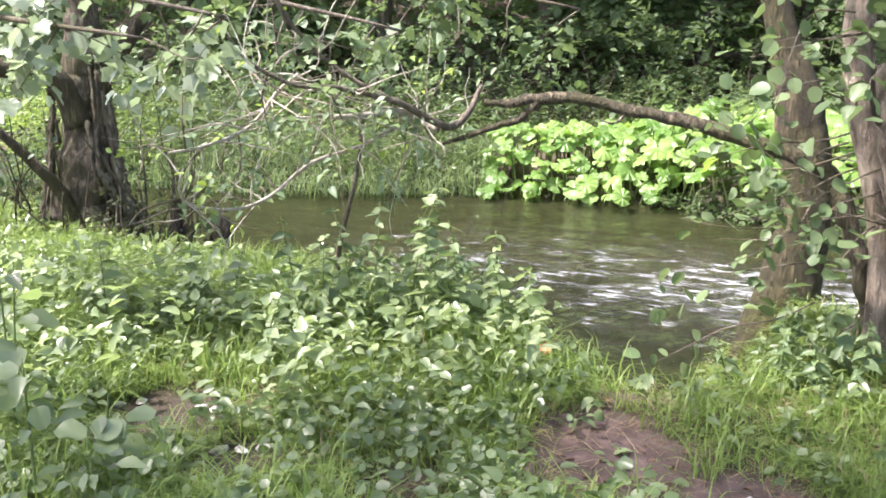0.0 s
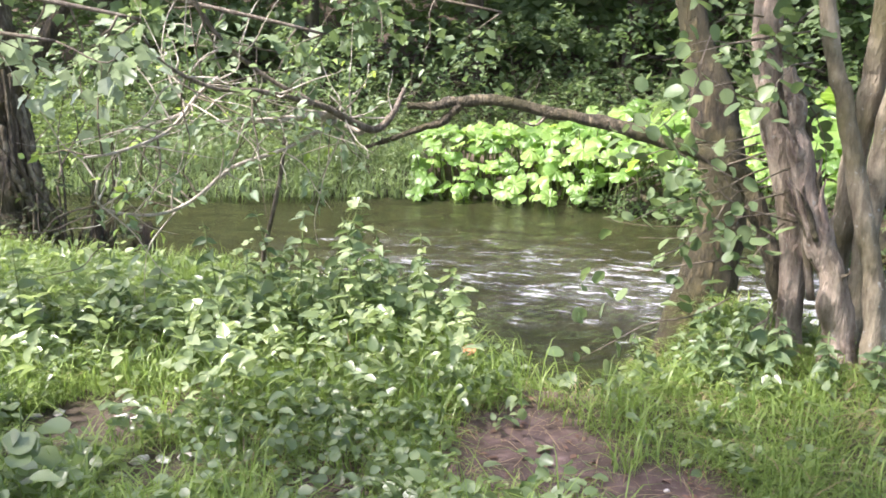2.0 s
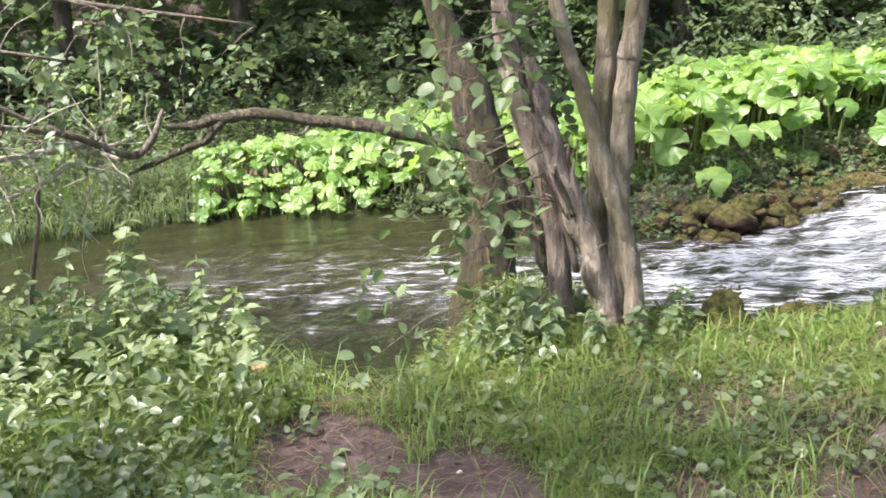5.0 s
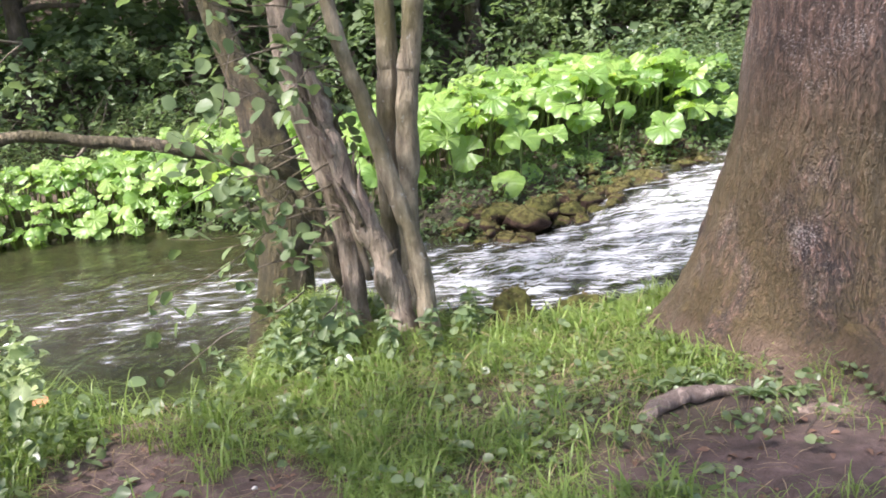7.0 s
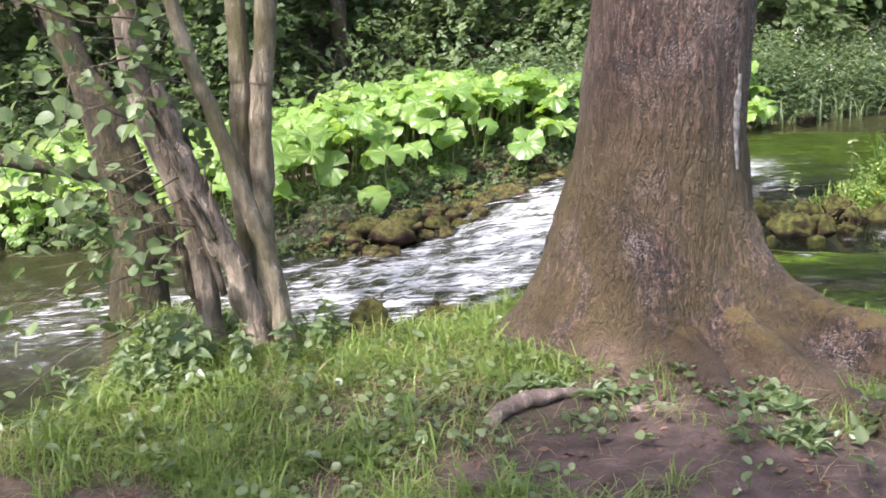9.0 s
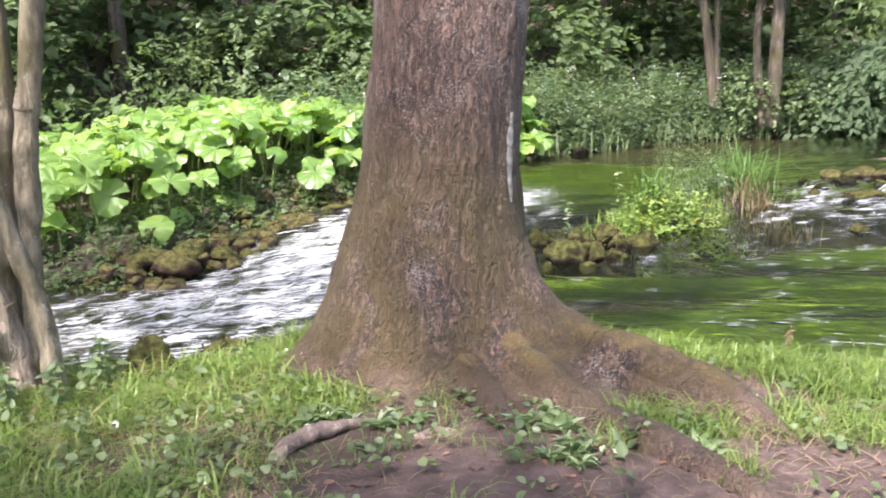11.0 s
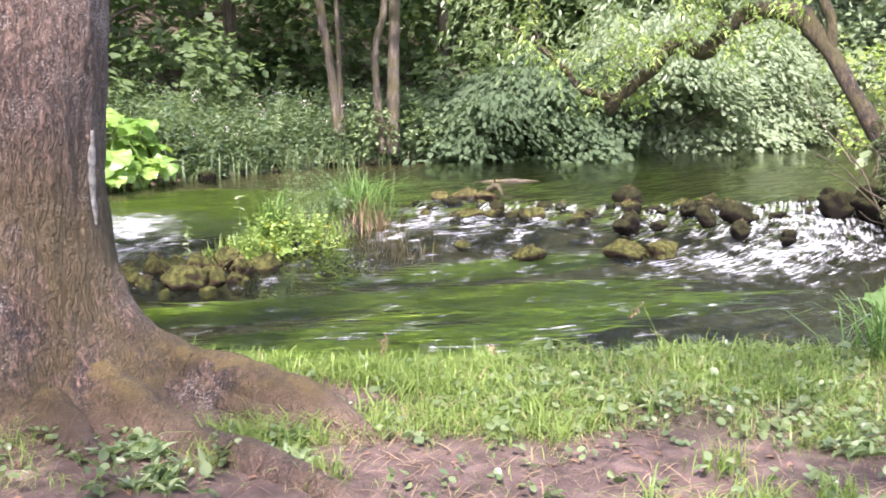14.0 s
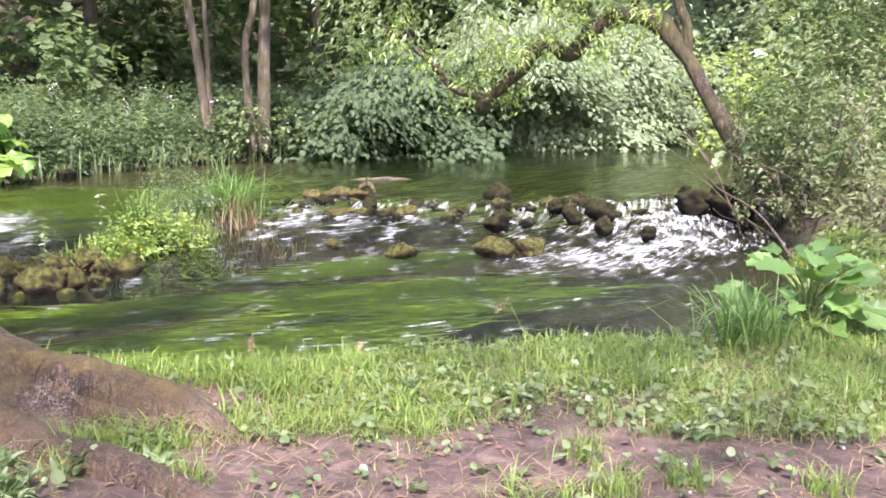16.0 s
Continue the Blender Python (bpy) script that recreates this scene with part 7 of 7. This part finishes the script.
dense_bush()
rng = np.random.default_rng(606)
shrub(16.2, -3.8, 1.4, 3.0, rng, LEAF_BUSH, OVATE, 0.09, 260, "tall green bush behind the weir")
shrub(18.6, -4.6, 1.6, 3.0, rng, LEAF_HERB, SIMPLE, 0.12, 260, "sunlit green bush beyond the arching tree")
shrub(10.6, -3.3, 0.9, 1.5, rng, LEAF_OLIVE, OVATE, 0.07, 260, "low dark twiggy bush on the bank below the weir")
shrub(9.1, -3.3, 0.8, 1.0, rng, LEAF_OLIVE, OVATE, 0.07, 200, "low dark twiggy bush on the bank below the weir")
shrub(18.6, -2.75, 0.85, 2.7, rng, LEAF_LIME, OVATE, 0.11, 170, "bright yellow-green shoots hanging by the bent trunk")
shrub(22.0, -5.6, 1.8, 3.2, rng, LEAF_HERB, SIMPLE, 0.14, 260, "bright green bush far up the stream")
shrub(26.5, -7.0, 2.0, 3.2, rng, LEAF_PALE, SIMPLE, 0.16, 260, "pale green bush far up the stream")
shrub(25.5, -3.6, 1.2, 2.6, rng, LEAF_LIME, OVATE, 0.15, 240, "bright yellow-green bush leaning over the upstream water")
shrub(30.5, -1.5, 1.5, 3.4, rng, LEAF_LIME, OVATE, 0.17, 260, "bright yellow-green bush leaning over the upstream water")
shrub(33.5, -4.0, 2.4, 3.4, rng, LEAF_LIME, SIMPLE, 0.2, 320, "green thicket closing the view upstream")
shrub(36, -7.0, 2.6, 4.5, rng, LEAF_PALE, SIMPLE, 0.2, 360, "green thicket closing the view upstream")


def burdock():
    r_ = np.random.default_rng(12)
    x, y = 6.4, -1.72
    z = gz(x, y)
    t = thing("burdock", (x, y, z), "large burdock with broad jagged leaves on the grassy bank", "plant")
    shapes = []
    for k in range(4):
        v, f = rounded_leaf(0.62 + 0.06 * k, 27, 0.07, 0.22)
        v = v + np.stack([0 * v[:, 0], 0 * v[:, 0], 0.05 * np.sin(9 * v[:, 1] + k) * np.abs(v[:, 0])], -1)
        me = fast_mesh("leaf", *leaves((v, f), np.zeros((1, 3)), np.array([[0, 1.0, 0]]), 1.0, np.array([[0, 0, 1.0]]), r_))
        me.materials.append(LEAF_DEEP)
        shapes.append(me)
    for k in range(46):
        a = r_.uniform(0, 6.28)
        h = r_.uniform(0.06, 0.55)
        rr = r_.uniform(0.03, 0.34)
        tip = np.array([x + rr * math.cos(a), y + rr * math.sin(a), z + h])
        part("stalk", tube([(x, y, z, 0.012), (x + rr * 0.4 * math.cos(a), y + rr * 0.4 * math.sin(a), z + h * 0.7, 0.009), (*tip, 0.005)], 7, 5, 0.05, k), STEM, t)
        leaf_object(t, shapes[k % 4], tip, (math.cos(a), math.sin(a), r_.uniform(-0.3, 0.7)), (-0.6 + r_.normal() * 0.3, r_.normal() * 0.35, 1), r_.uniform(0.15, 0.3))


burdock()
tuft(6.25, -1.2, 0.26, 190, 0.2, 0.52, rng, "tall fine grass tuft at the bank's edge", LEAF_BUSH, 0.0024, 1.0)
tuft(0.88, 4.62, 0.16, 200, 0.12, 0.3, rng, "dry grass tuft on the lip of the landing", STRAW, 0.004, 1.2)
tuft(0.62, 4.72, 0.2, 260, 0.14, 0.34, rng, "green grass tuft on the lip of the landing", GRASS, 0.004, 1.2)
# the clump's shade on this grass is put into its darker leaf material
tuft(0.12, 5.6, 0.4, 560, 0.2, 0.5, rng, "long grass over the landing's edge, its shade put into a dark colour", LEAF_FOREST, 0.004, 1.2)
for x, y in [(3.72, -0.72), (3.75, -1.25), (3.35, 1.2), (3.45, -1.55), (3.9, -0.3), (3.6, -0.45)]:
    tuft(x, y, 0.1, 90, 0.06, 0.17, rng, "small grass tuft standing on the trodden path", GRASS, 0.003, 0.9)


def seed_head(x, y, h, lean, rng):
    z = gz(x, y)
    t = thing("meadow_grass", (x, y, z), "single tall grass stem with a drooping pale seed head", "grass", "seed heads")
    pts = [(x, y, z - 0.02, 0.003), (x + lean[0] * 0.3, y + lean[1] * 0.3, z + h * 0.6, 0.0025), (x + lean[0], y + lean[1], z + h, 0.0018)]
    part("stem", tube(pts, 8, 4, 0.02, 1), GRASS, t)
    n_ = 40
    k = rng.random(n_)
    p = np.array(pts[2][:3]) + np.stack([lean[0] * 0.5 * k, lean[1] * 0.5 * k, 0.02 - 0.09 * k * k], -1) + rng.normal(size=(n_, 3)) * 0.006
    part("seed_head", leaves(LANCE, p, rng.normal(size=(n_, 3)) + np.array([lean[0] * 8, lean[1] * 8, -0.5]), 0.035, None, rng), STRAW, t, "pale feathery seed head")


for x, y, h, lean in [(5.7, 0.05, 0.55, (0.03, 0.15)), (6.5, -1.3, 0.7, (0.0, -0.05)), (6.45, -1.45, 0.68, (0.02, 0.03)), (4.85, 2.3, 0.4, (0.0, 0.05)), (5.05, 1.6, 0.45, (0, 0.03)), (5.3, 1.1, 0.42, (0, -0.04)), (4.25, 4.2, 0.5, (0.05, -0.03))]:
    seed_head(x, y, h, lean, rng)

# ---- broad-leaved plants at the foot of the old tree, and the bleached root ----
LONG_LEAF = []
for k in range(4):
    r_ = np.random.default_rng(930 + k)
    me = fast_mesh("long_leaf", *leaves((TOOTHED[0] * np.array([0.62, 1.0, 1.9]), TOOTHED[1]), np.zeros((1, 3)), np.array([[0, 1.0, 0.0]]), 1.0, np.array([[0, 0, 1.0]]), r_))
    me.materials.append((LEAF_HERB, LEAF_HERB, LEAF_BUSH, LEAF_PALE)[k])
    LONG_LEAF.append(me)


def rosette(x, y, r, n, rng, label, leaf=0.078, group="plantain rosettes"):
    """A few crowns of long leaves side by side, each spreading from its own root."""
    t = thing("rosette", (x, y, gz(x, y)), label, "plant", group)
    for c in range(max(4, n // 2)):
        a, q = rng.uniform(0, 6.28), rng.uniform(0.0, 1) * r
        cx, cy = x + q * math.cos(a), y + q * math.sin(a)
        cz, grow = gz(cx, cy) + 0.012, rng.uniform(0.75, 1.25)
        for k in range(8):
            w = 6.28 * k / 8 + rng.normal() * 0.35
            leaf_object(t, LONG_LEAF[int(rng.integers(0, 4))], (cx + 0.01 * math.cos(w), cy + 0.01 * math.sin(w), cz), (math.cos(w), math.sin(w), rng.uniform(0.15, 1.1)), (rng.normal() * 0.2, rng.normal() * 0.2, 1), leaf * grow * rng.uniform(0.65, 1.2))
    return t


for x, y, r, n in [(3.45, 2.75, 0.25, 22), (3.2, 2.9, 0.22, 18), (3.62, 2.6, 0.18, 14), (3.05, 1.84, 0.14, 14), (3.46, 1.5, 0.16, 16), (3.38, 2.08, 0.18, 20), (3.25, 2.25, 0.15, 12), (3.95, 1.85, 0.2, 20), (4.1, 1.7, 0.15, 14), (3.8, 1.6, 0.18, 14), (2.75, 3.0, 0.2, 14), (2.9, 2.7, 0.18, 12),
                   (3.1, 3.35, 0.22, 18), (2.95, 3.6, 0.25, 18), (3.3, 3.7, 0.2, 14), (1.9, 3.05, 0.2, 10), (1.2, 3.6, 0.2, 10), (4.6, 0.1, 0.2, 14), (5.0, -0.6, 0.25, 16), (5.6, -0.9, 0.25, 16), (4.4, -0.9, 0.2, 12), (4.9, 0.5, 0.2, 12), (6.0, -1.6, 0.3, 18), (5.2, -1.5, 0.3, 18)]:
    rosette(x, y, r, n, rng, "low green broad-leaved weeds in the trodden grass")
log = thing("bleached_root", (2.65, 2.92, 0), "bleached broken root lying bare on the path's edge", "deadwood")
part("wood", tube(knots([(2.33, 2.83, 0.0, 0.028), (2.43, 2.84, 0.03, 0.036), (2.56, 2.84, 0.045, 0.035), (2.7, 2.81, 0.045, 0.03), (2.84, 2.77, 0.025, 0.024), (2.98, 2.76, -0.03, 0.018)], 0.16, 9), 60, 16, 0.2, 71), DEADWOOD, log)
log = thing("bleached_root", (2.95, 2.45, 0), "small bare root end sticking out of the path", "deadwood")
part("wood", tube([(2.85, 2.5, -0.02, 0.03), (2.93, 2.44, 0.02, 0.032), (3.0, 2.36, 0.01, 0.028), (3.05, 2.3, -0.03, 0.02)], 12, 8, 0.2, 72), DEADWOOD, log)

# ---- straggling sapling with its tangle of bare twigs, and leaves that hang in from above ----
def straggler():
    r_ = np.random.default_rng(23)
    t = thing("straggly_sapling", (-0.95, 5.98, gz(-0.95, 5.98)), "straggly half-dead sapling with a tangle of pale bare twigs", "tree")
    part("stem", tube([(-0.95, 5.98, -0.15, 0.022), (-0.92, 5.89, 0.29, 0.017), (-0.86, 5.79, 0.52, 0.015), (-0.78, 5.7, 0.82, 0.013), (-0.72, 5.61, 1.19, 0.011)], 24, 7, 0.1, 1), TWIG, t)
    paths = [
        [(-0.04, 5.82, 1.34, 0.012), (-0.11, 5.71, 1.2, 0.02), (-0.21, 5.64, 1.11, 0.023), (-0.34, 5.55, 1.16, 0.022), (-0.52, 5.45, 1.26, 0.018), (-0.82, 5.23, 1.35, 0.014), (-1.03, 5.09, 1.37, 0.012), (-1.23, 4.93, 1.49, 0.009), (-1.3, 4.8, 1.62, 0.007)],
        [(-0.29, 5.62, 1.1, 0.024), (-0.4, 5.7, 1.14, 0.026), (-0.48, 5.7, 1.19, 0.025), (-0.66, 5.6, 1.18, 0.022), (-0.84, 5.42, 1.18, 0.016), (-0.95, 5.28, 1.2, 0.01)],
        [(-0.43, 5.7, 1.16, 0.014), (-0.74, 5.62, 1.0, 0.012), (-1.02, 5.51, 0.91, 0.011), (-1.22, 5.34, 0.75, 0.011), (-1.38, 5.18, 0.7, 0.009), (-1.57, 5.0, 0.75, 0.009), (-1.59, 4.86, 0.85, 0.007), (-1.53, 4.74, 0.98, 0.005)],
        [(-1.03, 5.2, 1.42, 0.011), (-1.16, 5.29, 1.32, 0.011), (-1.28, 5.11, 1.15, 0.009), (-1.47, 4.91, 1.07, 0.008), (-1.59, 4.72, 1.06, 0.005)],
        [(-1.3, 5.4, 2.4, 0.016), (-1.17, 5.44, 1.81, 0.012), (-1.04, 5.54, 1.6, 0.011), (-0.94, 5.63, 1.49, 0.013), (-0.74, 5.67, 1.35, 0.014), (-0.42, 5.6, 1.21, 0.016)]]
    for k, p in enumerate(paths):
        part("branch", tube(p, 40, 7, 0.14, k), PALE_TWIG if k in (1, 2, 3) else TWIG, t, "pale dead branch" if k in (1, 2, 3) else "")
    twigs = []
    for k in range(120):
        s_ = spline(paths[k % 5], 40)[:, :3]
        a = s_[int(r_.integers(3, 39))]
        w = r_.normal(size=3) * np.array([1, 0.5, 0.9])
        p = limb(a, w, r_.uniform(0.25, 0.85), 0.0055, r_, 0.26)
        twigs.append(p)
        part("twig", tube(p, 12, 4, 0.05, k), PALE_TWIG if k % 3 else TWIG, t)
    leafy_tips(twigs[::2], OVATE, 2, 0.075, LEAF_PALE, t, r_, 4, 0.14, "foliage", "small pale leaves")
    leafy_tips(twigs[1::6], OVATE, 2, 0.06, LEAF_LIME, t, r_, 3, 0.1, "foliage", "yellowing leaves")


straggler()


def hanging_boughs():
    """Leafy lower boughs of the ivy-clad tree and its neighbour, reaching down into the view."""
    r_ = np.random.default_rng(45)
    t = thing("sycamore", (-4.4, 5.6, gz(-4.4, 5.6)), "leafy sycamore whose pale lower boughs hang over the bank", "tree")
    part("trunk", tube([(-4.4, 5.6, -0.2, 0.14), (-4.4, 5.6, 1, 0.12), (-4.5, 5.7, 3, 0.1), (-5.1, 6.4, 5.5, 0.04)], 20, 10, 0.08, 3), BARK_GREY, t)
    boughs = [[(-4.35, 5.6, 2.6, 0.05), (-3.4, 5.4, 2.5, 0.035), (-2.4, 5.0, 1.95, 0.02), (-1.3, 4.8, 1.7, 0.008)],
              [(-4.35, 5.6, 2.3, 0.045), (-3.4, 5.2, 2.1, 0.03), (-2.6, 4.8, 1.75, 0.018), (-1.6, 4.5, 1.6, 0.007)],
              [(-4.3, 5.6, 3.0, 0.05), (-3.0, 5.8, 2.8, 0.035), (-1.8, 5.7, 2.0, 0.02), (-0.5, 5.5, 1.65, 0.008)],
              [(-4.3, 5.6, 3.2, 0.05), (-2.6, 6.2, 2.7, 0.035), (-0.8, 6.5, 2.1, 0.02), (0.6, 6.3, 1.8, 0.008)]]
    tw = []
    for k, b in enumerate(boughs):
        part("bough", tube(b, 24, 7, 0.1, k), TWIG, t)
        s_ = spline(b, 30)[:, :3]
        for q in range(16):
            a = s_[int(r_.integers(13, 30))]
            p = limb(a, (r_.normal() * 0.6, r_.normal() * 0.6, -r_.uniform(0.1, 0.8)), r_.uniform(0.25, 0.6), 0.006, r_, 0.3)
            tw.append(p)
            part("twig", tube(p, 10, 4, 0.05, q), TWIG, t)
    leafy_tips(tw[:32], MAPLE, 3, 0.08, LEAF_SKYLIT, t, r_, 5, 0.2, "foliage", "lobed leaves with the caught skylight put into a pale colour", 0.9)
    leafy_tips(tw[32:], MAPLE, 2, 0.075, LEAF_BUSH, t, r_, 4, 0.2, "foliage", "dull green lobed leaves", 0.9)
    part("crown", crown((-5.2, 6.6, 5.6), (0.9, 0.9, 0.8), 50, LOBED, 0.13, 8, 0.5, rng=r_), LEAF_PALE, t)


hanging_boughs()


def sapling(x, y, h, rng, n=16, leaf=0.1, label="young sycamore seedling with broad soft leaves", mat_=None):
    z = gz(x, y)
    t = thing("seedling", (x, y, z), label, "plant", "seedlings")
    top = (x + rng.normal() * 0.06, y + rng.normal() * 0.06, z + h)
    part("stem", tube([(x, y, z - 0.03, 0.007), ((x + top[0]) / 2, (y + top[1]) / 2, z + h * 0.5, 0.005), (*top, 0.003)], 8, 5, 0.05, 1), STEM, t)
    for k in range(n):
        f = rng.uniform(0.25, 1)
        a = rng.uniform(0, 6.28)
        me = fast_mesh("leaf", *leaves(ROUND if k % 2 else OVATE, np.zeros((1, 3)), np.array([[0, 1.0, 0]]), 1.0, np.array([[0, 0, 1.0]]), rng))
        me.materials.append(mat_ or LEAF_HERB)
        p = (x + (top[0] - x) * f + 0.08 * math.cos(a), y + (top[1] - y) * f + 0.08 * math.sin(a), z + h * f)
        leaf_object(t, me, p, (math.cos(a), math.sin(a), rng.uniform(-0.6, 0.2)), (rng.normal() * 0.3, -0.3, 1), leaf * rng.uniform(0.7, 1.2))


for x, y, h in [(-1.55, 3.0, 0.6), (-1.75, 3.2, 0.75), (-1.45, 3.3, 0.4), (-1.9, 3.6, 0.8), (-1.3, 2.9, 0.3), (-2.1, 4.0, 0.7)]:
    sapling(x, y, h, rng)
DEAD_ORANGE = leaf_mat("orange_dead_leaf", (0.42, 0.2, 0.08), (0.62, 0.34, 0.16), (0.5, 0.28, 0.1), 0.2, 0.6)
tagged(part("fallen_leaf", leaves(rounded_leaf(0.8, 13, 0.05), np.array([[0.2, 4.5, gz(0.2, 4.5) + 0.13]]), np.array([[0.7, -0.2, 0.35]]), 0.075, np.array([[-0.2, -0.9, 0.6]]), np.random.default_rng(3)), DEAD_ORANGE), "single orange-brown dead leaf caught in the herbs", "leaf")
